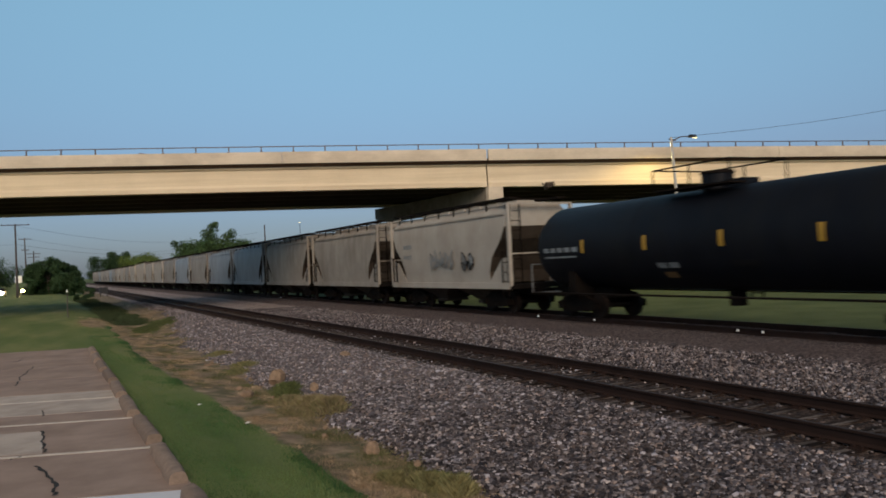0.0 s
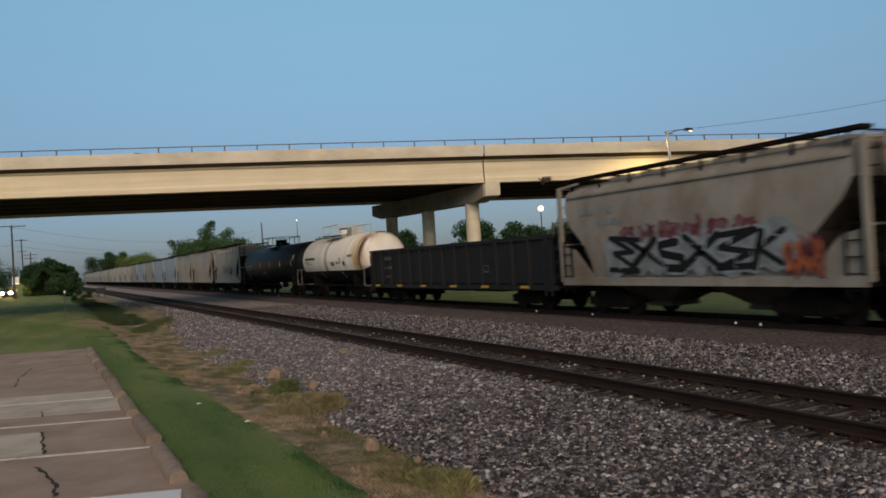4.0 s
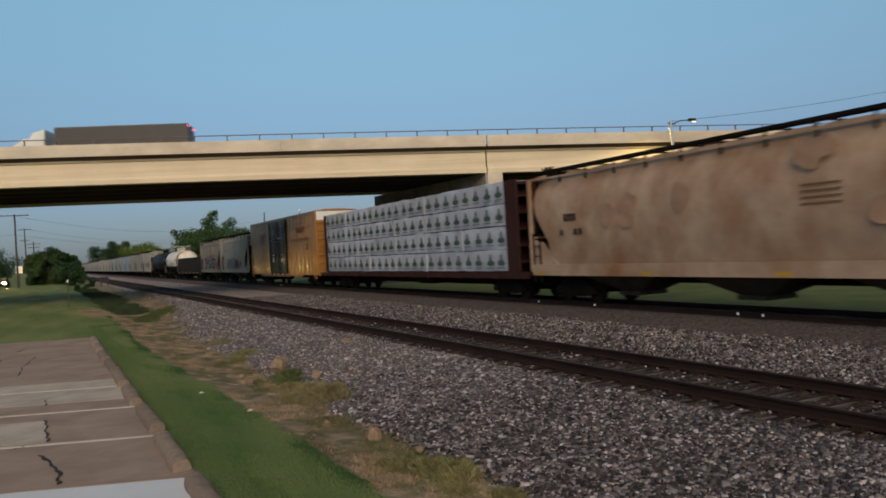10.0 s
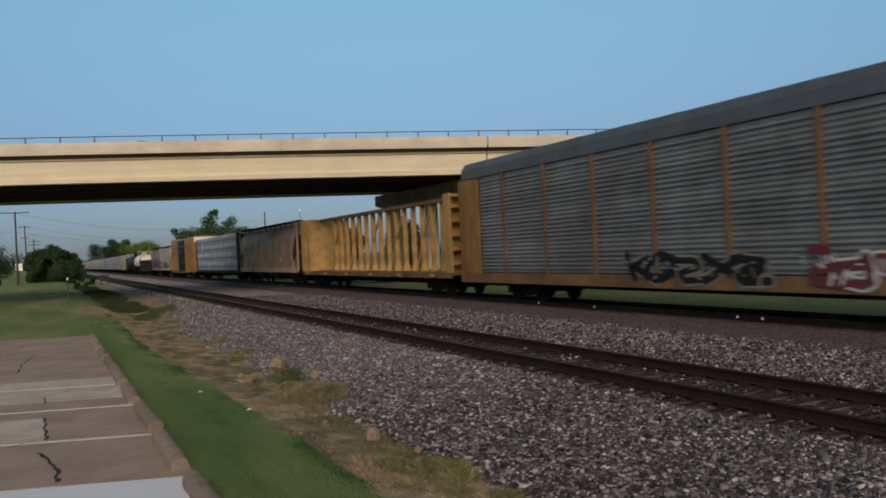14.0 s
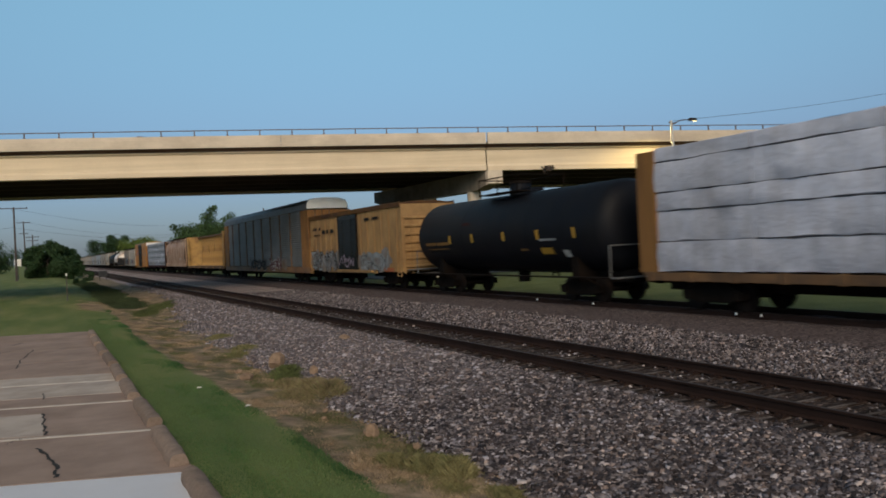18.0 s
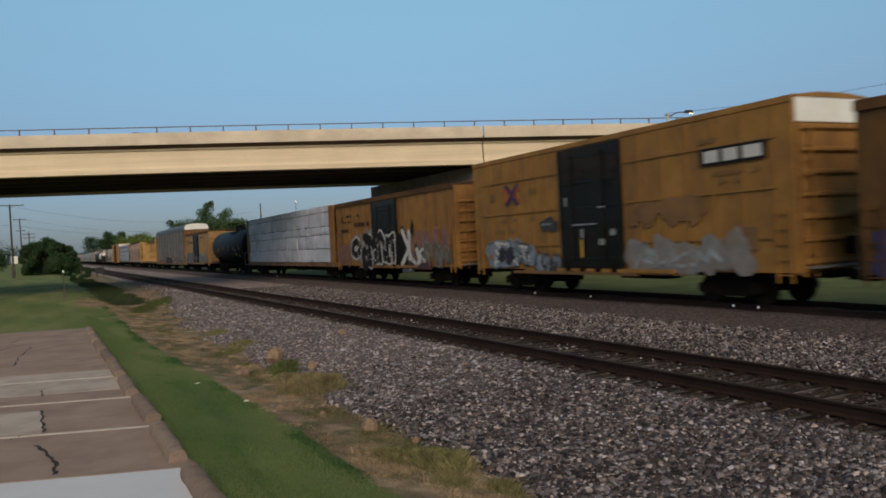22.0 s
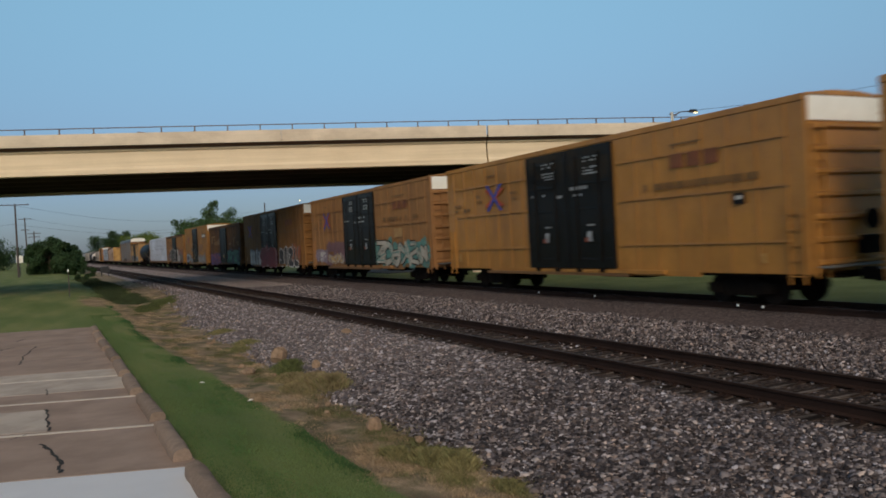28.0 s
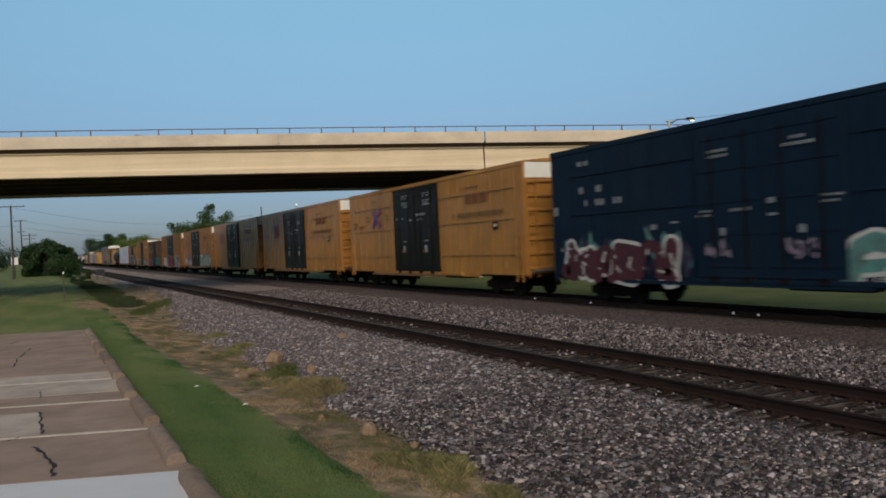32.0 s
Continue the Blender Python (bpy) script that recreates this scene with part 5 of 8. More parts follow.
utility_pole((-4.0, 134, -0.15), 11.2, 0.05, [(11.0, 1.9)], "dark wooden utility pole with a cross arm")
utility_pole((-3.7, 186, -0.15), 11.6, -0.15, [(11.3, 1.2), (9.0, 0.8)], "far wooden utility pole with two cross arms")
utility_pole((-2.6, 205, -0.15), 9.4, 0.1, [(8.8, 1.4), (8.0, 1.2)], "far wooden utility pole with transformers")
utility_pole((37.7, 150, -0.15), 11.2, 0.0, [], "bare brown pole behind the train")
utility_pole((59.0, 84.0, -0.15), 6.2, -0.1, [], "bare pole near the shops")
utility_pole((82.0, 76.0, -0.15), 6.8, -0.2, [], "bare dark pole near the shops")


def wires():
    for (ax, ay, az), (bx, by, bz), sag in [((-4.5, 134, 10.9), (36.6, 152, 9.6), 2.2), ((-3.7, 186, 11.3), (40, 175, 9.0), 2.6), ((-4.3, 134, 10.9), (-3.8, 186, 11.3), 1.0),
                                            ((-60, 150, 8.5), (-4.2, 134, 8.0), 1.5), ((-4.2, 134, 8.0), (36.6, 152, 8.6), 2.4)]:
        a, b = Vector((ax, ay, az)), Vector((bx, by, bz))
        sh = Shape()
        pts = [a.lerp(b, i / 16) - Vector((0, 0, sag * math.sin(math.pi * i / 16))) for i in range(17)]
        sh.tube(pts, 0.014, 4)
        solid("power_line", sh, M["wire"], "thin dark power line between poles", "power line", "power lines")


wires()
mk = thing("marker_post", "slim weathered marker post in the grass", "marker post", (1.1, 54.6, -0.2))
part("post", Shape().box(-0.035, 0.035, -0.03, 0.03, 0, 1.75, 0.01), M["wood_pole"], mk)
part("cap", Shape().box(-0.045, 0.045, -0.04, 0.04, 1.752, 1.9, 0.01), M["white"], mk, "white cap")
sg = thing("road_sign", "small white sign on a post by the road", "sign", (-4.2, 150, -0.15))
part("post", Shape().box(-0.05, 0.05, -0.05, 0.05, 0, 2.4), M["metal_dark"], sg)
part("plate", Shape().box(-0.5, 0.5, -0.09, -0.055, 2.3, 3.5), M["white"], sg, "blank white plate")
bx = thing("signal_box", "low grey equipment stand beside the near track", "equipment box", (6.6, 112, -0.2))
part("cabinet", Shape().box(-0.5, 0.5, -0.3, 0.3, 0.5, 1.3), M["metal_dark"], bx)
for s in (-1, 1):
    part("leg", Shape().box(s * 0.45, s * 0.35, -0.1, 0.1, 0, 0.5), M["metal_dark"], bx)
solid("road", Shape().box(-200, -5.5, 160, 168, -0.16, -0.08), M["asphalt"], "grey road across the field", "road", kind="structure")
solid("road", Shape().box(23.5, 140, 56, 66, -0.16, -0.09), M["asphalt"], "grey frontage road beyond the tracks", "road", kind="structure")


# ---- shops beyond the tracks ----
def shop(name, label, at, turn, w, d, h, wall, fascia, bands, windows):
    b = thing(name, label, "shop", at, turn=turn)
    part("wall", Shape().box(0, w, 0, d, 0, h), M[wall], b)
    part("roof", Shape().box(-0.3, w + 0.3, -0.3, d + 0.3, h, h + 0.25), M["roof_grey"], b)
    part("fascia", Shape().box(-0.15, w + 0.15, -0.28, -0.01, h - fascia[1], h + 0.2), M[fascia[0]], b)
    for z0, z1, mat in bands:
        part("wall_band", Shape().box(0, w, -0.05, -0.005, z0, z1), M[mat], b)
    for x0, x1, z0, z1 in windows:
        win = part("window", Shape().box(x0, x1, -0.09, -0.055, z0, z1), M["glow_shop"], b, "brightly lit shop window")
        fr = Shape()
        for x in (x0, (x0 + x1) / 2, x1):
            fr.box(x - 0.05, x + 0.05, -0.13, -0.095, z0, z1)
        fr.box(x0, x1, -0.13, -0.095, z0 - 0.06, z0).box(x0, x1, -0.13, -0.095, z1, z1 + 0.06)
        part("window_frame", fr, M["metal_dark"], win)
    return b


fast = shop("restaurant", "red and white fast food restaurant with lit windows", (62.0, 76.5, -0.1), -8.0, 15.0, 10.0, 4.3, "shop_red", ("shop_red", 1.5),
            [(0.2, 0.55, "shop_red")], [(0.8, 3.4, 1.2, 2.7), (4.0, 5.4, 1.2, 2.7), (5.8, 8.0, 1.0, 2.8), (8.6, 13.4, 1.0, 2.9)])
part("side_wall", Shape().box(-0.06, -0.005, 0, 10, 0, 3.7), M["shop_wall"], fast, "tan rendered side wall")
part("strip_light", Shape().box(0, 15, -0.14, -0.1, 0.12, 0.26), M["glow_strip"], fast, "bright white strip light")
cafe = shop("shop", "low brown shop with a lit white canopy", (45.5, 78.0, -0.1), -4.0, 13.0, 9.0, 3.9, "shop_wall", ("shop_white", 0.7),
            [(2.45, 2.75, "shop_red")], [(1.6, 2.2, 1.2, 2.2), (7.4, 8.6, 1.2, 2.3)])
for x in (2.8, 4.1, 5.4, 9.6):
    pane = part("window", Shape().box(x, x + 1.0, -0.09, -0.055, 0.8, 2.35), M["glass"], cafe, "dark shop window")
    part("window_frame", Shape().box(x - 0.1, x, -0.13, -0.02, 0.75, 2.4).box(x + 1.0, x + 1.1, -0.13, -0.02, 0.75, 2.4), M["shop_white"], pane)
part("canopy_light", Shape().box(9.5, 13.2, -0.6, -0.3, 3.2, 3.8), M["glow_shop"], cafe, "lit canopy corner")
side = shop("shop", "small red and white shop under the bridge end", (77.5, 72.0, -0.1), -12.0, 7.0, 6.0, 3.4, "shop_wall", ("shop_white", 0.5),
            [(0.3, 0.6, "shop_red")], [(3.6, 5.6, 0.9, 2.0)])


def chicken_sign():
    s = thing("restaurant_sign", "oval white roadside sign with dark letters on a post", "sign", (72.4, 90.0, -0.1))
    part("post", Shape().box(-0.2, 0.2, -0.2, 0.2, 0, 5.4), M["metal_dark"], s)
    sh = Shape()
    n, w, h = 28, 2.5, 1.05
    prof = []
    for i in range(n):
        a = 2 * math.pi * i / n
        c, d = math.cos(a), math.sin(a)
        prof.append((w * math.copysign(abs(c) ** 0.6, c), 6.2 + h * math.copysign(abs(d) ** 0.7, d)))
    sh.v = [(a, y, b) for y in (-0.25, 0.25) for a, b in prof]
    sh.f = [(i, (i + 1) % n, n + (i + 1) % n, n + i) for i in range(n)] + [tuple(range(n))[::-1], tuple(range(n, 2 * n))]
    face = part("sign_board", sh, M["sign_face"], s, "lit white oval board")
    part("board_below", Shape().box(-1.9, 1.9, -0.2, 0.2, 4.95, 5.2), M["shop_white"], s)
    part("bars", Shape().box(-1.1, 1.1, -0.28, -0.255, 6.72, 6.98), M["sign_letter"], face, "dark bars")
    curve = bpy.data.curves.new("letters", "FONT")
    curve.body, curve.size, curve.extrude, curve.align_x = "CHICKEN", 1.12, 0.02, "CENTER"
    curve.materials.append(M["sign_letter"])
    txt = new("letters", curve)
    txt.parent = face
    txt.matrix_basis = pose(0, -0.28, 5.70, 90, 0, 0)
    part("finial", Shape().bar((-0.25, 0, 7.0), (0.1, 0, 7.5), 0.06).bar((0.25, 0, 7.0), (-0.1, 0, 7.5), 0.06), M["metal_dark"], s)


chicken_sign()


def lot_lamp(at, z, r, label):
    lp = thing("lot_lamp", label, "street lamp", at, "lit lamps near the shops")
    part("pole", Shape().rod((0, 0, 0), (0, 0, z - r), 0.09, 0.06, 7), M["metal_dark"], lp)
    part("lens", Shape().sphere((0, 0, z), r, 10, 6), M["glow_warm"], lp, "glowing globe")


lot_lamp((54.5, 80.0, -0.1), 7.7, 0.34, "tall lit lamp beside the shops")
lot_lamp((77.2, 68.0, -0.1), 3.3, 0.5, "low lit lamp by the bridge end")
lot_lamp((81.0, 68.0, -0.1), 2.6, 0.4, "low lit lamp by the bridge end")
lot_lamp((56.6, 190.0, -0.1), 13.8, 0.11, "distant lit lamp on a tall pole")


def gable_house():
    """A pale two-storey house behind the bridge end."""
    h = thing("house", "pale grey two-storey house with a low gable roof", "house", (93.0, 76.0, -0.15), turn=-6.0)
    part("wall", Shape().box(0, 9.5, 0, 8, 0, 6.2), M["shop_white"], h)
    part("roof", Shape().extrude([(-0.5, 6.2), (8.5, 6.2), (8.5, 6.35), (4.0, 8.0), (-0.5, 6.35)], -0.4, 9.9, "x"), M["roof_grey"], h)
    for x in (1.0, 3.8, 6.8):
        win = part("window", Shape().box(x, x + 1.3, -0.04, -0.005, 4.0, 5.6), M["glass"], h, "dark window")
        part("window_frame", Shape().box(x - 0.1, x + 1.4, -0.09, -0.045, 3.88, 4.0).box(x - 0.1, x + 1.4, -0.09, -0.045, 5.6, 5.72).box(x + 0.6, x + 0.7, -0.09, -0.045, 4.0, 5.6), M["white"], win)


gable_house()


# ---- freight cars: y runs forward, the lot's side is -x, z = 0 at the rail head ----
def truck_meshes():
    frame_sh = Shape()
    frame_sh.extrude([(-1.15, 0.36), (-0.95, 0.36), (-0.55, 0.24), (0.55, 0.24), (0.95, 0.36), (1.15, 0.36), (1.15, 0.56), (0.75, 0.66), (0.45, 0.80), (-0.45, 0.80), (-0.75, 0.66), (-1.15, 0.56)], -0.07, 0.07, "x")
    frame_sh.box(0.07, 0.13, -1.05, -0.72, 0.32, 0.58).box(0.07, 0.13, 0.72, 1.05, 0.32, 0.58)
    for y in (-0.22, 0, 0.22):
        frame_sh.rod((0.02, y, 0.3), (0.02, y, 0.55), 0.09, n=8)
    side = frame_sh.mesh("side_frame", M["under"])
    wheel_sh = Shape().rod((-0.06, 0, 0), (0.06, 0, 0), 0.42, n=22).rod((-0.09, 0, 0), (-0.06, 0, 0), 0.45, n=22).rod((0.06, 0, 0), (0.16, 0, 0), 0.12, n=10)
    wheel = wheel_sh.mesh("wheel", M["wheel"])
    bolster = Shape().box(-1.1, 1.1, -0.2, 0.2, 0.45, 0.85).rod((-0.8, -0.87, 0.42), (0.8, -0.87, 0.42), 0.08).rod((-0.8, 0.87, 0.42), (0.8, 0.87, 0.42), 0.08).mesh("truck", M["under"])
    return side, wheel, bolster


SIDE, WHEEL, BOLSTER = truck_meshes()


def running_gear(car, length, inset=2.6, over=0.75):
    """Two trucks with their wheels, and a coupler at each end."""
    for end in (-1, 1):
        t = part("truck", BOLSTER, None, car)
        t.matrix_basis = pose(0, end * (length / 2 - inset), 0)
        for sx in (-1, 1):
            s = part("side_frame", SIDE, None, t)
            s.matrix_basis = pose(sx * 1.0, 0, 0, 0, 0, 0 if sx > 0 else 180)
            for wy in (-0.87, 0.87):
                w = part("wheel", WHEEL, None, t)
                w.matrix_basis = pose(sx * 0.7525, wy, 0.42, 0, 0, 0 if sx > 0 else 180)
        c = Shape().box(-0.16, 0.16, end * length / 2 - 0.3, end * (length / 2 + over), 0.68, 0.98)
        c.box(-0.24, 0.24, end * (length / 2 + over) - 0.2, end * (length / 2 + over) + 0.05, 0.66, 1.0)
        part("coupler", c, M["under"], car)


def ladder(x, y, z0, z1, wide, axis, step=0.38):
    """Two rails and rungs, along y (on a side) or along x (on an end)."""
    sh = Shape()
    dx, dy = (0, wide / 2) if axis == "y" else (wide / 2, 0)
    for s in (-1, 1):
        sh.bar((x + s * dx, y + s * dy, z0), (x + s * dx, y + s * dy, z1), 0.045)
    z = z0 + 0.2
    while z < z1:
        sh.bar((x - dx, y - dy, z), (x + dx, y + dy, z), 0.03)
        z += step
    return sh


def bars(face, items):
    """Flat printed bars on the lot's side: (from front, to, low, high)."""
    sh = Shape()
    for length, a, b, z0, z1 in items:
        y0, y1 = length / 2 - b, length / 2 - a
        sh.add([(face, y0, z0), (face, y1, z0), (face, y1, z1), (face, y0, z1)], [(0, 3, 2, 1)])
    return sh


def plates(name, face, items, paint, parent, label=""):
    """Each item a plate of its own."""
    for it in items:
        part(name, bars(face, [it]), M[paint], parent, label)


def word_bars(length, a, b, z0, z1, n, rnd):
    """A row of short blocks, as unreadable lettering looks."""
    out, w = [], (b - a) / n
    for i in range(n):
        if rnd.random() < 0.85:
            out.append((length, a + i * w, a + i * w + w * rnd.uniform(0.55, 0.85), z0, z1))
    return out


def blots(face, length, spots):
    """Ragged sprayed blots: (from front, height, half width, half height, tilt, seed)."""
    sh = Shape()
    for k, (u, v, ru, rv, tilt, seed) in enumerate(spots):
        rnd = random.Random(seed)
        wave = [(rnd.uniform(0.05, 0.2), rnd.uniform(0, 6.28), m) for m in (2, 3, 5)]
        pts, n = [], 20
        for i in range(n):
            a = 2 * math.pi * i / n
            r = 1 + sum(w * math.sin(m * a + p) for w, p, m in wave) + rnd.uniform(-0.05, 0.05)
            x, z = ru * r * math.cos(a), rv * r * math.sin(a)
            pts.append((face - 0.0004 * (k % 20), length / 2 - (u + x + z * tilt), max(0.82, v + z)))
        sh.add(pts, [tuple(range(n))])
    return sh


def graffiti(car, face, length, a, b, z0, z1, n, seed, fill, line, label, thin=1.0):
    """Sprayed blots in two colours with a darker or paler edge; they spell nothing."""
    rnd = random.Random(seed)
    w, h = (b - a) / n, z1 - z0
    edge, inner, core = [], [], []
    for i in range(n):
        for _ in range(3):
            u, v = a + (i + rnd.uniform(0.2, 0.8)) * w, z0 + h * rnd.uniform(0.35, 0.65)
            ru, rv, tilt, s = w * thin * rnd.uniform(0.14, 0.36), h * rnd.uniform(0.2, 0.46), rnd.uniform(-0.35, 0.35), rnd.randrange(9999)
            edge.append((u, v, ru + 0.07 * thin, rv + 0.07 * thin, tilt, s))
            inner.append((u, v, ru, rv, tilt, s))
        for _ in range(4):
            core.append((a + (i + rnd.uniform(0.15, 0.85)) * w, z0 + h * rnd.uniform(0.25, 0.75), w * rnd.uniform(0.05, 0.12), h * rnd.uniform(0.12, 0.28), rnd.uniform(-0.7, 0.7), rnd.randrange(9999)))
    g = part("graffiti", blots(face - 0.010, length, edge), M[line], car, label)
    part("graffiti_fill", blots(face - 0.022, length, inner), M[fill], g)
    part("graffiti_line", blots(face - 0.034, length, core), M[line], g)


# sprayed forms in a unit cell: x to the rear, y up; each stroke a run of corners
FORMS = {
    "S": [[(0.9, 0.82), (0.5, 1.0), (0.12, 0.8), (0.3, 0.56), (0.72, 0.45), (0.88, 0.2), (0.5, 0.0), (0.08, 0.14)]],
    "k": [[(0.15, 1.0), (0.15, 0.0)], [(0.85, 0.92), (0.22, 0.48), (0.9, 0.0)]],
    "i": [[(0.5, 0.66), (0.5, 0.0)], [(0.48, 0.97), (0.52, 1.0)]],
    "n": [[(0.14, 0.78), (0.14, 0.0)], [(0.14, 0.62), (0.5, 0.82), (0.86, 0.62), (0.86, 0.0)]],
    "Y": [[(0.1, 1.0), (0.45, 0.5), (0.9, 1.0)], [(0.45, 0.5), (0.4, 0.0)]],
    "R": [[(0.15, 0.0), (0.15, 1.0), (0.65, 0.96), (0.82, 0.75), (0.6, 0.52), (0.2, 0.48)], [(0.5, 0.5), (0.95, 0.0)]],
    "I": [[(0.5, 1.0), (0.5, 0.0)], [(0.3, 1.0), (0.7, 1.0)]],
    "Z": [[(0.1, 0.9), (0.5, 1.0), (0.88, 0.85), (0.1, 0.05), (0.95, 0.0)]],
    "L": [[(0.2, 1.0), (0.2, 0.05), (0.95, 0.0)]],
    "ring": [[(0.5, 1.0), (0.12, 0.75), (0.12, 0.25), (0.5, 0.0), (0.88, 0.25), (0.88, 0.75), (0.5, 1.0)]],
    "cross": [[(0.05, 1.0), (0.95, 0.0)], [(0.95, 0.95), (0.05, 0.05)]],
    "hook": [[(0.75, 1.0), (0.3, 0.95), (0.25, 0.55), (0.8, 0.45), (0.75, 0.05), (0.2, 0.0)]],
    "arch": [[(0.08, 0.0), (0.2, 0.8), (0.5, 1.0), (0.78, 0.8), (0.92, 0.0)], [(0.22, 0.38), (0.8, 0.38)]],
    "cup": [[(0.1, 1.0), (0.12, 0.2), (0.5, 0.0), (0.85, 0.2), (0.9, 1.0)]],
    "fork": [[(0.15, 1.0), (0.25, 0.0)], [(0.25, 0.45), (0.85, 0.95)], [(0.3, 0.5), (0.9, 0.05)]],
    "zig": [[(0.05, 0.9), (0.9, 0.95), (0.15, 0.5), (0.85, 0.45), (0.1, 0.0), (0.95, 0.05)]],
    "pillar": [[(0.5, 0.92), (0.48, 0.1)], [(0.2, 0.05), (0.8, 0.2)]],
    "flag": [[(0.12, 0.0), (0.15, 1.0)], [(0.15, 0.95), (0.85, 0.8), (0.8, 0.5), (0.2, 0.45)]],
    "wave": [[(0.0, 0.3), (0.25, 0.85), (0.5, 0.3), (0.75, 0.8), (1.0, 0.15)]],
}


def ribbon(sh, face, length, pts, wide):
    """One sprayed stroke of (from front, height) points, with round joints."""
    lift = 0.0003
    for k, ((u0, v0), (u1, v1)) in enumerate(zip(pts, pts[1:])):
        run = math.hypot(u1 - u0, v1 - v0) or 1.0
        nu, nv = -(v1 - v0) / run * wide / 2, (u1 - u0) / run * wide / 2
        f = face - lift * (2 * k)
        sh.add([(f, length / 2 - (u0 + nu), v0 + nv), (f, length / 2 - (u0 - nu), v0 - nv), (f, length / 2 - (u1 - nu), v1 - nv), (f, length / 2 - (u1 + nu), v1 + nv)], [(0, 1, 2, 3)])
    for k, (u, v) in enumerate(pts):
        f = face - lift * (2 * k + 1)
        sh.add([(f, length / 2 - (u + wide / 2 * math.cos(i * 0.6283)), v + wide / 2 * math.sin(i * 0.6283)) for i in range(10)], [tuple(range(10))])


LETTERS = ("S", "k", "i", "n", "Y", "R", "I", "Z", "L")


def tag(car, face, length, a, b, z0, z1, forms, seed, fill, line, label, weight=0.26, edge=0.07, gleam=None, cloud=None):
    """A row of sprayed forms with an outline, inner gleams and a cloud behind. Letters stay plain; the other forms overlap, lean and flip, and spell nothing."""
    rnd = random.Random(seed)
    w, m = (b - a) / len(forms), weight / 2 + edge
    back, front, spark = Shape(), Shape(), Shape()
    for i, form in enumerate(forms):
        plain = form in LETTERS
        over = w * 0.05 if plain else w * 0.22
        x0, wide = a + i * w + m * 0.8 - over, max(0.2, w - 1.6 * m) + 2 * over
        if form in ("i", "I"):
            x0, wide = x0 + wide * 0.25, wide * 0.5
        x0, wide = max(a + m, x0), min(wide, b - m - max(a + m, x0))
        low, high = z0 + m + rnd.uniform(0, 0.06), z1 - m - rnd.uniform(0, 0.10 if plain else 0.22)
        lean, shake = (rnd.uniform(-0.08, 0.08), 0.03) if plain else (rnd.uniform(-0.35, 0.35), 0.09)
        mirror, upturn = (False, False) if plain else (rnd.random() < 0.5, rnd.random() < 0.4)
        for stroke in FORMS[form]:
            pts = []
            for x, y in stroke:
                x, y = (1 - x if mirror else x), (1 - y if upturn else y)
                pts.append((x0 + x * wide + (y - 0.5) * lean + rnd.uniform(-shake, shake), min(high, max(low, low + (high - low) * y + rnd.uniform(-shake, shake)))))
            thick = weight * (1.0 if plain else rnd.uniform(0.75, 1.3))
            if plain or rnd.random() < 0.75:
                ribbon(back, face - 0.012, length, pts, thick + 2 * edge)
            ribbon(front, face - 0.022, length, pts, thick)
            if gleam:
                ribbon(spark, face - 0.032, length, [(u - weight * 0.18, v + weight * 0.2) for u, v in pts[:3]], weight * 0.26)
        if not plain:
            # flecks and drips over the form
            for _ in range(4):
                u, v = x0 + wide * rnd.random(), low + (high - low) * rnd.uniform(0.1, 0.95)
                du, dv = rnd.uniform(-0.16, 0.16), rnd.uniform(-0.35, 0.1)
                ribbon(spark if gleam else back, face - 0.03, length, [(u, v), (min(b, max(a, u + du)), max(z0, v + dv))], rnd.uniform(0.03, 0.09))
    g = part("graffiti", back, M[line], car, label)
    part("graffiti_fill", front, M[fill], g)
    if gleam:
        part("graffiti_line", spark, M[gleam], g)
    if cloud:
        n = max(3, int((b - a) / 0.8))
        spots = [(a + (b - a) * (k + 0.5) / n, (z0 + z1) / 2 + rnd.uniform(-0.12, 0.12), (b - a) / n * rnd.uniform(0.65, 0.85), (z1 - z0) * rnd.uniform(0.36, 0.48), rnd.uniform(-0.2, 0.2), rnd.randrange(9999)) for k in range(n)]
        part("graffiti_fill", blots(face, length, spots), M[cloud], g)


def x_mark(face, length, c, z0, z1, flip):
    """A crossed emblem's layer: flip 1 is the wide flat cross, -1 the steep narrow one on top."""
    sh, H, mid, y = Shape(), z1 - z0, (z0 + z1) / 2, length / 2 - c
    half, w = (H * 0.33, H * 0.56) if flip > 0 else (H * 0.5, H * 0.50)
    t = 0.19 if flip > 0 else 0.11
    for k, s in enumerate((-1, 1)):
        f = face - (0.002 if flip > 0 else 0.008) - 0.002 * k
        pts = [(y - w * s - t, mid - half), (y - w * s + t, mid - half), (y + w * s + t, mid + half), (y + w * s - t, mid + half)]
        sh.add([(f, a, b) for a, b in pts], [(0, 1, 2, 3)])
    return sh


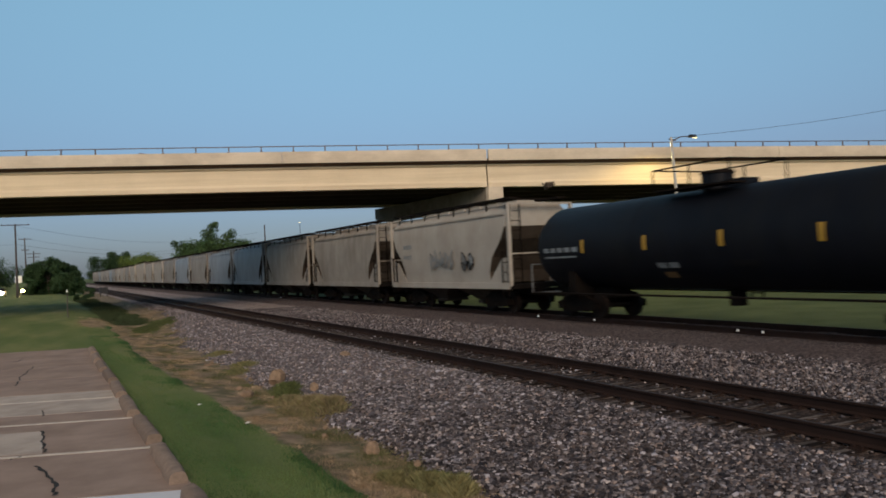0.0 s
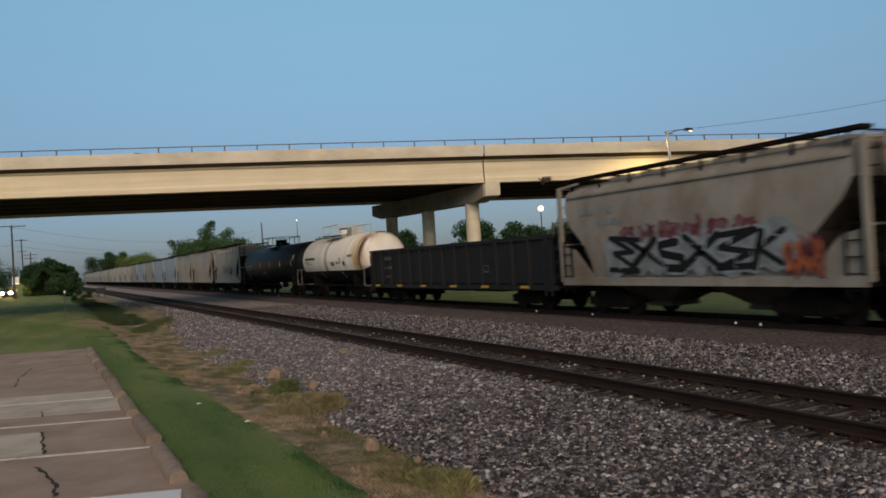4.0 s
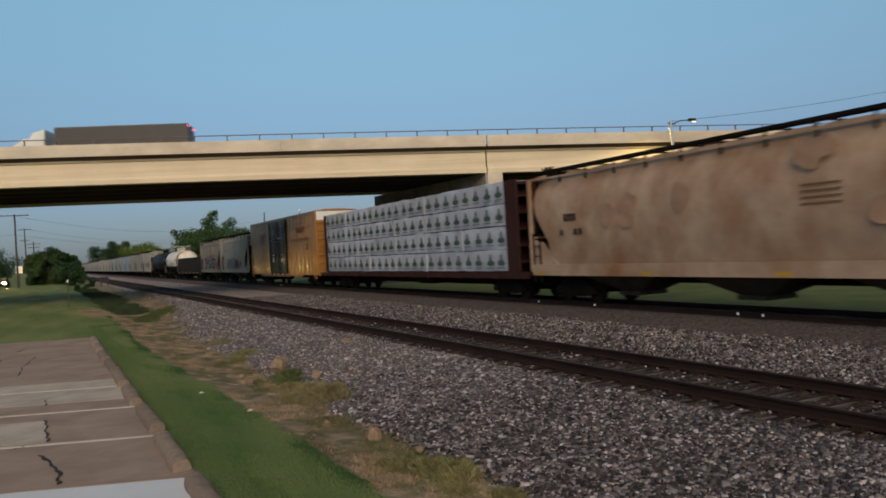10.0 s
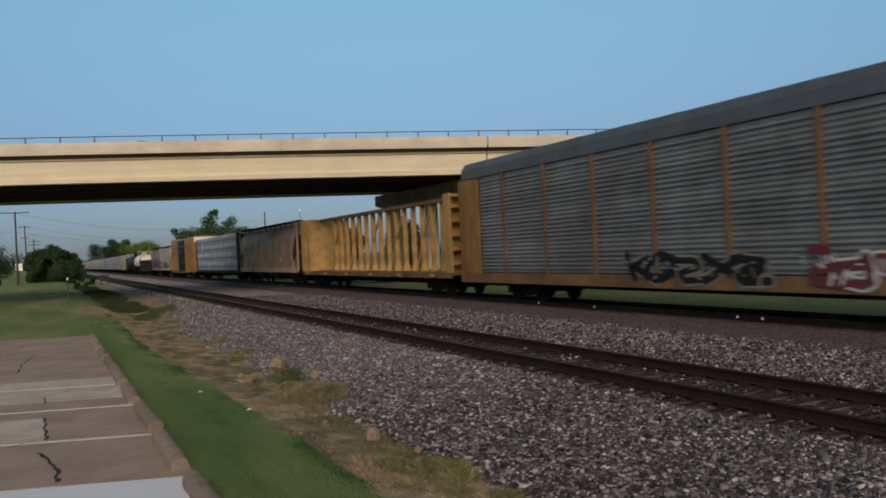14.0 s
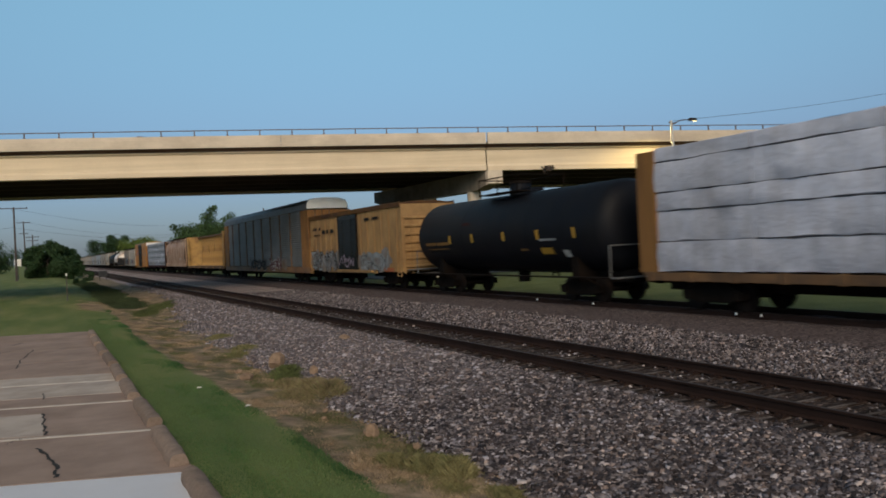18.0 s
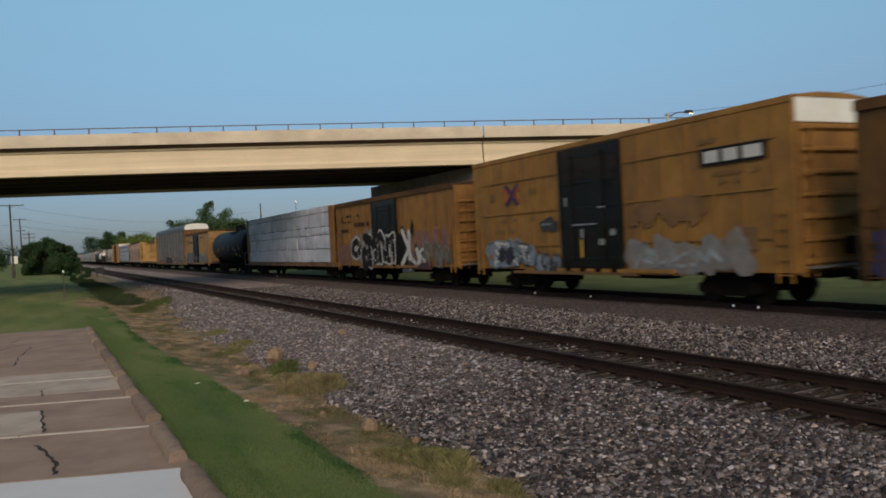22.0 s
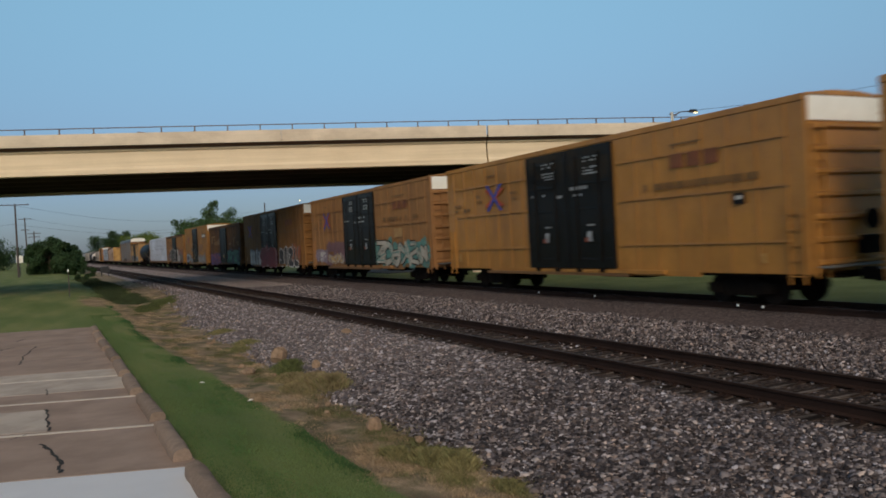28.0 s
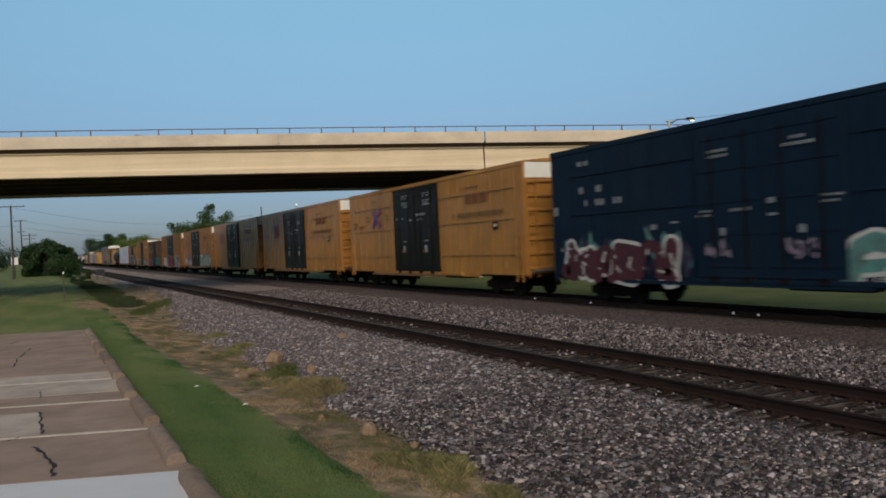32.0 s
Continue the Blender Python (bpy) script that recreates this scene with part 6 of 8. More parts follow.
def boxcar(label, length, top, paint, door, door_paint, end_top=None, ribs=(), posts=0.0, sill=0.80, roof="roof_grey", eave=0.0, double=True):
    """A boxcar with ribbed sides and ends, a sliding door, ladders and trucks."""
    car = thing("boxcar", label, "boxcar", group="cars of the freight train")
    L, w = length, 1.52
    h = L / 2
    for sx in (-1, 1):
        sh = Shape()
        # one plate with its top chord and a side sill that hangs lower between the trucks
        sh.extrude([(sx * (w - 0.07), sill + 0.1), (sx * w, sill + 0.1), (sx * w, top - 0.15), (sx * (w + 0.03), top - 0.13), (sx * (w + 0.03), top), (sx * (w - 0.07), top)], -h, h)
        sh.box(sx * (w + 0.02), sx * (w - 0.07), -h + 3.6, h - 3.6, sill - 0.02, sill + 0.16)
        wall = part("side", sh, M[paint], car)
        for z in ribs:
            for y0, y1 in ((-h + 0.5, h - door[1] - 0.25), (h - door[0] + 0.25, h - 0.9)):
                piece("rib", wall, paint, sx * (w + 0.05), sx * (w - 0.01), y0, y1, z - 0.03, z + 0.03)
        if posts:
            y = -h + 0.6
            while y < h - 0.4:
                if not (h - door[1] - 0.2 < y < h - door[0] + 0.2):
                    piece("side_post", wall, paint, sx * (w + 0.03), sx * (w - 0.01), y - 0.04, y + 0.04, sill + 0.13, top - 0.15)
                y += posts
    # roof with a low ridge, panel ribs and an overhang
    e = w + eave
    rf = Shape().extrude([(-e, top), (-e, top + 0.03), (-0.5, top + 0.13), (0.5, top + 0.13), (e, top + 0.03), (e, top)], -h, h)
    y = -h + 0.8
    while y < h:
        rf.extrude([(-e + 0.02, top + 0.03), (-0.5, top + 0.17), (0.5, top + 0.17), (e - 0.02, top + 0.03)], y - 0.03, y + 0.03)
        y += 1.25
    if eave:
        for sx in (-1, 1):
            rf.box(sx * (e + 0.02), sx * (e - 0.05), -h, h, top - 0.14, top + 0.10)
    part("roof", rf, M[roof], car)
    for sy in (-1, 1):
        en = Shape().box(-w + 0.07, w - 0.07, sy * h, sy * (h - 0.07), sill + 0.05, top - 0.02)
        n = 7
        zs = [sill + 0.35 + (top - 0.75 - sill - 0.35) * i / (n - 1) for i in range(n)]
        end = part("end", en, M[paint], car, "ribbed end wall")
        rib_me = Shape().extrude([(0, -0.09), (sy * 0.1, -0.03), (sy * 0.1, 0.03), (0, 0.09)], -w + 0.12, w - 0.12, "x").mesh("end_rib", M[paint])
        for z in zs:
            part("end_rib", rib_me, None, end).location = (0, sy * h, z)
        if end_top:
            part("end_top", Shape().box(-w + 0.1, w - 0.1, sy * h, sy * (h + 0.04), top - 0.62, top - 0.03), M[end_top], end, "white top of the end wall")
        part("ladder", ladder(-w + 0.3, sy * (h + 0.11), sill, top - 0.7 if sy < 0 else sill + 1.6, 0.4, "x"), M[paint], end)
        part("brake_gear", Shape().box(0.2, 0.75, sy * h, sy * (h + 0.28), 1.3, 1.75).rod((0.5, sy * (h + 0.2), 2.15), (0.5, sy * (h + 0.26), 2.15), 0.26, n=14), M["under"], end)
        part("ladder", ladder(-w - 0.05, sy * (h - 0.35), sill - 0.15, sill + 1.7, 0.42, "y"), M[paint], car)
        part("crossover_step", Shape().box(-1.3, 1.3, sy * h, sy * (h + 0.32), 1.02, 1.07), M["galv"], car, "grey metal crossover step")
    a, b = h - door[1], h - door[0]
    for sx in (-1, 1):
        d = Shape().box(sx * (w + 0.09), sx * (w + 0.02), a, b, sill + 0.18, top - 0.18)
        n = 2 if double else 1
        dr = part("door", d, M[door_paint], car, "closed sliding door")
        for i in range(n):
            y0, y1 = a + (b - a) * i / n, a + (b - a) * (i + 1) / n
            for y in (y0 + 0.06, y1 - 0.06):
                piece("door_post", dr, door_paint, sx * (w + 0.12), sx * (w + 0.09), y - 0.04, y + 0.04, sill + 0.18, top - 0.2)
            for z in [sill + 0.5 + (top - sill - 1.0) * k / (13 if eave else 4) for k in range(14 if eave else 5)]:
                piece("door_rib", dr, door_paint, sx * (w + (0.15 if eave else 0.115)), sx * (w + 0.09), y0 + 0.1, y1 - 0.1, z - 0.04, z + 0.04)
        for i in range(2 * n):
            y = a + (b - a) * (i + 0.5) / (2 * n)
            piece("lock_rod", dr, "under", sx * (w + 0.12), sx * (w + 0.15), y - 0.015, y + 0.015, sill + 0.4, top - 0.4)
        if not eave:
            for k in range(4):
                y = a + (b - a) * (k + 0.5) / 4
                piece("door_roller", dr, "under", sx * (w + 0.17), sx * (w + 0.09), y - 0.13, y + 0.13, sill + 0.06, sill + 0.2)
            piece("door_guard", dr, "blue" if paint == "blue" else "ochre", sx * (w + 0.12), sx * w, a - 0.6, b + 3.2, sill - 0.06, sill + 0.035)
        part("door_track", Shape().box(sx * (w + 0.14), sx * w, a - 2.2 if sx < 0 else a, b + 0.3, sill + 0.04, sill + 0.15), M[paint], car)
    part("underframe", Shape().box(-0.35, 0.35, -h, h, 0.72, sill + 0.12).box(-w + 0.1, w - 0.1, -h, h, sill + 0.02, sill + 0.12).box(0.5, 1.1, -1.2, 1.2, 0.5, 0.85), M["under"], car)
    running_gear(car, L)
    return car


def tall_boxcar(label, seed, paint="yellow", at=4.15):
    """The tall yellow boxcars that recur along the train."""
    L, top, w = 18.7, 5.2, 1.52
    car = boxcar(label, L, top, paint, (6.65, 11.6), "door_black", "white", (4.29, 3.09, 1.70), 0.92, 0.78, paint)
    f = -w - 0.055
    rnd = random.Random(seed)
    part("emblem", x_mark(f, L, at, 3.22, 4.27, 1), M["ink_scarlet"], car, "red and blue crossed emblem")
    part("emblem", x_mark(f, L, at, 3.22, 4.27, -1), M["ink_blue"], car, "red and blue crossed emblem")
    dark = []
    for z in (3.58, 3.80):
        dark += word_bars(L, at - 1.45, at - 0.95, z, z + 0.13, 3, rnd) + word_bars(L, at + 1.2, at + 1.75, z, z + 0.10, 3, rnd)
    for z in (3.28, 3.50):
        dark += word_bars(L, 0.75, 1.35, z, z + 0.13, 2, rnd)
    dark += word_bars(L, 1.55, 2.15, 3.28, 3.44, 2, rnd) + [(L, at - 0.5, at + 0.1, 4.60, 4.67)]
    dark += word_bars(L, 12.8, 17.4, 3.3, 3.5, 20, rnd) + word_bars(L, 14.2, 16.2, 4.52, 4.58, 1, rnd)
    part("lettering", bars(f, dark), M["ink_brown"], car, "small faded lettering as bars")
    for a in (14.2, 14.85, 15.5):
        plates("emblem", f, [(L, a, a + 0.5, 3.88, 4.28)], "ink_rust", car, "faded red block emblem")
    if paint == "yellow":
        plates("placard", f, [(L, 16.45, 16.85, 2.7, 3.0)], "ink_black", car, "small black placard")
        plates("lettering", f - 0.004, [(L, 16.55, 16.75, 2.82, 2.93)], "ink_white", car)
    df = -w - 0.135
    wh = []
    for c in (7.75, 10.2):
        for z in (4.66, 4.54, 4.32, 4.22, 4.12):
            wh += word_bars(L, c, c + 0.75, z - 0.03, z + 0.03, 4, rnd)
    wh += word_bars(L, 7.0, 7.9, 3.52, 3.6, 5, rnd) + word_bars(L, 9.4, 10.4, 3.62, 3.74, 4, rnd) + word_bars(L, 9.4, 10.3, 3.4, 3.48, 5, rnd) + [(L, 8.6, 8.9, 3.4, 3.5)]
    for c in (7.78, 10.25):
        wh += [(L, c, c + 0.24, 1.86, 2.2), (L, c + 0.02, c + 0.4, 2.38, 2.43)]
    part("lettering", bars(df, wh), M["ink_sky"], car, "white door lettering as bars")
    part("lettering", bars(df - 0.002, [(L, c - 0.14, c + 0.06, 1.85, 2.0) for c in (7.78, 10.25)]), M["ink_red"], car)
    plates("reflector", f, [(L, 0.9, 1.1, 1.15, 1.5), (L, 17.3, 17.45, 1.15, 1.4)], "beam_yellow", car, "yellow reflective strips")
    return car


def hopper(label, length, top, paint, bays=2, post_paint=None, seam=0.45, sill=1.22, slope_z=3.3, bulge=False):
    """A covered hopper with rounded sides, sloped ends, roof hatches and outlet chutes."""
    car = thing("covered_hopper", label, "hopper car", group="cars of the freight train")
    h = length / 2
    rise = top - 4.45
    prof = [(1.45, sill), (1.50, 1.7), (1.54, 2.3), (1.545, 3.0), (1.53, slope_z + 0.2), (1.49, 3.85 + rise), (1.40, 4.12 + rise), (1.18, 4.33 + rise), (0.75, 4.43 + rise), (0.0, 4.46 + rise)]

    if bulge:
        prof = [(1.36, sill), (1.47, 1.65), (1.56, 2.2), (1.60, 2.75), (1.58, 3.3), (1.53, slope_z + 0.2), (1.40, 3.95 + rise), (1.22, 4.2 + rise), (0.95, 4.36 + rise), (0.55, 4.44 + rise), (0.0, 4.46 + rise)]

    def reach(z):
        if z >= slope_z:
            return h - 0.28
        return h - 0.28 - (0.9 if bulge else 1.35) * min(1.0, (slope_z - z) / 1.3)

    full = prof + [(-a, b) for a, b in prof[-2::-1]]
    sh = Shape()
    n = len(full)
    for s in (-1, 1):
        sh.v.extend((a, s * reach(b), b) for a, b in full)
    sh.f = [(i, i + 1, n + i + 1, n + i) for i in range(n - 1)]
    m = len(prof)
    ends = (Shape(), Shape())
    for e in ends:
        e.v = list(sh.v)
    for i in range(m - 1):
        j = n - 1 - i
        for k, q in enumerate([(i, i + 1, j - 1, j) if i + 1 < j - 1 else (i, i + 1, j), (n + i, n + j, n + j - 1, n + i + 1) if i + 1 < j - 1 else (n + i, n + j, n + i + 1)]):
            (ends[k] if full[i][1] < slope_z else sh).f.append(q)
    body = part("body", sh, M[paint], car, smooth=True)
    # end sheets get a darker colour than the body, as painted shadow
    for e in ends:
        part("slope_sheet", e, M["slope"], body, "sloped end sheet, dark for the shadow at the car's end")
    # seams and side posts
    sm = Shape()
    for s in (-1, 1):
        z = 4.45 + rise - seam
        sm.box(s * 1.475, s * 1.53, -h + 0.35, h - 0.35, z - 0.03, z + 0.03)
        sm.box(s * 1.44, s * 1.56, -h + 0.05, h - 0.05, sill - 0.22, sill + 0.03)
    part("side_sill", sm, M[paint], car)
    pp = post_paint or paint
    for sy in (-1, 1):
        fr = Shape()
        for sx in (-1, 1):
            fr.box(sx * 1.5 - 0.06, sx * 1.5 + 0.06, sy * h - 0.07, sy * h + 0.07, sill - 0.1, top - 0.05)
            fr.bar((sx * 1.45, sy * h, top - 0.08), (sx * 1.35, sy * (h - 0.9), top), 0.08)
            fr.extrude([(sy * h, sill), (sy * h, 2.35), (sy * (h - 0.7), 2.2), (sy * (h - 1.75), sill)], sx * 1.43, sx * 1.47, "x")
        fr.bar((-1.5, sy * h, top - 0.08), (1.5, sy * h, top - 0.08), 0.08)
        fr.bar((-1.5, sy * h, 2.4), (1.5, sy * h, 2.4), 0.06)
        end = part("end_frame", fr, M[pp], car, "open end frame")
        part("ladder", ladder(-1.2, sy * (h + 0.02), sill, top - 0.1, 0.45, "x"), M["under"], end)
        part("ladder", ladder(-1.53, sy * (h - 0.35), sill - 0.5, sill + 1.3, 0.42, "y"), M["under"], end)
        part("end_platform", Shape().box(-1.5, 1.5, sy * h, sy * (h - 1.5), sill - 0.22, sill - 0.04), M["under"], car)
    # roof: walkway on brackets and a trough of hatches
    wk = Shape()
    for sx in (-1, 1):
        wk.box(sx * 0.95, sx * 1.35, -h + 0.1, h - 0.1, top + 0.12, top + 0.21)
    y = -h + 0.5
    while y < h:
        wk.bar((-1.3, y, top + 0.15), (1.3, y, top + 0.15), 0.05)
        wk.box(-1.32, -1.27, y - 0.03, y + 0.03, top - 0.3, top + 0.16).box(1.27, 1.32, y - 0.03, y + 0.03, top - 0.3, top + 0.16)
        y += 1.5
    part("roof_walkway", wk, M["under"], car, "dark grated roof walkway")
    y = -h + 1.0
    while y < h - 1.6:
        piece("roof_hatch", car, paint, -0.42, 0.42, y, y + 1.3, top - 0.02, top + 0.14)
        y += 1.55
    inner = 2 * (h - 1.75)
    for k in range(bays):
        c = -inner / 2 + inner * (k + 0.5) / bays
        wv = inner / bays / 2
        ch = Shape()
        pts = [(sx * 1.38, c + sy * wv * 0.98, sill) for sx in (-1, 1) for sy in (-1, 1)] + [(sx * 0.5, c + sy * 0.45, 0.42) for sx in (-1, 1) for sy in (-1, 1)]
        ch.add(pts, [(0, 1, 5, 4), (2, 6, 7, 3), (0, 4, 6, 2), (1, 3, 7, 5), (4, 5, 7, 6)])
        ch.box(-0.6, 0.6, c - 0.5, c + 0.5, 0.30, 0.43)
        part("outlet_chute", ch, M["slope"], car, "dark brown outlet chute")
    part("centre_sill", Shape().box(-0.3, 0.3, -h, h, 0.72, 1.02), M["under"], car)
    running_gear(car, length, 1.95)
    return car


def tank_car(label, length, radius, paint, lower=None, decals=(), dome_w=0.75, dome_at=0.0):
    """A tank on saddles with a manway platform, end walkways and grab rails."""
    car = thing("tank_car", label, "tank car", group="cars of the freight train")
    h, cz, n = length / 2, 1.0 + radius, 30
    rings = [(-h, 0.02), (-h + 0.05, 0.45), (-h + 0.18, 0.74), (-h + 0.38, 0.92), (-h + 0.65, 1.0), (h - 0.65, 1.0), (h - 0.38, 0.92), (h - 0.18, 0.74), (h - 0.05, 0.45), (h, 0.02)]

    def barrel(lo, hi, grow=0.0, part_rings=rings):
        sh = Shape()
        k = n if hi - lo > 6.2 else 14
        for y, r in part_rings:
            for i in range(k + (0 if k == n else 1)):
                a = lo + (hi - lo) * i / k
                rr = radius * r + grow
                sh.v.append((rr * math.cos(a), y, cz + rr * math.sin(a)))
        m = k if k == n else k + 1
        for j in range(len(part_rings) - 1):
            for i in range(m if k == n else m - 1):
                sh.f.append((j * m + i, j * m + (i + 1) % m, (j + 1) * m + (i + 1) % m, (j + 1) * m + i))
        return sh

    tank = part("tank", barrel(0, 2 * math.pi), M[paint], car, smooth=True)
    for y in (-h * 0.33, h * 0.33):
        part("weld_band", barrel(0, 2 * math.pi, 0.012, [(y - 0.03, 1.0), (y + 0.03, 1.0)]), M[paint], tank, smooth=True)
    if lower:
        a = math.asin(min(0.98, (cz - 1.8) / radius))
        part("lower_band", barrel(math.pi + a, 2 * math.pi - a, 0.006), M[lower], tank, "black lower half", smooth=True)
    # manway housing and platform
    dome = part("manway", Shape().rod((0, dome_at, cz + radius - 0.1), (0, dome_at, cz + radius + 0.42), 0.48, 0.45, 16).box(-0.3, 0.3, dome_at - dome_w - 0.5, dome_at - 0.5, cz + radius - 0.05, cz + radius + 0.18), M[paint], car)
    part("valve_cover", Shape().rod((0, dome_at, cz + radius + 0.42), (0, dome_at, cz + radius + 0.50), 0.5, 0.46, 16), M["under"], dome)
    z = cz + radius + 0.05
    for sx in (-1, 1):
        piece("platform", car, "galv" if paint == "tank_white" else "under", sx * 0.5, sx * 1.15, dome_at - 1.5, dome_at + 1.5, z - 0.05, z)
    if paint == "tank_white":
        part("valve_box", Shape().box(-0.42, 0.42, dome_at - 2.0, dome_at - 1.05, z - 0.1, z + 0.42, 0.06), M["ink_cream"], car, "cream valve box on top of the tank")
    gr = Shape()
    for sx in (-1, 1):
        for y in (-1.5, 0.0, 1.5):
            gr.rod((sx * 1.12, dome_at + y, z), (sx * 1.12, dome_at + y, z + 0.62), 0.026, n=6)
        gr.rod((sx * 1.12, dome_at - 1.5, z + 0.62), (sx * 1.12, dome_at + 1.5, z + 0.62), 0.026, n=6)
    for y in (-1.5, 1.5):
        gr.rod((-1.12, dome_at + y, z + 0.62), (1.12, dome_at + y, z + 0.62), 0.026, n=6)
    part("guard_rail", gr, M["lamp_pole"] if paint == "tank_white" else M["under"], car)
    part("ladder", ladder(radius + 0.12, dome_at + 0.2, 0.6, z, 0.45, "y"), M["under"], car)
    for sx in (-1, 1):
        piece("side_walkway", car, "under", sx * 1.5, sx * 1.2, -h, h, 0.86, 0.9)
    for sy in (-1, 1):
        part("saddle", Shape().extrude([(-1.2, 0.7), (1.2, 0.7), (1.25, cz - 0.55), (0.7, cz - radius * 0.86), (-0.7, cz - radius * 0.86), (-1.25, cz - 0.55)], sy * (h - 2.2) - 0.2, sy * (h - 2.2) + 0.2), M["under"], car)
        part("stub_sill", Shape().box(-0.35, 0.35, sy * (h - 3.4), sy * h, 0.68, 1.1), M["under"], car)
        er = Shape().bar((-1.45, sy * h, 0.9), (-1.45, sy * h, 1.95), 0.04).bar((1.45, sy * h, 0.9), (1.45, sy * h, 1.95), 0.04).bar((-1.45, sy * h, 1.95), (1.45, sy * h, 1.95), 0.04).box(-1.45, 1.45, sy * h - 0.3, sy * h + 0.05, 0.86, 0.9)
        part("end_rail", er, M["galv"], car, "grey end handrail")
    part("bottom_fitting", Shape().rod((0, 0, 0.55), (0, 0, 1.05), 0.25, n=10), M["under"], car)
    groups = {}
    for y, z0, z1, w, mat in decals:
        sh = groups.setdefault(mat, Shape())
        steps = 4
        for i in range(steps):
            za, zb = z0 + (z1 - z0) * i / steps, z0 + (z1 - z0) * (i + 1) / steps
            pts = []
            for zz in (za, zb):
                a = math.asin(max(-1, min(1, (zz - cz) / radius)))
                pts.append((-(radius + 0.018) * math.cos(a), cz + (radius + 0.018) * math.sin(a)))
            sh.add([(pts[0][0], h - y, pts[0][1]), (pts[0][0], h - y - w, pts[0][1]), (pts[1][0], h - y - w, pts[1][1]), (pts[1][0], h - y, pts[1][1])], [(0, 1, 2, 3)])
    for mat, sh in groups.items():
        part("decal", sh, M[mat], tank, "small marking on the tank")
    running_gear(car, length, 2.2)
    return car


def gondola(label, length):
    car = thing("gondola", label, "gondola car", group="cars of the freight train")
    h, w = length / 2, 1.5
    for sx in (-1, 1):
        wall = part("side", Shape().box(sx * w, sx * (w - 0.06), -h, h, 0.9, 2.75), M["gondola"], car)
        piece("top_chord", wall, "gondola", sx * (w + 0.08), sx * (w - 0.08), -h, h, 2.68, 2.82)
        piece("side_sill", wall, "gondola", sx * (w + 0.05), sx * (w - 0.05), -h, h, 0.8, 1.0)
        y = -h + 0.5
        while y < h:
            piece("side_post", wall, "gondola", sx * (w + 0.11), sx * w, y - 0.07, y + 0.07, 0.95, 2.7)
            y += 1.2
    for sy in (-1, 1):
        sh = Shape().box(-w, w, sy * h, sy * (h - 0.08), 0.85, 2.8)
        for z in (1.3, 1.8, 2.3):
            sh.box(-w, w, sy * h, sy * (h + 0.1), z - 0.08, z + 0.08)
        part("end", sh, M["gondola"], car)
        part("ladder", ladder(-w - 0.12, sy * (h - 0.4), 0.6, 2.6, 0.42, "y"), M["gondola"], car)
    part("floor", Shape().box(-w, w, -h, h, 0.95, 1.05), M["under"], car)
    part("scrap_load", Shape().extrude([(-1.4, 1.05), (1.4, 1.05), (1.4, 2.3), (0.3, 2.55), (-1.4, 2.2)], -h + 0.2, h - 0.2), M["under"], car, "dark bulk load below the rim")
    f = -w - 0.115
    rnd = random.Random(3)
    part("lettering", bars(f, word_bars(length, 2.2, 3.1, 2.25, 2.42, 4, rnd) + word_bars(length, 2.2, 3.4, 1.78, 1.92, 6, rnd) + word_bars(length, 2.3, 3.2, 1.34, 1.44, 5, rnd) + [(length, 12.7, 13.1, 1.75, 1.8), (length, 12.7, 13.1, 1.5, 1.55), (length, 12.7, 12.75, 1.55, 1.75), (length, 13.05, 13.1, 1.55, 1.75)]), M["ink_drab"], car, "small pale lettering as bars")
    for a in (0.8, 3.7, 6.5, 9.6, 12.4, 15.4):
        plates("reflector", f, [(length, a, a + 0.6, 0.87, 0.97)], "ink_yellow", car, "yellow reflective strip")
    part("centre_sill", Shape().box(-0.3, 0.3, -h, h, 0.68, 0.96).box(-1.3, 1.3, -h + 4, h - 4, 0.7, 0.9), M["under"], car)
    running_gear(car, length)
    return car


def deck_and_sills(car, h, paint):
    part("deck", Shape().box(-1.45, 1.45, -h, h, 0.98, 1.1), M[paint], car)
    for sx in (-1, 1):
        sh = Shape().box(sx * 1.5, sx * 1.38, -h + 0.2, h - 0.2, 0.86, 1.1)
        y = -h + 1
        while y < h:
            sh.box(sx * 1.53, sx * 1.36, y - 0.09, y + 0.09, 0.84, 1.12)
            y += 1.6
        part("side_sill", sh, M[paint], car)
    part("centre_sill", Shape().box(-0.35, 0.35, -h, h, 0.5, 0.98).box(-0.9, 0.9, -2.5, -0.8, 0.5, 0.85), M["under"], car)


def bulkhead(car, y, sy, paint, label, deep=0.55, top=4.72):
    """A full-width end frame: plate, side flanges and stiffeners towards the coupler."""
    sh = Shape().box(-1.5, 1.5, y, y - sy * 0.07, 1.1, top)
    bh = part("bulkhead", sh, M[paint], car, label)
    for sx in (-1, 1):
        piece("flange", bh, paint, sx * 1.5, sx * 1.42, y + sy * deep, y, 1.1, top)
        piece("stiffener", bh, paint, sx * 0.5 - 0.05, sx * 0.5 + 0.05, y + sy * deep * 0.8, y, 1.1, top - 0.2)
    for z in (1.5, 2.15, 2.8, 3.45, 4.1, 4.6):
        piece("stiffener", bh, paint, -1.44, 1.44, y + sy * deep * 0.7, y, z - 0.05, z + 0.05)


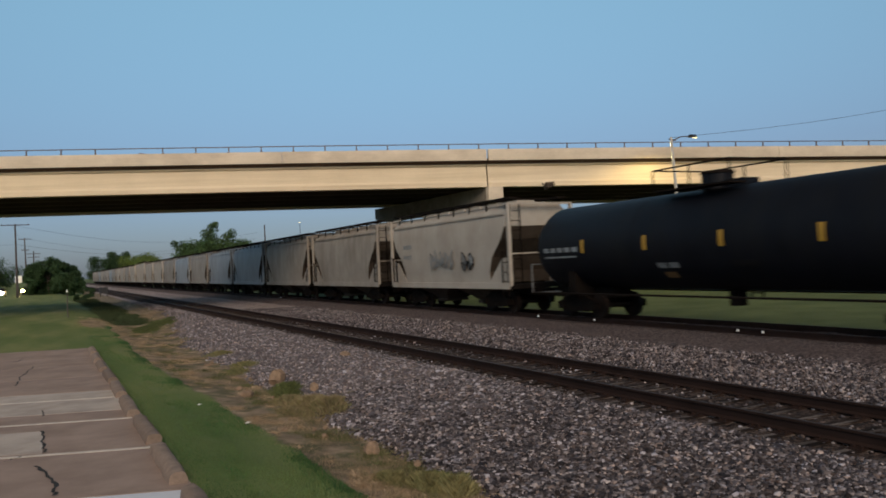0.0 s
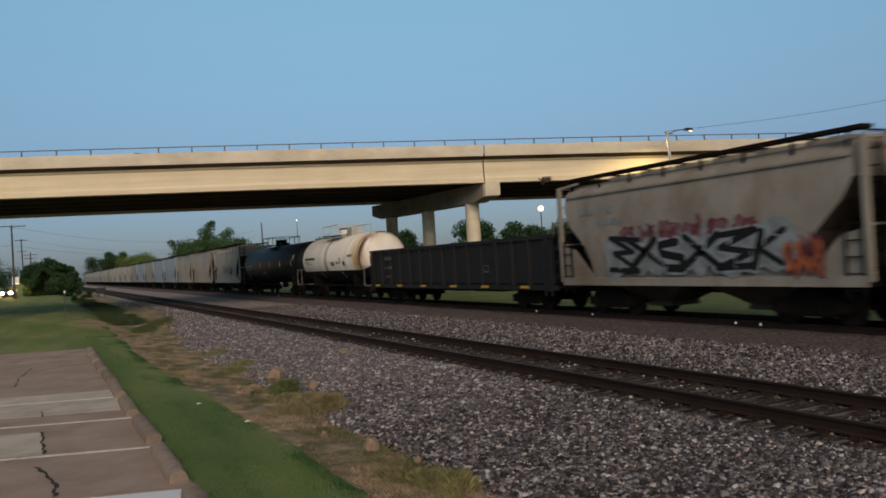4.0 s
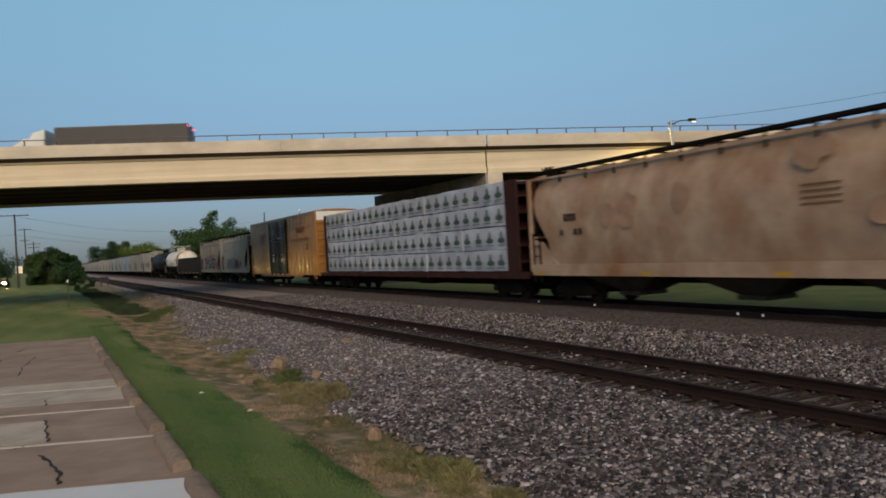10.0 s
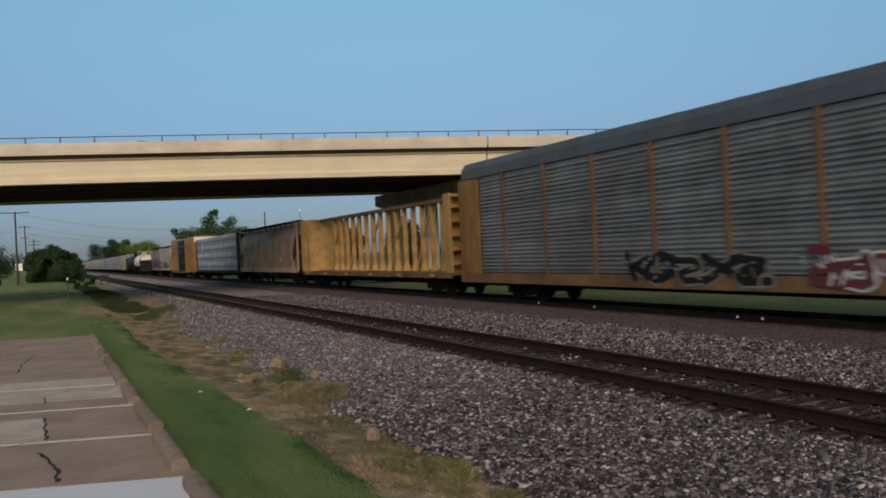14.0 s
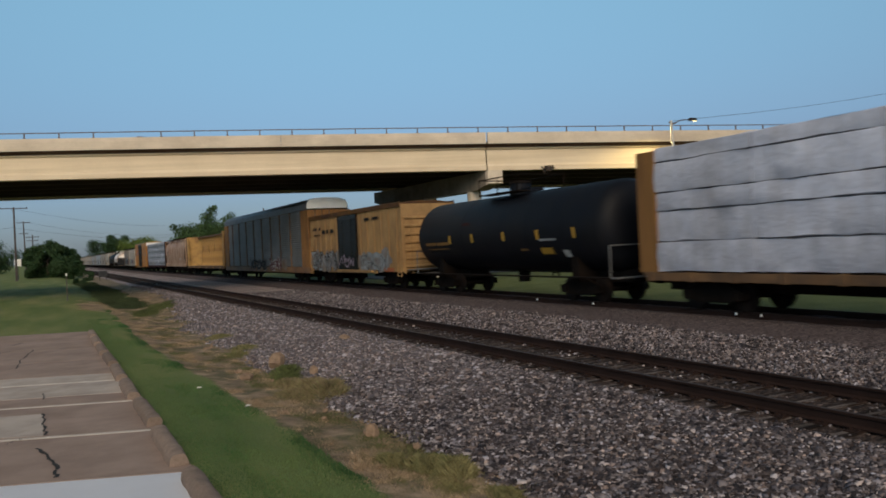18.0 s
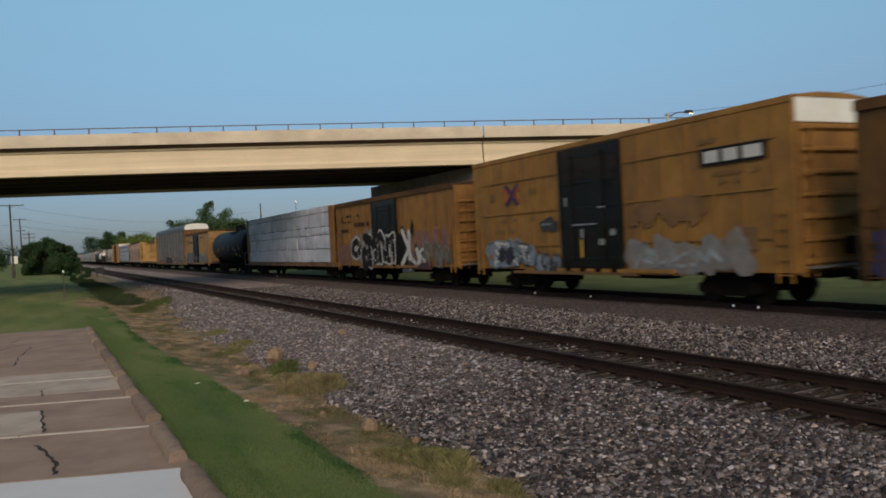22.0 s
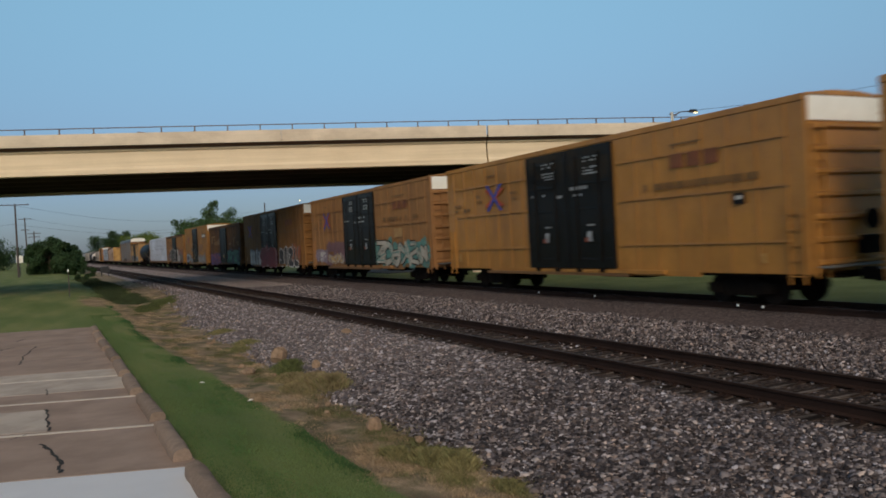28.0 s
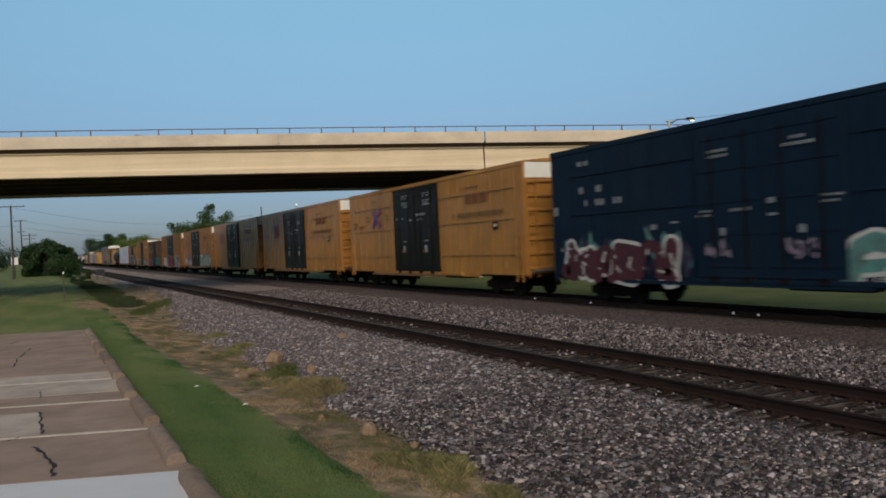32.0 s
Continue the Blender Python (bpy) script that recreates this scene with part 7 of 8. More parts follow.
def centre_truss(car, h, paint, gap):
    """Top chord, posts and braces along the middle of the car."""
    part("top_chord", Shape().box(-0.22, 0.22, -h + 0.6, h - 0.6, 4.55, 4.72), M["beam_rust"], car, "rusty top chord")
    post = Shape().box(-0.13, -0.10, -0.08, 0.08, 1.1, 4.55).box(0.10, 0.13, -0.08, 0.08, 1.1, 4.55).box(-0.10, 0.10, -0.015, 0.015, 1.1, 4.55)
    post.box(-0.2, 0.2, -0.1, 0.1, 1.1, 1.45, 0.04)
    me = post.mesh("post", M[paint])
    y, k = -h + gap[0], 0
    ys = []
    while y < h - gap[1]:
        part("post", me, None, car).matrix_basis = pose(0, y, 0)
        ys.append(y)
        y += 1.17
    for i in range(0, len(ys) - 1, 3):
        part("brace", Shape().bar((0, ys[i], 4.5), (0, ys[i + 1], 2.9), 0.1, 0.1).bar((0, ys[i + 1], 2.9), (0, ys[i + 1] + 0.9, 1.2), 0.09, 0.08), M[paint], car)


def empty_centre_beam(label, length):
    car = thing("centre_beam_car", label, "flatcar", group="cars of the freight train")
    h = length / 2
    deck_and_sills(car, h, "beam_rust")
    bulkhead(car, h - 0.5, 1, "beam_yellow", "yellow end bulkhead")
    bulkhead(car, -h + 0.5, -1, "beam_yellow", "yellow end bulkhead")
    for sx in (-1, 1):
        part("wing_plate", Shape().box(sx * 1.46, sx * 1.40, h - 1.05, h - 0.5, 1.1, 4.6), M["beam_yellow"], car, "tall yellow side plate")
    centre_truss(car, h, "beam_yellow", (1.3, 2.6))
    for a in (1, 5, 9, 13, 17, 21):
        plates("reflector", -1.54, [(length, a, a + 0.5, 0.92, 1.04)], "ink_yellow", car, "yellow reflective strip")
    running_gear(car, length, 2.4)
    return car


def loaded_centre_beam(label, length, paint, tiers, printed, seed, front_gap, rear_gap):
    """A centre beam car with wrapped lumber stacked on both sides of its truss."""
    car = thing("centre_beam_car", label, "flatcar", group="cars of the freight train")
    h = length / 2
    rnd = random.Random(seed)
    deck_and_sills(car, h, "beam_rust" if paint == "yellow_old" else paint)
    bulkhead(car, h - front_gap + 0.05, 1, paint, "end bulkhead", front_gap)
    bulkhead(car, -h + rear_gap - 0.05, -1, paint, "end bulkhead", min(0.8, rear_gap))
    part("top_chord", Shape().box(-0.3, 0.3, -h + 0.5, h - 0.5, tiers[-1] - 0.1, tiers[-1] + 0.04), M[paint], car)
    y0, y1 = -h + rear_gap, h - front_gap
    n = 6
    for sx in (-1, 1):
        for z0, z1 in zip(tiers, tiers[1:]):
            for k in range(n):
                a, b = y0 + (y1 - y0) * k / n, y0 + (y1 - y0) * (k + 1) / n
                out = 1.46 + rnd.uniform(-0.02, 0.03)
                sh = Shape()
                # soft-edged bundle with a slightly sagging wrap
                prof = [(0.33, z0 + 0.03), (out - 0.01, z0 + 0.03), (out + 0.004, z0 + 0.05), (out + 0.008, (z0 + z1) / 2), (out, z1 - 0.02), (out - 0.015, z1 - 0.002), (0.33, z1 - 0.002)]
                m = len(prof)
                cuts = 7
                for i in range(cuts + 1):
                    y = a + 0.015 + (b - a - 0.03) * i / cuts
                    sh.v.extend((sx * (p + (rnd.uniform(-0.026, 0.026) if p > 0.4 else 0)), y, q + (rnd.uniform(-0.03, 0.012) if 0.4 < p else 0)) for p, q in prof)
                for i in range(cuts):
                    for j in range(m):
                        sh.f.append((i * m + j, i * m + (j + 1) % m, (i + 1) * m + (j + 1) % m, (i + 1) * m + j))
                sh.f += [tuple(range(m)), tuple(range(cuts * m, (cuts + 1) * m))]
                bundle = part("wrapped_package", sh, M["wrap_printed" if printed else "wrap"], car, "white-wrapped lumber bundle", smooth=True)
                if printed and sx < 0:
                    pr, pg, pk = Shape(), Shape(), Shape()
                    f = -out - 0.045
                    step = (b - a) / 4
                    for i in range(4):
                        c, zc = a + step * (i + 0.5) + rnd.uniform(-0.04, 0.04), (z0 + z1) / 2
                        pg.add([(f, c + 0.29 * math.cos(k * 0.5236), zc - 0.08 + 0.115 * math.sin(k * 0.5236)) for k in range(12)], [tuple(range(12))])
                        pk.add([(f, c - 0.16, zc + 0.01), (f, c + 0.16, zc + 0.01), (f, c + 0.09, zc + 0.2), (f, c + 0.03, zc + 0.29), (f, c - 0.04, zc + 0.29), (f, c - 0.1, zc + 0.2)], [(0, 1, 2, 3, 4, 5)])
                        pr.add([(f, c - 0.3, zc - 0.30), (f, c + 0.3, zc - 0.30), (f, c + 0.3, zc - 0.25), (f, c - 0.3, zc - 0.25)], [(0, 1, 2, 3)])
                    part("printed_mark", pg, M["ink_green"], bundle, "green printed mark")
                    part("printed_mark", pk, M["ink_peak"], bundle)
                    part("printed_line", pr, M["ink_grey"], bundle)
    # dark strips that paint the shade in the gaps between the tiers
    for z in tiers[1:-1]:
        piece("gap_strip", car, "wrap_gap", -1.44, 1.44, y0 + 0.02, y1 - 0.02, z - 0.01, z + 0.03, "dark strip painted as the shade between the tiers")
    running_gear(car, length, 2.4)
    return car


def autorack(label, length):
    """A closed car carrier with ribbed metal side screens between posts and a rounded roof."""
    car = thing("autorack", label, "autorack", group="cars of the freight train")
    h, w, eave = length / 2, 1.53, 5.12
    deck = Shape().box(-w, w, -h, h, 0.86, 1.05)
    for sx in (-1, 1):
        deck.box(sx * (w + 0.02), sx * (w - 0.1), -h, h, 0.72, 1.12)
    part("deck", deck, M["ochre"], car, "grimy ochre deck sill")
    posts = [3.7 + 2.865 * k for k in range(9)]
    edges = [1.75] + posts + [length - 1.75]
    for sx in (-1, 1):
        for d in posts:
            y = h - d
            part("post", Shape().box(sx * (w + 0.014), sx * (w - 0.1), y - 0.075, y + 0.075, 1.05, eave), M["ochre"], car)
        for a, b in zip(edges, edges[1:]):
            y0, y1 = h - b + 0.1, h - a - 0.1
            sh = Shape()
            rows = [(sx * (w - 0.06), 1.16)]
            for k in range(25):
                z, d = 1.30 + 0.15 * k, (0.055 if k % 8 < 5 else 0.03)
                rows += [(sx * (w - 0.06), z - 0.055), (sx * (w - 0.06 + d), z - 0.015), (sx * (w - 0.06 + d), z + 0.02), (sx * (w - 0.06), z + 0.055)]
            rows.append((sx * (w - 0.06), eave - 0.02))
            n = len(rows)
            sh.v = [(x, y0, z) for x, z in rows] + [(x, y1, z) for x, z in rows]
            sh.f = [(i, i + 1, n + i + 1, n + i) for i in range(n - 1)]
            part("screen_panel", sh, M["galv"], car, "ribbed grey metal screen")
        part("top_rail", Shape().box(sx * (w + 0.02), sx * (w - 0.1), -h + 0.3, h - 0.3, eave, eave + 0.07), M["roof_grey"], car)
        for sy in (-1, 1):
            part("corner_plate", Shape().box(sx * (w + 0.016), sx * (w - 0.06), sy * (h - 1.72), sy * (h - 0.05), 1.05, eave - 0.03), M["yellow_old"], car, "ochre corner plate")
    rf = [(w + 0.0, eave + 0.07), (w - 0.02, eave + 0.40), (w - 0.20, eave + 0.67), (w - 0.7, eave + 0.80), (0, eave + 0.84)]
    rf = rf + [(-a, b) for a, b in rf[-2::-1]]
    part("roof", Shape().extrude(rf, -h + 0.35, h - 0.35), M["roof_grey"], car, "rounded grey roof")
    y = -h + 1.2
    while y < h - 1:
        part("roof_rib", Shape().extrude([(a * 1.006, b + 0.012) for a, b in rf], y - 0.03, y + 0.03), M["roof_grey"], car)
        y += 2.4
    for sy in (-1, 1):
        for sx in (-1, 1):
            for k in range(3):
                x0, x1 = sx * (0.03 + k * 0.48), sx * (0.47 + k * 0.48)
                piece("end_door", car, "yellow_old", x0, x1, sy * (h - 0.1 * k), sy * (h - 0.06 - 0.1 * k), 1.1, eave - 0.02, "folding end door leaf")
        part("roof_end", Shape().extrude([(a * 0.98, b) for a, b in rf], sy * (h - 0.345), sy * (h - 0.30)), M["white"], car, "white roof end")
        part("end_platform", Shape().box(-w, w, sy * h, sy * (h + 0.3), 0.9, 1.0), M["under"], car)
    part("underframe", Shape().box(-0.35, 0.35, -h, h, 0.5, 0.86), M["under"], car)
    running_gear(car, length, 4.2)
    return car


# ---- the consist: (car, its front end at the start, its length) ----
TRAIN = []


def couple(car, front, length):
    TRAIN.append((car, front - length / 2))
    car.matrix_basis = pose(TRAIN_X, front - length / 2, RAIL2)


def make_train():
    rnd = random.Random(21)
    # leading hoppers, alike but for their paint
    plain = [hopper("pale grey covered hopper with rounded sides", 11.7, 4.45, p) for p in ("grey_hopper", "bluegrey_hopper", "white_hopper")]
    tall = hopper("long grey covered hopper", 15.6, 4.7, "white_hopper", 3)
    order = [0, 1, 1, 0, 1, 0, 2, 2, 3, 2, 0, 2, 2, 0, 1, 2, 0, 2, 1, 0, 2, 0]
    used, front = set(), 64.6
    for k in order:
        L = 15.6 if k == 3 else 11.7
        src = tall if k == 3 else plain[k]
        c = src if k not in used else copy_thing(src, pose(0, 0, 0))
        used.add(k)
        couple(c, front + (L - 11.7), L)
        front += L + 1.15
    c = hopper("brownish grey covered hopper with rounded sides", 11.7, 4.45, "grey_hopper")
    couple(c, 51.75, 11.7)
    c = hopper("pale covered hopper with cream end and small graffiti", 11.7, 4.45, "white_hopper")
    part("lettering", bars(-1.56, word_bars(11.7, 1.6, 2.6, 2.9, 3.1, 3, rnd) + word_bars(11.7, 1.6, 2.6, 2.4, 2.6, 4, rnd)), M["ink_grey"], c, "faint lettering as bars")
    graffiti(c, -1.58, 11.7, 4.7, 7.0, 1.9, 2.6, 5, 11, "grey_hopper", "ink_grey", "faint grey spray shapes")
    graffiti(c, -1.58, 11.7, 7.8, 8.8, 1.8, 2.5, 2, 12, "ink_grey", "ink_black", "small grey and black spray blot")
    couple(c, 38.0, 11.6)
    c = tank_car("long black tank car with orange side marks", 17.0, 1.5, "black", dome_at=0.55,
                 decals=[(a, 2.28, 2.72, 0.16, "ink_yellow") for a in (3.15, 6.25, 9.3, 12.4, 15.5)] + [(0.95 + 0.42 * k, 2.34, 2.5, 0.3, "ink_grey") for k in range(5)] + [(0.95, 2.14, 2.2, 1.9, "ink_grey")]
                 + [(6.7, 1.72, 1.88, 0.4, "ink_grey"), (7.2, 1.72, 1.88, 0.4, "ink_grey"), (6.85, 1.42, 1.6, 0.5, "ink_brown"), (9.6, 1.74, 1.9, 0.9, "ink_black"), (14.2, 2.36, 2.72, 0.9, "gondola"),
                    (15.85, 2.95, 3.03, 0.5, "ink_white"), (15.85, 2.82, 2.9, 0.5, "ink_white"), (15.85, 2.68, 2.74, 0.5, "ink_grey")])
    couple(c, 24.9, 17.0)
    c = tank_car("white tank car with black lower half and brown spill stains", 12.2, 1.5, "tank_white", "black", dome_at=0.35,
                 decals=[(1.2 + 0.36 * k, 2.55, 2.7, 0.3, "ink_black") for k in range(6)] + [(1.25, 2.38, 2.45, 0.95, "ink_grey"), (1.3, 2.26, 2.31, 1.4, "ink_grey"), (8.2, 2.2, 2.62, 0.16, "ochre_mark"), (7.5, 2.2, 2.36, 0.6, "ink_grey"), (6.5, 2.1, 2.36, 0.7, "seed"),
                    (8.75, 2.1, 2.36, 0.35, "ink_black"), (9.6, 2.6, 2.74, 0.9, "ink_grey")])
    couple(c, 6.9, 12.2)
    c = gondola("charcoal gondola with yellow reflector strips", 17.7)
    couple(c, -6.6, 17.7)
    c = hopper("drab grey hopper with black, white and orange graffiti", 11.5, 4.45, "drab_hopper")
    part("lettering", bars(-1.56, word_bars(11.5, 1.2, 3.0, 3.35, 3.55, 4, rnd) + word_bars(11.5, 2.0, 3.4, 2.95, 3.15, 5, rnd)), M["ink_grey"], c, "faint lettering as bars")
    tag(c, -1.58, 11.5, 2.5, 9.6, 1.28, 2.72, ["zig", "cross", "hook", "cross", "zig", "fork"], 31, "ink_black", "ink_sky", "black spray forms with pale edges", 0.2, 0.07, None, "ink_grey")
    graffiti(c, -1.565, 11.5, 9.3, 10.4, 1.3, 2.3, 3, 32, "ink_orange", "ink_maroon", "orange spray blots")
    graffiti(c, -1.56, 11.5, 3.0, 8.6, 2.3, 2.9, 6, 33, "ink_mauve", "ink_maroon", "mauve and maroon spray tufts", 0.8)
    couple(c, -24.7, 11.5)
    c = hopper("pale grey hopper with white and red graffiti", 11.9, 4.45, "white_hopper")
    part("lettering", bars(-1.56, word_bars(11.9, 1.0, 2.2, 3.5, 3.7, 3, rnd) + word_bars(11.9, 1.0, 2.3, 3.05, 3.3, 4, rnd)), M["ink_grey"], c, "faint lettering as bars")
    tag(c, -1.58, 11.9, 2.8, 6.5, 1.32, 2.42, ["S", "Y", "R"], 34, "ink_sky", "ink_black", "white spray letters with black edges", 0.2, 0.07, None, "ink_grey")
    tag(c, -1.58, 11.9, 6.4, 8.2, 1.32, 2.5, ["fork", "arch"], 35, "ink_maroon", "ink_pink", "dull red spray forms", 0.24, 0.05)
    plates("placard", -1.565, [(11.9, 8.55, 8.95, 1.68, 1.95)], "ink_black", c, "small dark placard")
    couple(c, -36.9, 11.9)
    couple(tall_boxcar("tall yellow boxcar with black double doors and a crossed emblem", 1), -50.35, 18.7)
    c = loaded_centre_beam("centre beam flatcar stacked with white-wrapped, green-printed lumber", 24.2, "brown_red", [1.12, 2.0, 2.95, 3.83, 4.74], True, 5, 0.35, 1.6)
    couple(c, -70.9, 24.2)
    c = hopper("long sandy tan covered hopper with rust stains", 18.7, 4.62, "tan_hopper", 3, seam=0.1, sill=1.25, slope_z=3.5, bulge=True)
    part("lettering", bars(-1.625, word_bars(18.7, 2.0, 3.0, 2.9, 3.15, 4, rnd) + word_bars(18.7, 2.0, 3.6, 2.42, 2.62, 6, rnd)), M["ink_black"], c, "dark lettering as bars")
    plates("panel", -1.625, [(18.7, 14.2, 14.8, 1.85, 2.15)], "ink_white", c)
    part("lettering", bars(-1.625, [(18.7, 11.9, 13.0, z, z + 0.05) for z in (2.75, 2.9, 3.05, 3.2)]), M["ink_brown"], c, "four faded dark lines")
    for spot in ((4.6, 3.0, 0.3, 0.42, 0.0, 4), (5.6, 3.1, 0.42, 0.5, 0.1, 5), (7.9, 3.3, 0.36, 0.36, 0.0, 6), (12.3, 4.0, 0.55, 0.4, 0.2, 7), (14.2, 2.55, 0.6, 0.4, 0.0, 8), (16.3, 2.4, 0.35, 0.5, -0.2, 9)):
        part("rust_patch", blots(-1.63, 18.7, [spot]), M["rust_bloom"], c, "round rust patch showing through the paint")
    part("lower_sill", Shape().box(-1.57, -1.45, -9.2, 9.2, 1.0, 1.4).box(1.45, 1.57, -9.2, 9.2, 1.0, 1.4), M["tan_hopper"], c)
    plates("reflector", -1.575, [(18.7, a, a + 0.5, 1.03, 1.15) for a in (0.3, 6.0, 11.0, 17.6)], "ink_yellow", c, "yellow reflective strips")
    couple(c, -95.3, 18.7)
    couple(empty_centre_beam("empty yellow centre beam flatcar with open truss", 23.2), -115.0, 23.2)
    c = autorack("grey and ochre autorack with ribbed screens and graffiti", 28.4)
    tag(c, -1.575, 28.4, 10.8, 16.7, 0.78, 1.98, ["fork", "ring", "hook", "cross", "zig"], 41, "ink_black", "ink_haze", "black spray forms with a pale edge", 0.2, 0.07)
    tag(c, -1.575, 28.4, 17.3, 21.4, 0.74, 1.95, ["hook", "arch", "flag", "fork"], 42, "ink_maroon", "ink_white", "maroon spray forms with a white edge", 0.2, 0.07)
    graffiti(c, -1.565, 28.4, 21.2, 22.8, 1.0, 1.75, 3, 43, "ink_haze", "ink_haze", "pale spray cloud")
    couple(c, -139.2, 28.4)
    # older ochre boxcars
    L = 15.5
    c = boxcar("faded yellow boxcar with black door and pale graffiti", L, 4.45, "yellow_pale", (6.0, 9.2), "door_black", None, (), 1.05, 0.85, "brown", 0.06, False)
    part("lettering", bars(-1.575, word_bars(L, 0.9, 2.6, 3.55, 3.75, 4, rnd) + word_bars(L, 1.0, 2.4, 3.2, 3.3, 5, rnd) + word_bars(L, 2.8, 5.2, 3.3, 3.55, 3, rnd) + word_bars(L, 10.4, 12.8, 3.8, 3.95, 2, rnd) + word_bars(L, 11.2, 11.9, 2.8, 3.3, 1, rnd)), M["ink_black"], c, "dark lettering as bars")
    tag(c, -1.58, L, 0.4, 5.9, 0.85, 2.3, ["zig", "arch", "hook", "wave", "fork", "cup", "cross"], 51, "ink_sky", "ink_black", "pale and black spray forms", 0.12, 0.05, "ink_black", "ink_haze")
    tag(c, -1.67, L, 6.3, 8.9, 1.05, 2.0, ["wave", "arch", "wave"], 52, "ink_lilac", "gondola", "faint lilac spray forms", 0.12, 0.03)
    tag(c, -1.58, L, 9.4, 13.9, 0.95, 2.1, ["hook", "arch", "ring", "fork"], 53, "ink_sky", "ink_grey", "pale blue spray forms", 0.16, 0.05, "ink_black", "ink_haze")
    plates("reflector", -1.585, [(L, 13.2, 14.4, 0.95, 1.15)], "ink_orange", c)
    couple(c, -167.85, L)
    c = tank_car("black tank car with yellow side marks", 14.8, 1.6, "black",
                 decals=[(1.35, 2.2, 2.34, 1.05, "ochre_mark"), (2.5, 2.2, 2.34, 1.2, "ochre_mark"), (1.4, 2.02, 2.06, 2.2, "ochre_mark"), (1.6, 1.86, 1.92, 2.0, "gondola")] + [(a, 2.26, 2.62, 0.17, "ink_yellow") for a in (3.75, 5.8, 8.35, 10.75, 13.0)]
                 + [(10.85, 1.72, 1.95, 0.75, "ink_yellow"), (10.9, 2.2, 2.28, 1.1, "ink_grey"), (9.5, 1.86, 1.94, 0.5, "ochre_mark"), (5.0, 3.0, 3.12, 0.6, "brown_red"), (12.2, 1.6, 1.85, 0.35, "ink_white")])
    couple(c, -184.95, 14.8)
    c = loaded_centre_beam("centre beam flatcar stacked with plain white-wrapped lumber", 23.8, "yellow_old", [1.12, 2.0, 2.9, 3.45, 4.35, 4.78], False, 8, 0.7, 1.4)
    couple(c, -201.3, 23.8)
    L = 15.6
    c = boxcar("ochre boxcar with dark door and bold black and white graffiti", L, 4.6, "yellow_old", (6.0, 9.3), "door_black", None, (), 1.05, 0.85, "brown", 0.06, False)
    part("lettering", bars(-1.575, word_bars(L, 0.9, 1.3, 3.5, 3.9, 2, rnd) + word_bars(L, 1.4, 3.0, 3.78, 3.9, 3, rnd) + word_bars(L, 1.4, 2.9, 3.48, 3.55, 4, rnd) + word_bars(L, 3.2, 5.6, 3.2, 3.42, 6, rnd) + word_bars(L, 1.0, 2.2, 2.9, 3.1, 4, rnd) + word_bars(L, 3.3, 4.1, 3.75, 3.9, 2, rnd)), M["ink_black"], c, "dark lettering as bars")
    graffiti(c, -1.565, L, 0.2, 2.6, 1.0, 2.4, 3, 60, "ochre", "ink_mauve", "dusty worn spray", 1.2)
    tag(c, -1.58, L, 2.4, 4.4, 1.2, 2.8, ["ring"], 61, "ink_black", "ink_white", "black spray ring with a white edge", 0.46, 0.09, None, "ink_haze")
    tag(c, -1.60, L, 4.1, 6.2, 0.62, 2.9, ["hook", "pillar"], 65, "ink_black", "ink_white", "bold black spray forms with white edges", 0.44, 0.1, None, "ink_haze")
    tag(c, -1.68, L, 6.2, 9.35, 0.95, 2.95, ["pillar", "cup", "pillar", "flag"], 62, "ink_black", "ink_white", "black spray columns with white edges", 0.4, 0.1, None, "ink_black")
    tag(c, -1.58, L, 9.4, 11.3, 0.62, 3.05, ["fork"], 63, "ink_white", "ink_black", "bold white spray form with black edges", 0.28, 0.12, None, "ink_black")
    graffiti(c, -1.562, L, 10.6, 15.2, 1.2, 2.75, 5, 73, "ink_mauve", "ink_peach", "peach and mauve painted-out band", 1.2)
    graffiti(c, -1.60, L, 12.2, 14.0, 1.0, 2.3, 2, 64, "ink_drab", "ink_haze", "grey-green spray cloud", 0.9)
    graffiti(c, -1.60, L, 13.9, 15.2, 0.95, 2.1, 2, 74, "ink_haze", "ink_drab", "pale spray cloud", 0.9)
    tag(c, -1.61, L, 10.6, 12.7, 0.85, 2.1, ["cup", "fork"], 75, "ink_white", "ink_slate", "white spray strokes with dark edges", 0.22, 0.08)
    graffiti(c, -1.60, L, 10.4, 13.2, 0.7, 1.2, 3, 76, "ink_maroon", "ink_slate", "dark red-brown spray along the sill", 1.0)
    couple(c, -225.2, L)
    c = boxcar("tall yellow boxcar with black door and pale graffiti", 15.7, 5.22, "yellow_worn", (6.15, 9.4), "door_black", "white", (4.3, 3.05, 1.8), 0.98, 0.82, "yellow_worn", 0, False)
    L = 15.7
    part("emblem", x_mark(-1.575, L, 3.0, 3.35, 4.15, 1), M["ink_scarlet"], c, "red and violet crossed emblem")
    part("emblem", x_mark(-1.575, L, 3.0, 3.35, 4.15, -1), M["ink_purple"], c, "red and violet crossed emblem")
    plates("panel", -1.58, [(L, 12.75, 14.95, 3.80, 4.28)], "ink_black", c, "black panel with a white block emblem")
    plates("panel", -1.584, [(L, 12.88, 13.4, 3.88, 4.2), (L, 13.56, 14.06, 3.88, 4.2), (L, 14.22, 14.82, 3.88, 4.2)], "ink_white", c, "white block")
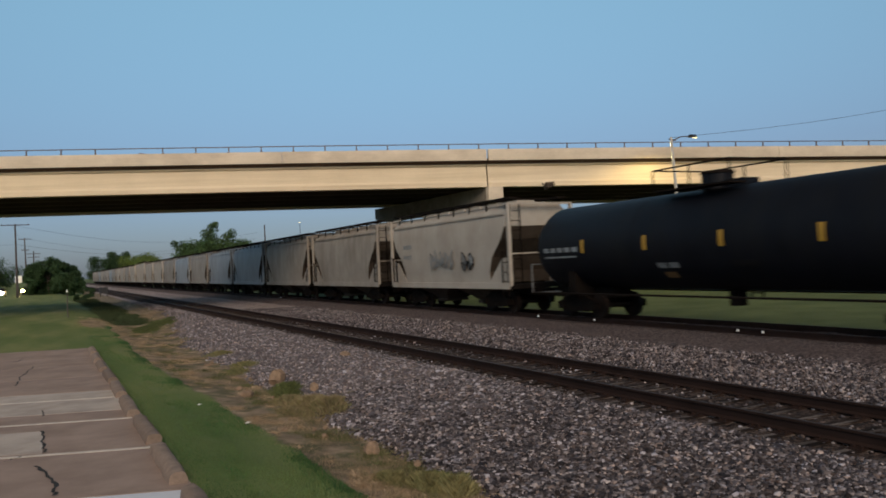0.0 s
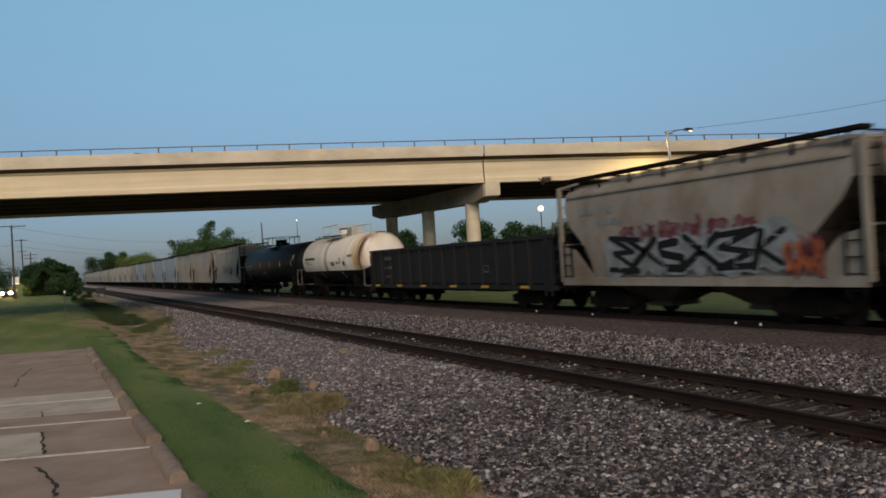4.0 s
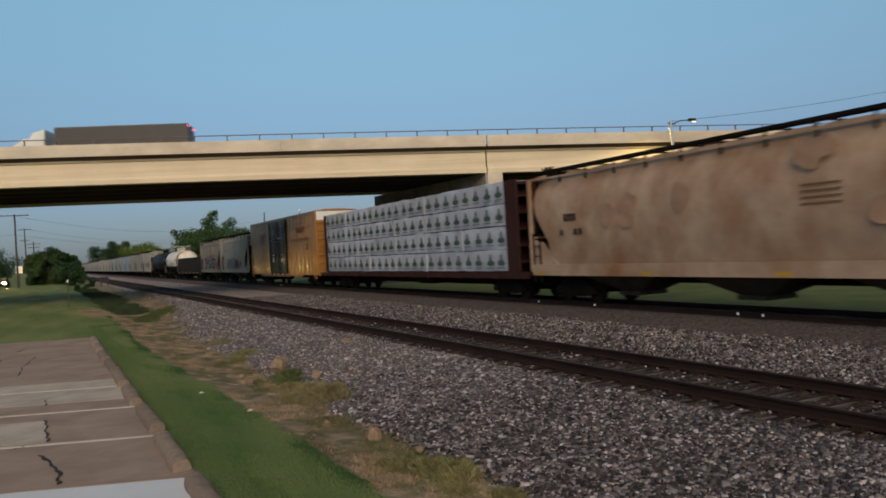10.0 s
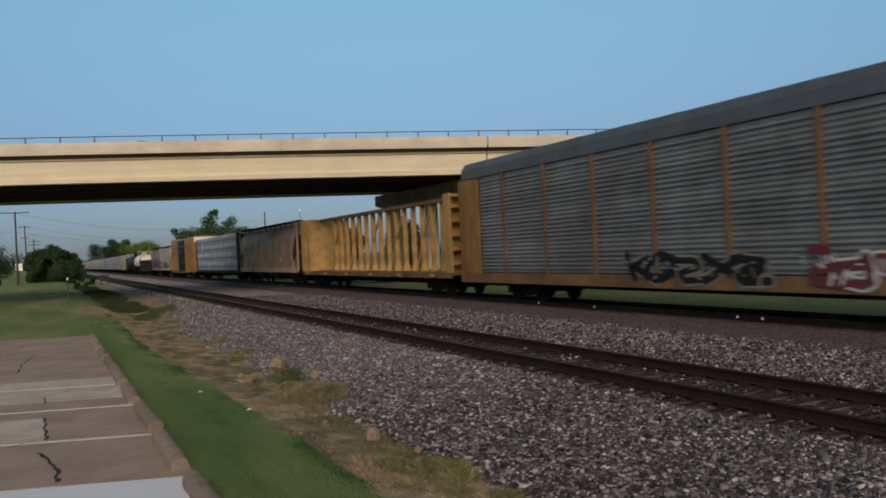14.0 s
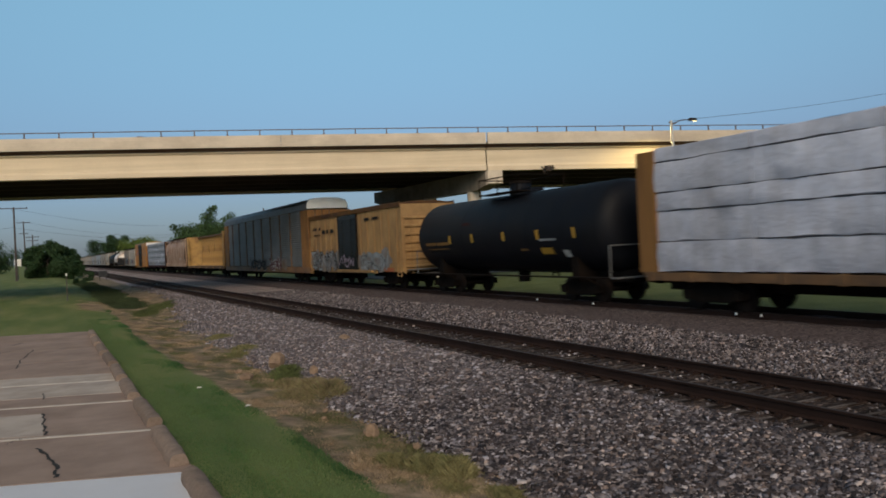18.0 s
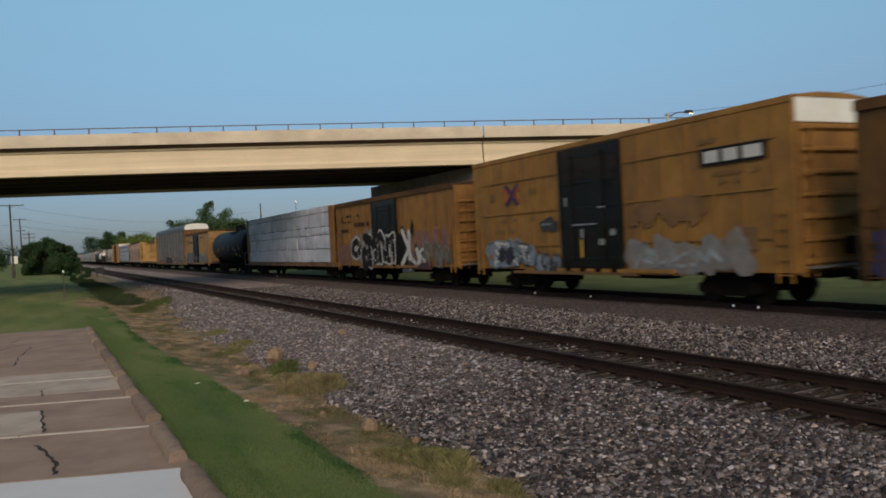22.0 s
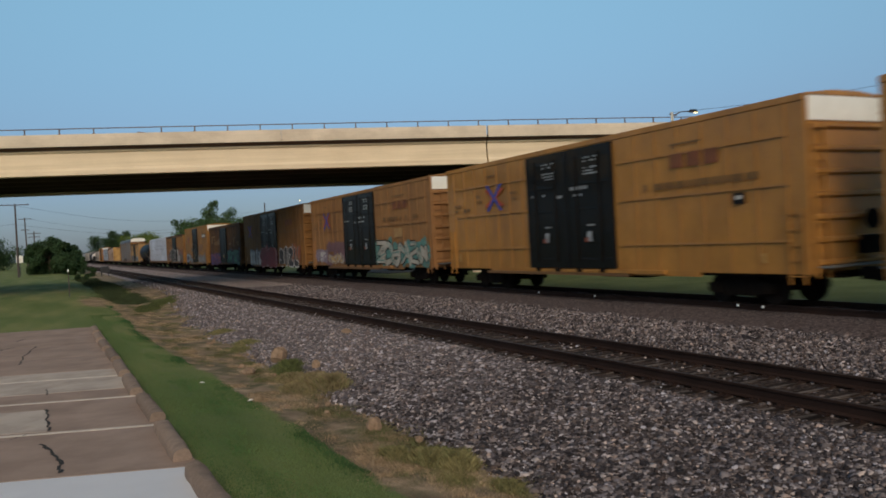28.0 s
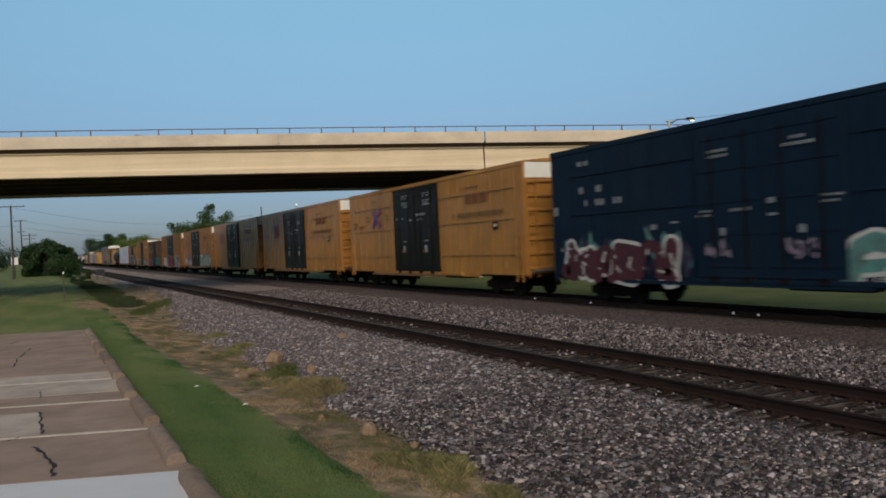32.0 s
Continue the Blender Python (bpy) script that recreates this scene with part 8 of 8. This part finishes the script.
    part("lettering", bars(-1.575, word_bars(L, 13.2, 14.8, 3.52, 3.62, 6, rnd) + word_bars(L, 12.7, 13.5, 4.42, 4.54, 2, rnd) + word_bars(L, 13.4, 14.2, 3.3, 3.4, 3, rnd) + word_bars(L, 2.1, 2.6, 2.72, 2.86, 2, rnd) + word_bars(L, 2.8, 3.3, 2.72, 2.86, 2, rnd) + word_bars(L, 1.7, 2.5, 2.32, 2.46, 3, rnd) + word_bars(L, 2.8, 3.2, 2.32, 2.46, 2, rnd) + word_bars(L, 4.2, 4.6, 2.7, 2.85, 1, rnd) + word_bars(L, 1.4, 1.8, 3.6, 3.9, 2, rnd) + word_bars(L, 4.2, 4.8, 3.72, 3.9, 2, rnd)), M["ink_brown"], c, "faded lettering as bars")
    part("placard", blots(-1.578, L, [(5.4, 2.52, 0.6, 0.24, 0.1, 3)]), M["ink_slate"], c, "dark oval patch with grey lettering")
    part("lettering", bars(-1.584, word_bars(L, 4.95, 5.8, 2.5, 2.58, 4, rnd)), M["ink_grey"], c)
    plates("placard", -1.578, [(L, 9.7, 10.1, 2.3, 2.6), (L, 13.9, 14.6, 1.5, 2.1)], "ink_brown", c)
    tag(c, -1.58, L, 1.0, 4.3, 0.85, 2.1, ["hook", "zig", "cup", "pillar"], 66, "ink_frost", "ink_slate", "cold pale blue spray forms with dark edges", 0.3, 0.06, "ink_white", "ink_frost")
    graffiti(c, -1.625, L, 1.75, 2.9, 1.2, 1.75, 2, 77, "ink_night", "ink_slate", "dark blue spray block", 1.0)
    plates("emblem", -1.65, [(L, 1.28, 1.48, 1.3, 1.48)], "ink_orange", c, "orange paint dab")
    graffiti(c, -1.565, L, 4.4, 6.0, 0.75, 1.45, 3, 68, "ink_frost", "ink_slate", "low blue-grey spray smear", 1.0)
    part("lettering", bars(-1.67, [(L, 6.9, 8.2, 2.42, 2.47), (L, 7.35, 7.5, 2.0, 2.3), (L, 8.9, 9.15, 2.05, 2.25), (L, 6.5, 6.65, 3.1, 3.4), (L, 8.3, 8.7, 2.95, 3.0), (L, 8.3, 8.6, 1.75, 1.95)]), M["ink_grey"], c, "small white door marks as bars")
    part("lettering", bars(-1.672, [(L, 7.3, 7.45, 1.35, 1.95)]), M["ink_yellow"], c)
    graffiti(c, -1.565, L, 9.7, 14.4, 0.85, 1.85, 5, 67, "ink_haze", "ink_haze", "faded pale spray cloud", 1.5)
    graffiti(c, -1.565, L, 10.3, 12.7, 2.35, 3.0, 3, 72, "ochre", "ochre", "grimy painted-out smear", 1.6)
    tag(c, -1.59, L, 9.8, 13.4, 0.9, 1.7, ["arch", "wave", "ring", "wave"], 70, "ink_sky", "ink_haze", "faded spray forms", 0.14, 0.03, None, "ink_haze")
    couple(c, -242.6, L)
    L = 15.6
    c = boxcar("rusty brown boxcar with violet and green graffiti", L, 4.68, "brown", (6.15, 9.35), "door_black", None, (), 1.05, 0.80, "brown", 0.06, False)
    part("lettering", bars(-1.578, [(L, 1.2, 3.6, 3.62, 3.82), (L, 1.25, 2.1, 3.0, 3.55), (L, 10.7, 11.4, 2.75, 2.95), (L, 14.0, 15.0, 2.9, 3.0), (L, 14.0, 15.0, 2.7, 2.78)] + word_bars(L, 2.7, 5.7, 2.85, 3.2, 4, rnd) + word_bars(L, 2.4, 3.5, 3.3, 3.5, 3, rnd)), M["ochre_mark"], c, "faded yellow block lettering")
    part("emblem", x_mark(-1.578, L, 12.7, 2.55, 3.45, -1), M["ochre_mark"], c, "faded yellow crossed emblem")
    part("lettering", bars(-1.68, [(L, 5.7, 5.85, 2.8, 3.4), (L, 8.0, 8.2, 1.7, 1.85), (L, 6.4, 6.7, 3.4, 3.46)]), M["ink_grey"], c)
    tag(c, -1.575, L, 0.5, 6.3, 0.62, 2.1, ["hook", "pillar", "flag", "cup", "pillar", "wave"], 71, "ink_violet", "ink_pink", "violet, blue and pink spray forms", 0.24, 0.07, "ink_orange", "ink_purple")
    tag(c, -1.575, L, 9.1, 15.2, 0.72, 2.38, ["fork", "arch", "cup", "zig", "hook"], 72, "ink_leaf", "gondola", "green spray forms", 0.34, 0.06, "ink_mint", "ink_night")
    plates("placard", -1.68, [(L, 7.9, 8.2, 1.5, 1.75)], "ink_yellow", c, "small yellow placard")
    couple(c, -259.95, L)
    L = 18.7
    c = tall_boxcar("tall yellow boxcar with black doors and white, red and grey graffiti", 2, "yellow_dull", 2.6)
    tag(c, -1.58, L, 2.15, 6.3, 0.66, 2.3, ["S", "k", "i", "n"], 81, "ink_white", "ink_night", "white spray letters with a violet edge", 0.42, 0.09, "ink_sky", "ink_haze")
    tag(c, -1.69, L, 6.55, 11.7, 0.6, 2.38, ["hook", "arch", "fork", "zig", "cross", "pillar"], 82, "ink_crimson", "ink_white", "dark red spray forms with white edges", 0.52, 0.035, "ink_maroon", "ink_crimson")
    tag(c, -1.58, L, 12.0, 17.4, 0.64, 2.3, ["S", "I", "Z", "L"], 83, "ink_slate", "ink_white", "charcoal spray letters with white edges", 0.4, 0.1, None, "ink_haze")
    graffiti(c, -1.565, L, 15.6, 17.9, 0.95, 2.3, 3, 87, "ink_rust", "ink_orange", "rusty orange spray", 0.7)
    couple(c, -277.15, L)
    c = tall_boxcar("tall yellow boxcar with lilac and teal graffiti low on its side", 3, "yellow_tan", 3.35)
    tag(c, -1.575, L, 0.85, 3.25, 1.0, 2.08, ["wave", "zig"], 84, "ink_lilac", "ink_lilac", "lilac spray block", 0.34, 0.05, "ink_white", "ink_lilac")
    graffiti(c, -1.565, L, 3.3, 7.0, 1.75, 2.35, 5, 88, "ink_mauve", "ink_mauve", "mauve spray band", 1.6)
    tag(c, -1.60, L, 3.35, 6.5, 0.95, 1.8, ["cup", "arch", "pillar", "arch", "cup"], 85, "ink_cream", "ink_mauve", "cream spray forms", 0.2, 0.05, "ink_yellow", "ink_mauve")
    tag(c, -1.58, L, 11.6, 18.4, 0.84, 2.36, ["zig", "ring", "arch", "fork", "hook", "wave"], 86, "ink_cream", "ink_black", "cream and teal spray forms", 0.24, 0.06, "ink_teal", "ink_teal")
    plates("panel", -1.585, [(L, 14.3, 15.35, 2.42, 2.9)], "yellow_pale", c, "paler repainted patch")
    couple(c, -297.85, L)
    clean = tall_boxcar("clean tall yellow boxcar with black double doors and a crossed emblem", 4)
    couple(clean, -318.35, L)
    couple(copy_thing(clean, pose(0, 0, 0)), -338.95, L)
    couple(copy_thing(clean, pose(0, 0, 0)), -359.55, L)
    c = boxcar("tall navy blue boxcar with maroon, white and teal graffiti", L, 5.22, "blue", (7.0, 11.5), "blue", None, (4.3, 3.0, 1.7), 1.0, 0.80, "blue")
    part("lettering", bars(-1.58, word_bars(L, 1.65, 2.25, 3.68, 3.9, 2, rnd) + word_bars(L, 2.55, 2.95, 3.68, 3.9, 1, rnd) + word_bars(L, 1.7, 2.15, 3.25, 3.45, 2, rnd) + word_bars(L, 2.5, 3.0, 3.25, 3.45, 2, rnd) + word_bars(L, 3.4, 3.85, 3.25, 3.45, 2, rnd) + word_bars(L, 1.6, 2.3, 4.6, 4.75, 2, rnd)), M["ink_grey"], c, "small white lettering as bars")
    part("lettering", bars(-1.66, word_bars(L, 7.5, 8.2, 4.32, 4.4, 4, rnd) + word_bars(L, 7.5, 8.2, 4.18, 4.26, 4, rnd) + word_bars(L, 9.9, 10.8, 4.36, 4.44, 4, rnd) + word_bars(L, 9.9, 10.8, 4.2, 4.28, 4, rnd) + word_bars(L, 7.0, 7.6, 2.74, 2.8, 4, rnd) + word_bars(L, 7.0, 7.5, 2.62, 2.68, 4, rnd) + word_bars(L, 8.2, 8.9, 2.72, 2.8, 5, rnd) + [(L, 9.4, 9.6, 2.86, 3.0), (L, 9.4, 9.65, 2.55, 2.62), (L, 7.85, 8.0, 2.1, 2.3), (L, 7.8, 8.0, 1.75, 1.9), (L, 10.3, 10.45, 2.1, 2.3), (L, 10.25, 10.45, 1.75, 1.9)] + word_bars(L, 10.9, 11.5, 2.92, 2.98, 4, rnd) + word_bars(L, 10.9, 11.4, 2.78, 2.84, 4, rnd)), M["ink_grey"], c)
    plates("placard", -1.575, [(L, 5.05, 5.3, 2.35, 2.5), (L, 0.12, 0.4, 3.0, 3.3), (L, 5.9, 6.2, 2.5, 2.56)], "ink_grey", c, "small grey placard")
    graffiti(c, -1.655, L, 7.3, 8.3, 1.5, 2.0, 2, 94, "ink_lilac", "blue", "faint pale smear", 0.7)
    graffiti(c, -1.655, L, 9.9, 10.9, 1.5, 2.0, 2, 95, "ink_lilac", "blue", "faint pale smear", 0.7)
    graffiti(c, -1.56, L, 0.5, 6.9, 0.75, 2.3, 6, 93, "ink_teal", "ink_night", "teal spray flecks behind the forms", 0.5)
    tag(c, -1.60, L, 0.2, 6.6, 0.6, 2.3, ["pillar", "wave", "arch", "zig", "cup", "pillar"], 91, "ink_wine", "ink_white", "dark wine-red spray forms with white edges", 0.44, 0.11)
    tag(c, -1.58, L, 11.1, 16.6, 0.72, 2.25, ["arch", "hook", "ring", "fork"], 92, "ink_teal", "ink_white", "teal spray forms with white edges", 0.34, 0.1)
    couple(c, -380.15, L)


make_train()


# ---- traffic ----
def road_wheel(r, w):
    return Shape().rod((-w / 2, 0, 0), (w / 2, 0, 0), r, n=16).rod((-w / 2 - 0.01, 0, 0), (w / 2 + 0.01, 0, 0), r * 0.55, n=12)


def lorry():
    """Tractor and a dark box trailer; x runs forward."""
    t = thing("lorry", "white tractor pulling a dark brown box trailer", "truck")
    part("trailer_box", Shape().box(-11.3, -2.6, -1.25, 1.25, 0.85, 2.36), surface("trailer_brown", (0.055, 0.045, 0.042), 0.5, var=0.15), t, "dark brown trailer box")
    part("top_edge", Shape().box(-11.3, -2.6, -1.27, 1.27, 2.32, 2.38), M["galv"], t)
    part("marker_light", Shape().box(-2.95, -2.62, -1.3, -1.27, 2.2, 2.3), M["glow_warm"], t, "small lit marker light")
    for side in (-1.1, 0.9):
        part("marker_light", Shape().box(-11.34, -11.3, side, side + 0.22, 2.18, 2.3), M["glow_red"], t, "small lit red tail marker")
    part("marker_light", Shape().box(-11.3, -11.0, -1.3, -1.27, 2.2, 2.32), M["glow_red"], t, "small lit red side marker")
    cab = part("cab", Shape().extrude([(-1.9, 0.5), (1.0, 0.5), (1.05, 1.1), (0.15, 1.2), (-0.45, 1.6), (-0.6, 1.7), (-1.9, 1.7)], -1.15, 1.15), M["white"], t, "white cab")
    part("wind_fairing", Shape().extrude([(-0.95, 1.7), (-1.15, 2.1), (-1.9, 2.3), (-1.9, 1.7)], -1.05, 1.05), M["white"], t, "white roof fairing")
    part("windscreen", Shape().box(-1.3, -0.62, -1.165, -1.152, 1.2, 1.62), M["glass"], cab)
    part("chassis", Shape().box(-11.4, 0.9, -0.5, 0.5, 0.6, 0.95), M["under"], t)
    for x in (0.2, -2.2, -9.4, -10.5):
        for s in (-1, 1):
            w = part("wheel", road_wheel(0.5, 0.3), M["metal_dark"], t)
            w.matrix_basis = pose(x, s * 1.0, 0.5, 0, 0, 90)
    t.rotation_mode = "QUATERNION"
    return t


def saloon(label, paint, lit=False, beam=False):
    """A plain car; x runs forward."""
    c = thing("car", label, "car")
    part("body", Shape().extrude([(-2.25, 0.3), (2.2, 0.3), (2.3, 0.6), (2.1, 0.85), (0.9, 0.98), (-1.5, 1.0), (-2.25, 0.95)], -0.88, 0.88), M[paint], c)
    part("roof", Shape().extrude([(0.35, 1.5), (-0.95, 1.52), (-1.0, 1.46), (0.4, 1.44)], -0.72, 0.72), M[paint], c)
    part("glasshouse", Shape().extrude([(0.95, 0.97), (0.38, 1.44), (-1.0, 1.46), (-1.7, 0.99)], -0.76, 0.76), M["glass"], c, "dark windows")
    part("pillar", Shape().box(-0.4, -0.25, -0.775, 0.775, 0.97, 1.47), M[paint], c)
    for x in (-1.35, 1.4):
        for s in (-1, 1):
            part("wheel", road_wheel(0.33, 0.22), M["metal_dark"], c).matrix_basis = pose(x, s * 0.8, 0.33, 0, 0, 90)
    for s in (-1, 1):
        if beam:
            light = part("headlight", Shape().rod((2.1, s * 0.62, 0.72), (2.14, s * 0.62, 0.72), 0.28, n=18), M["glow_beam"], c, "bright main beam")
            # black tube added to keep the beam off the bush beside the car
            part("beam_hood", Shape().rod((2.0, s * 0.62, 0.72), (2.75, s * 0.62, 0.72), 0.3, n=18, caps=False), M["metal_dark"], light)
        else:
            part("headlight", Shape().sphere((2.2, s * 0.62, 0.72), 0.32 if lit else 0.1, 10, 6), M["glow_head"] if lit else M["white"], c, "lit headlight" if lit else "")
    return c


LORRY = lorry()
CROSSING_CAR = saloon("white car crossing the overpass", "white")
LIT_CAR = saloon("car with bright headlights on the far road", "gondola", True, True)
LIT_CAR_TWO = saloon("car with headlights on the far road", "gondola", True)


def on_deck(u, w):
    """A place on the bridge deck, in the world."""
    b = pose(*BRIDGE_AT, 0, 0, BRIDGE_TURN)
    return b @ Vector((u, w, 9.21 + deck_drop(u)))


def motions():
    """All that moves: the train, the lorry and the cars."""
    for car, start in TRAIN:
        rows = []
        for t in range(0, 33, 2):
            s = 11.73689 * t + 0.027038 * t * t
            rows.append((t, pose(TRAIN_X, start + s, RAIL2)))
        walk(car, rows)
    rows = []
    for t in range(0, 33):
        u = 14.6 - 14.45 * (t - 7)
        u = max(min(u, 60), -60) if t not in (0, 32) else (60 if t == 0 else -60)
        p = on_deck(u, 5.0)
        rows.append((t, pose(*p, 0, 0, BRIDGE_TURN + 180)))
    walk(LORRY, rows)
    rows = []
    for t in range(0, 33):
        u = -24.4 + 19.5 * (t - 23)
        u = max(min(u, 55), -85)
        rows.append((t, pose(*on_deck(u, 5.5), 0, 0, BRIDGE_TURN)))
    walk(CROSSING_CAR, rows)
    way = [(0, -2.9, 158, -95), (3, -4.9, 152, -95), (7, -6.2, 148, -95), (9, -6.4, 146, -95), (12, -7.0, 142, -95), (14, -7.5, 138, -95), (15.2, -9.5, 134, -130), (16.5, -18, 130, -172), (20, -45, 128, -180), (32, -150, 128, -180)]
    walk(LIT_CAR, [(t, pose(x, y, -0.1, 0, 0, turn)) for t, x, y, turn in way])
    walk(LIT_CAR_TWO, [(t, pose(x, y, -0.1, 0, 0, -95)) for t, x, y in [(0, -7.2, 150), (1.5, -8.5, 146), (4, -14, 135), (32, -90, 40)]])


motions()
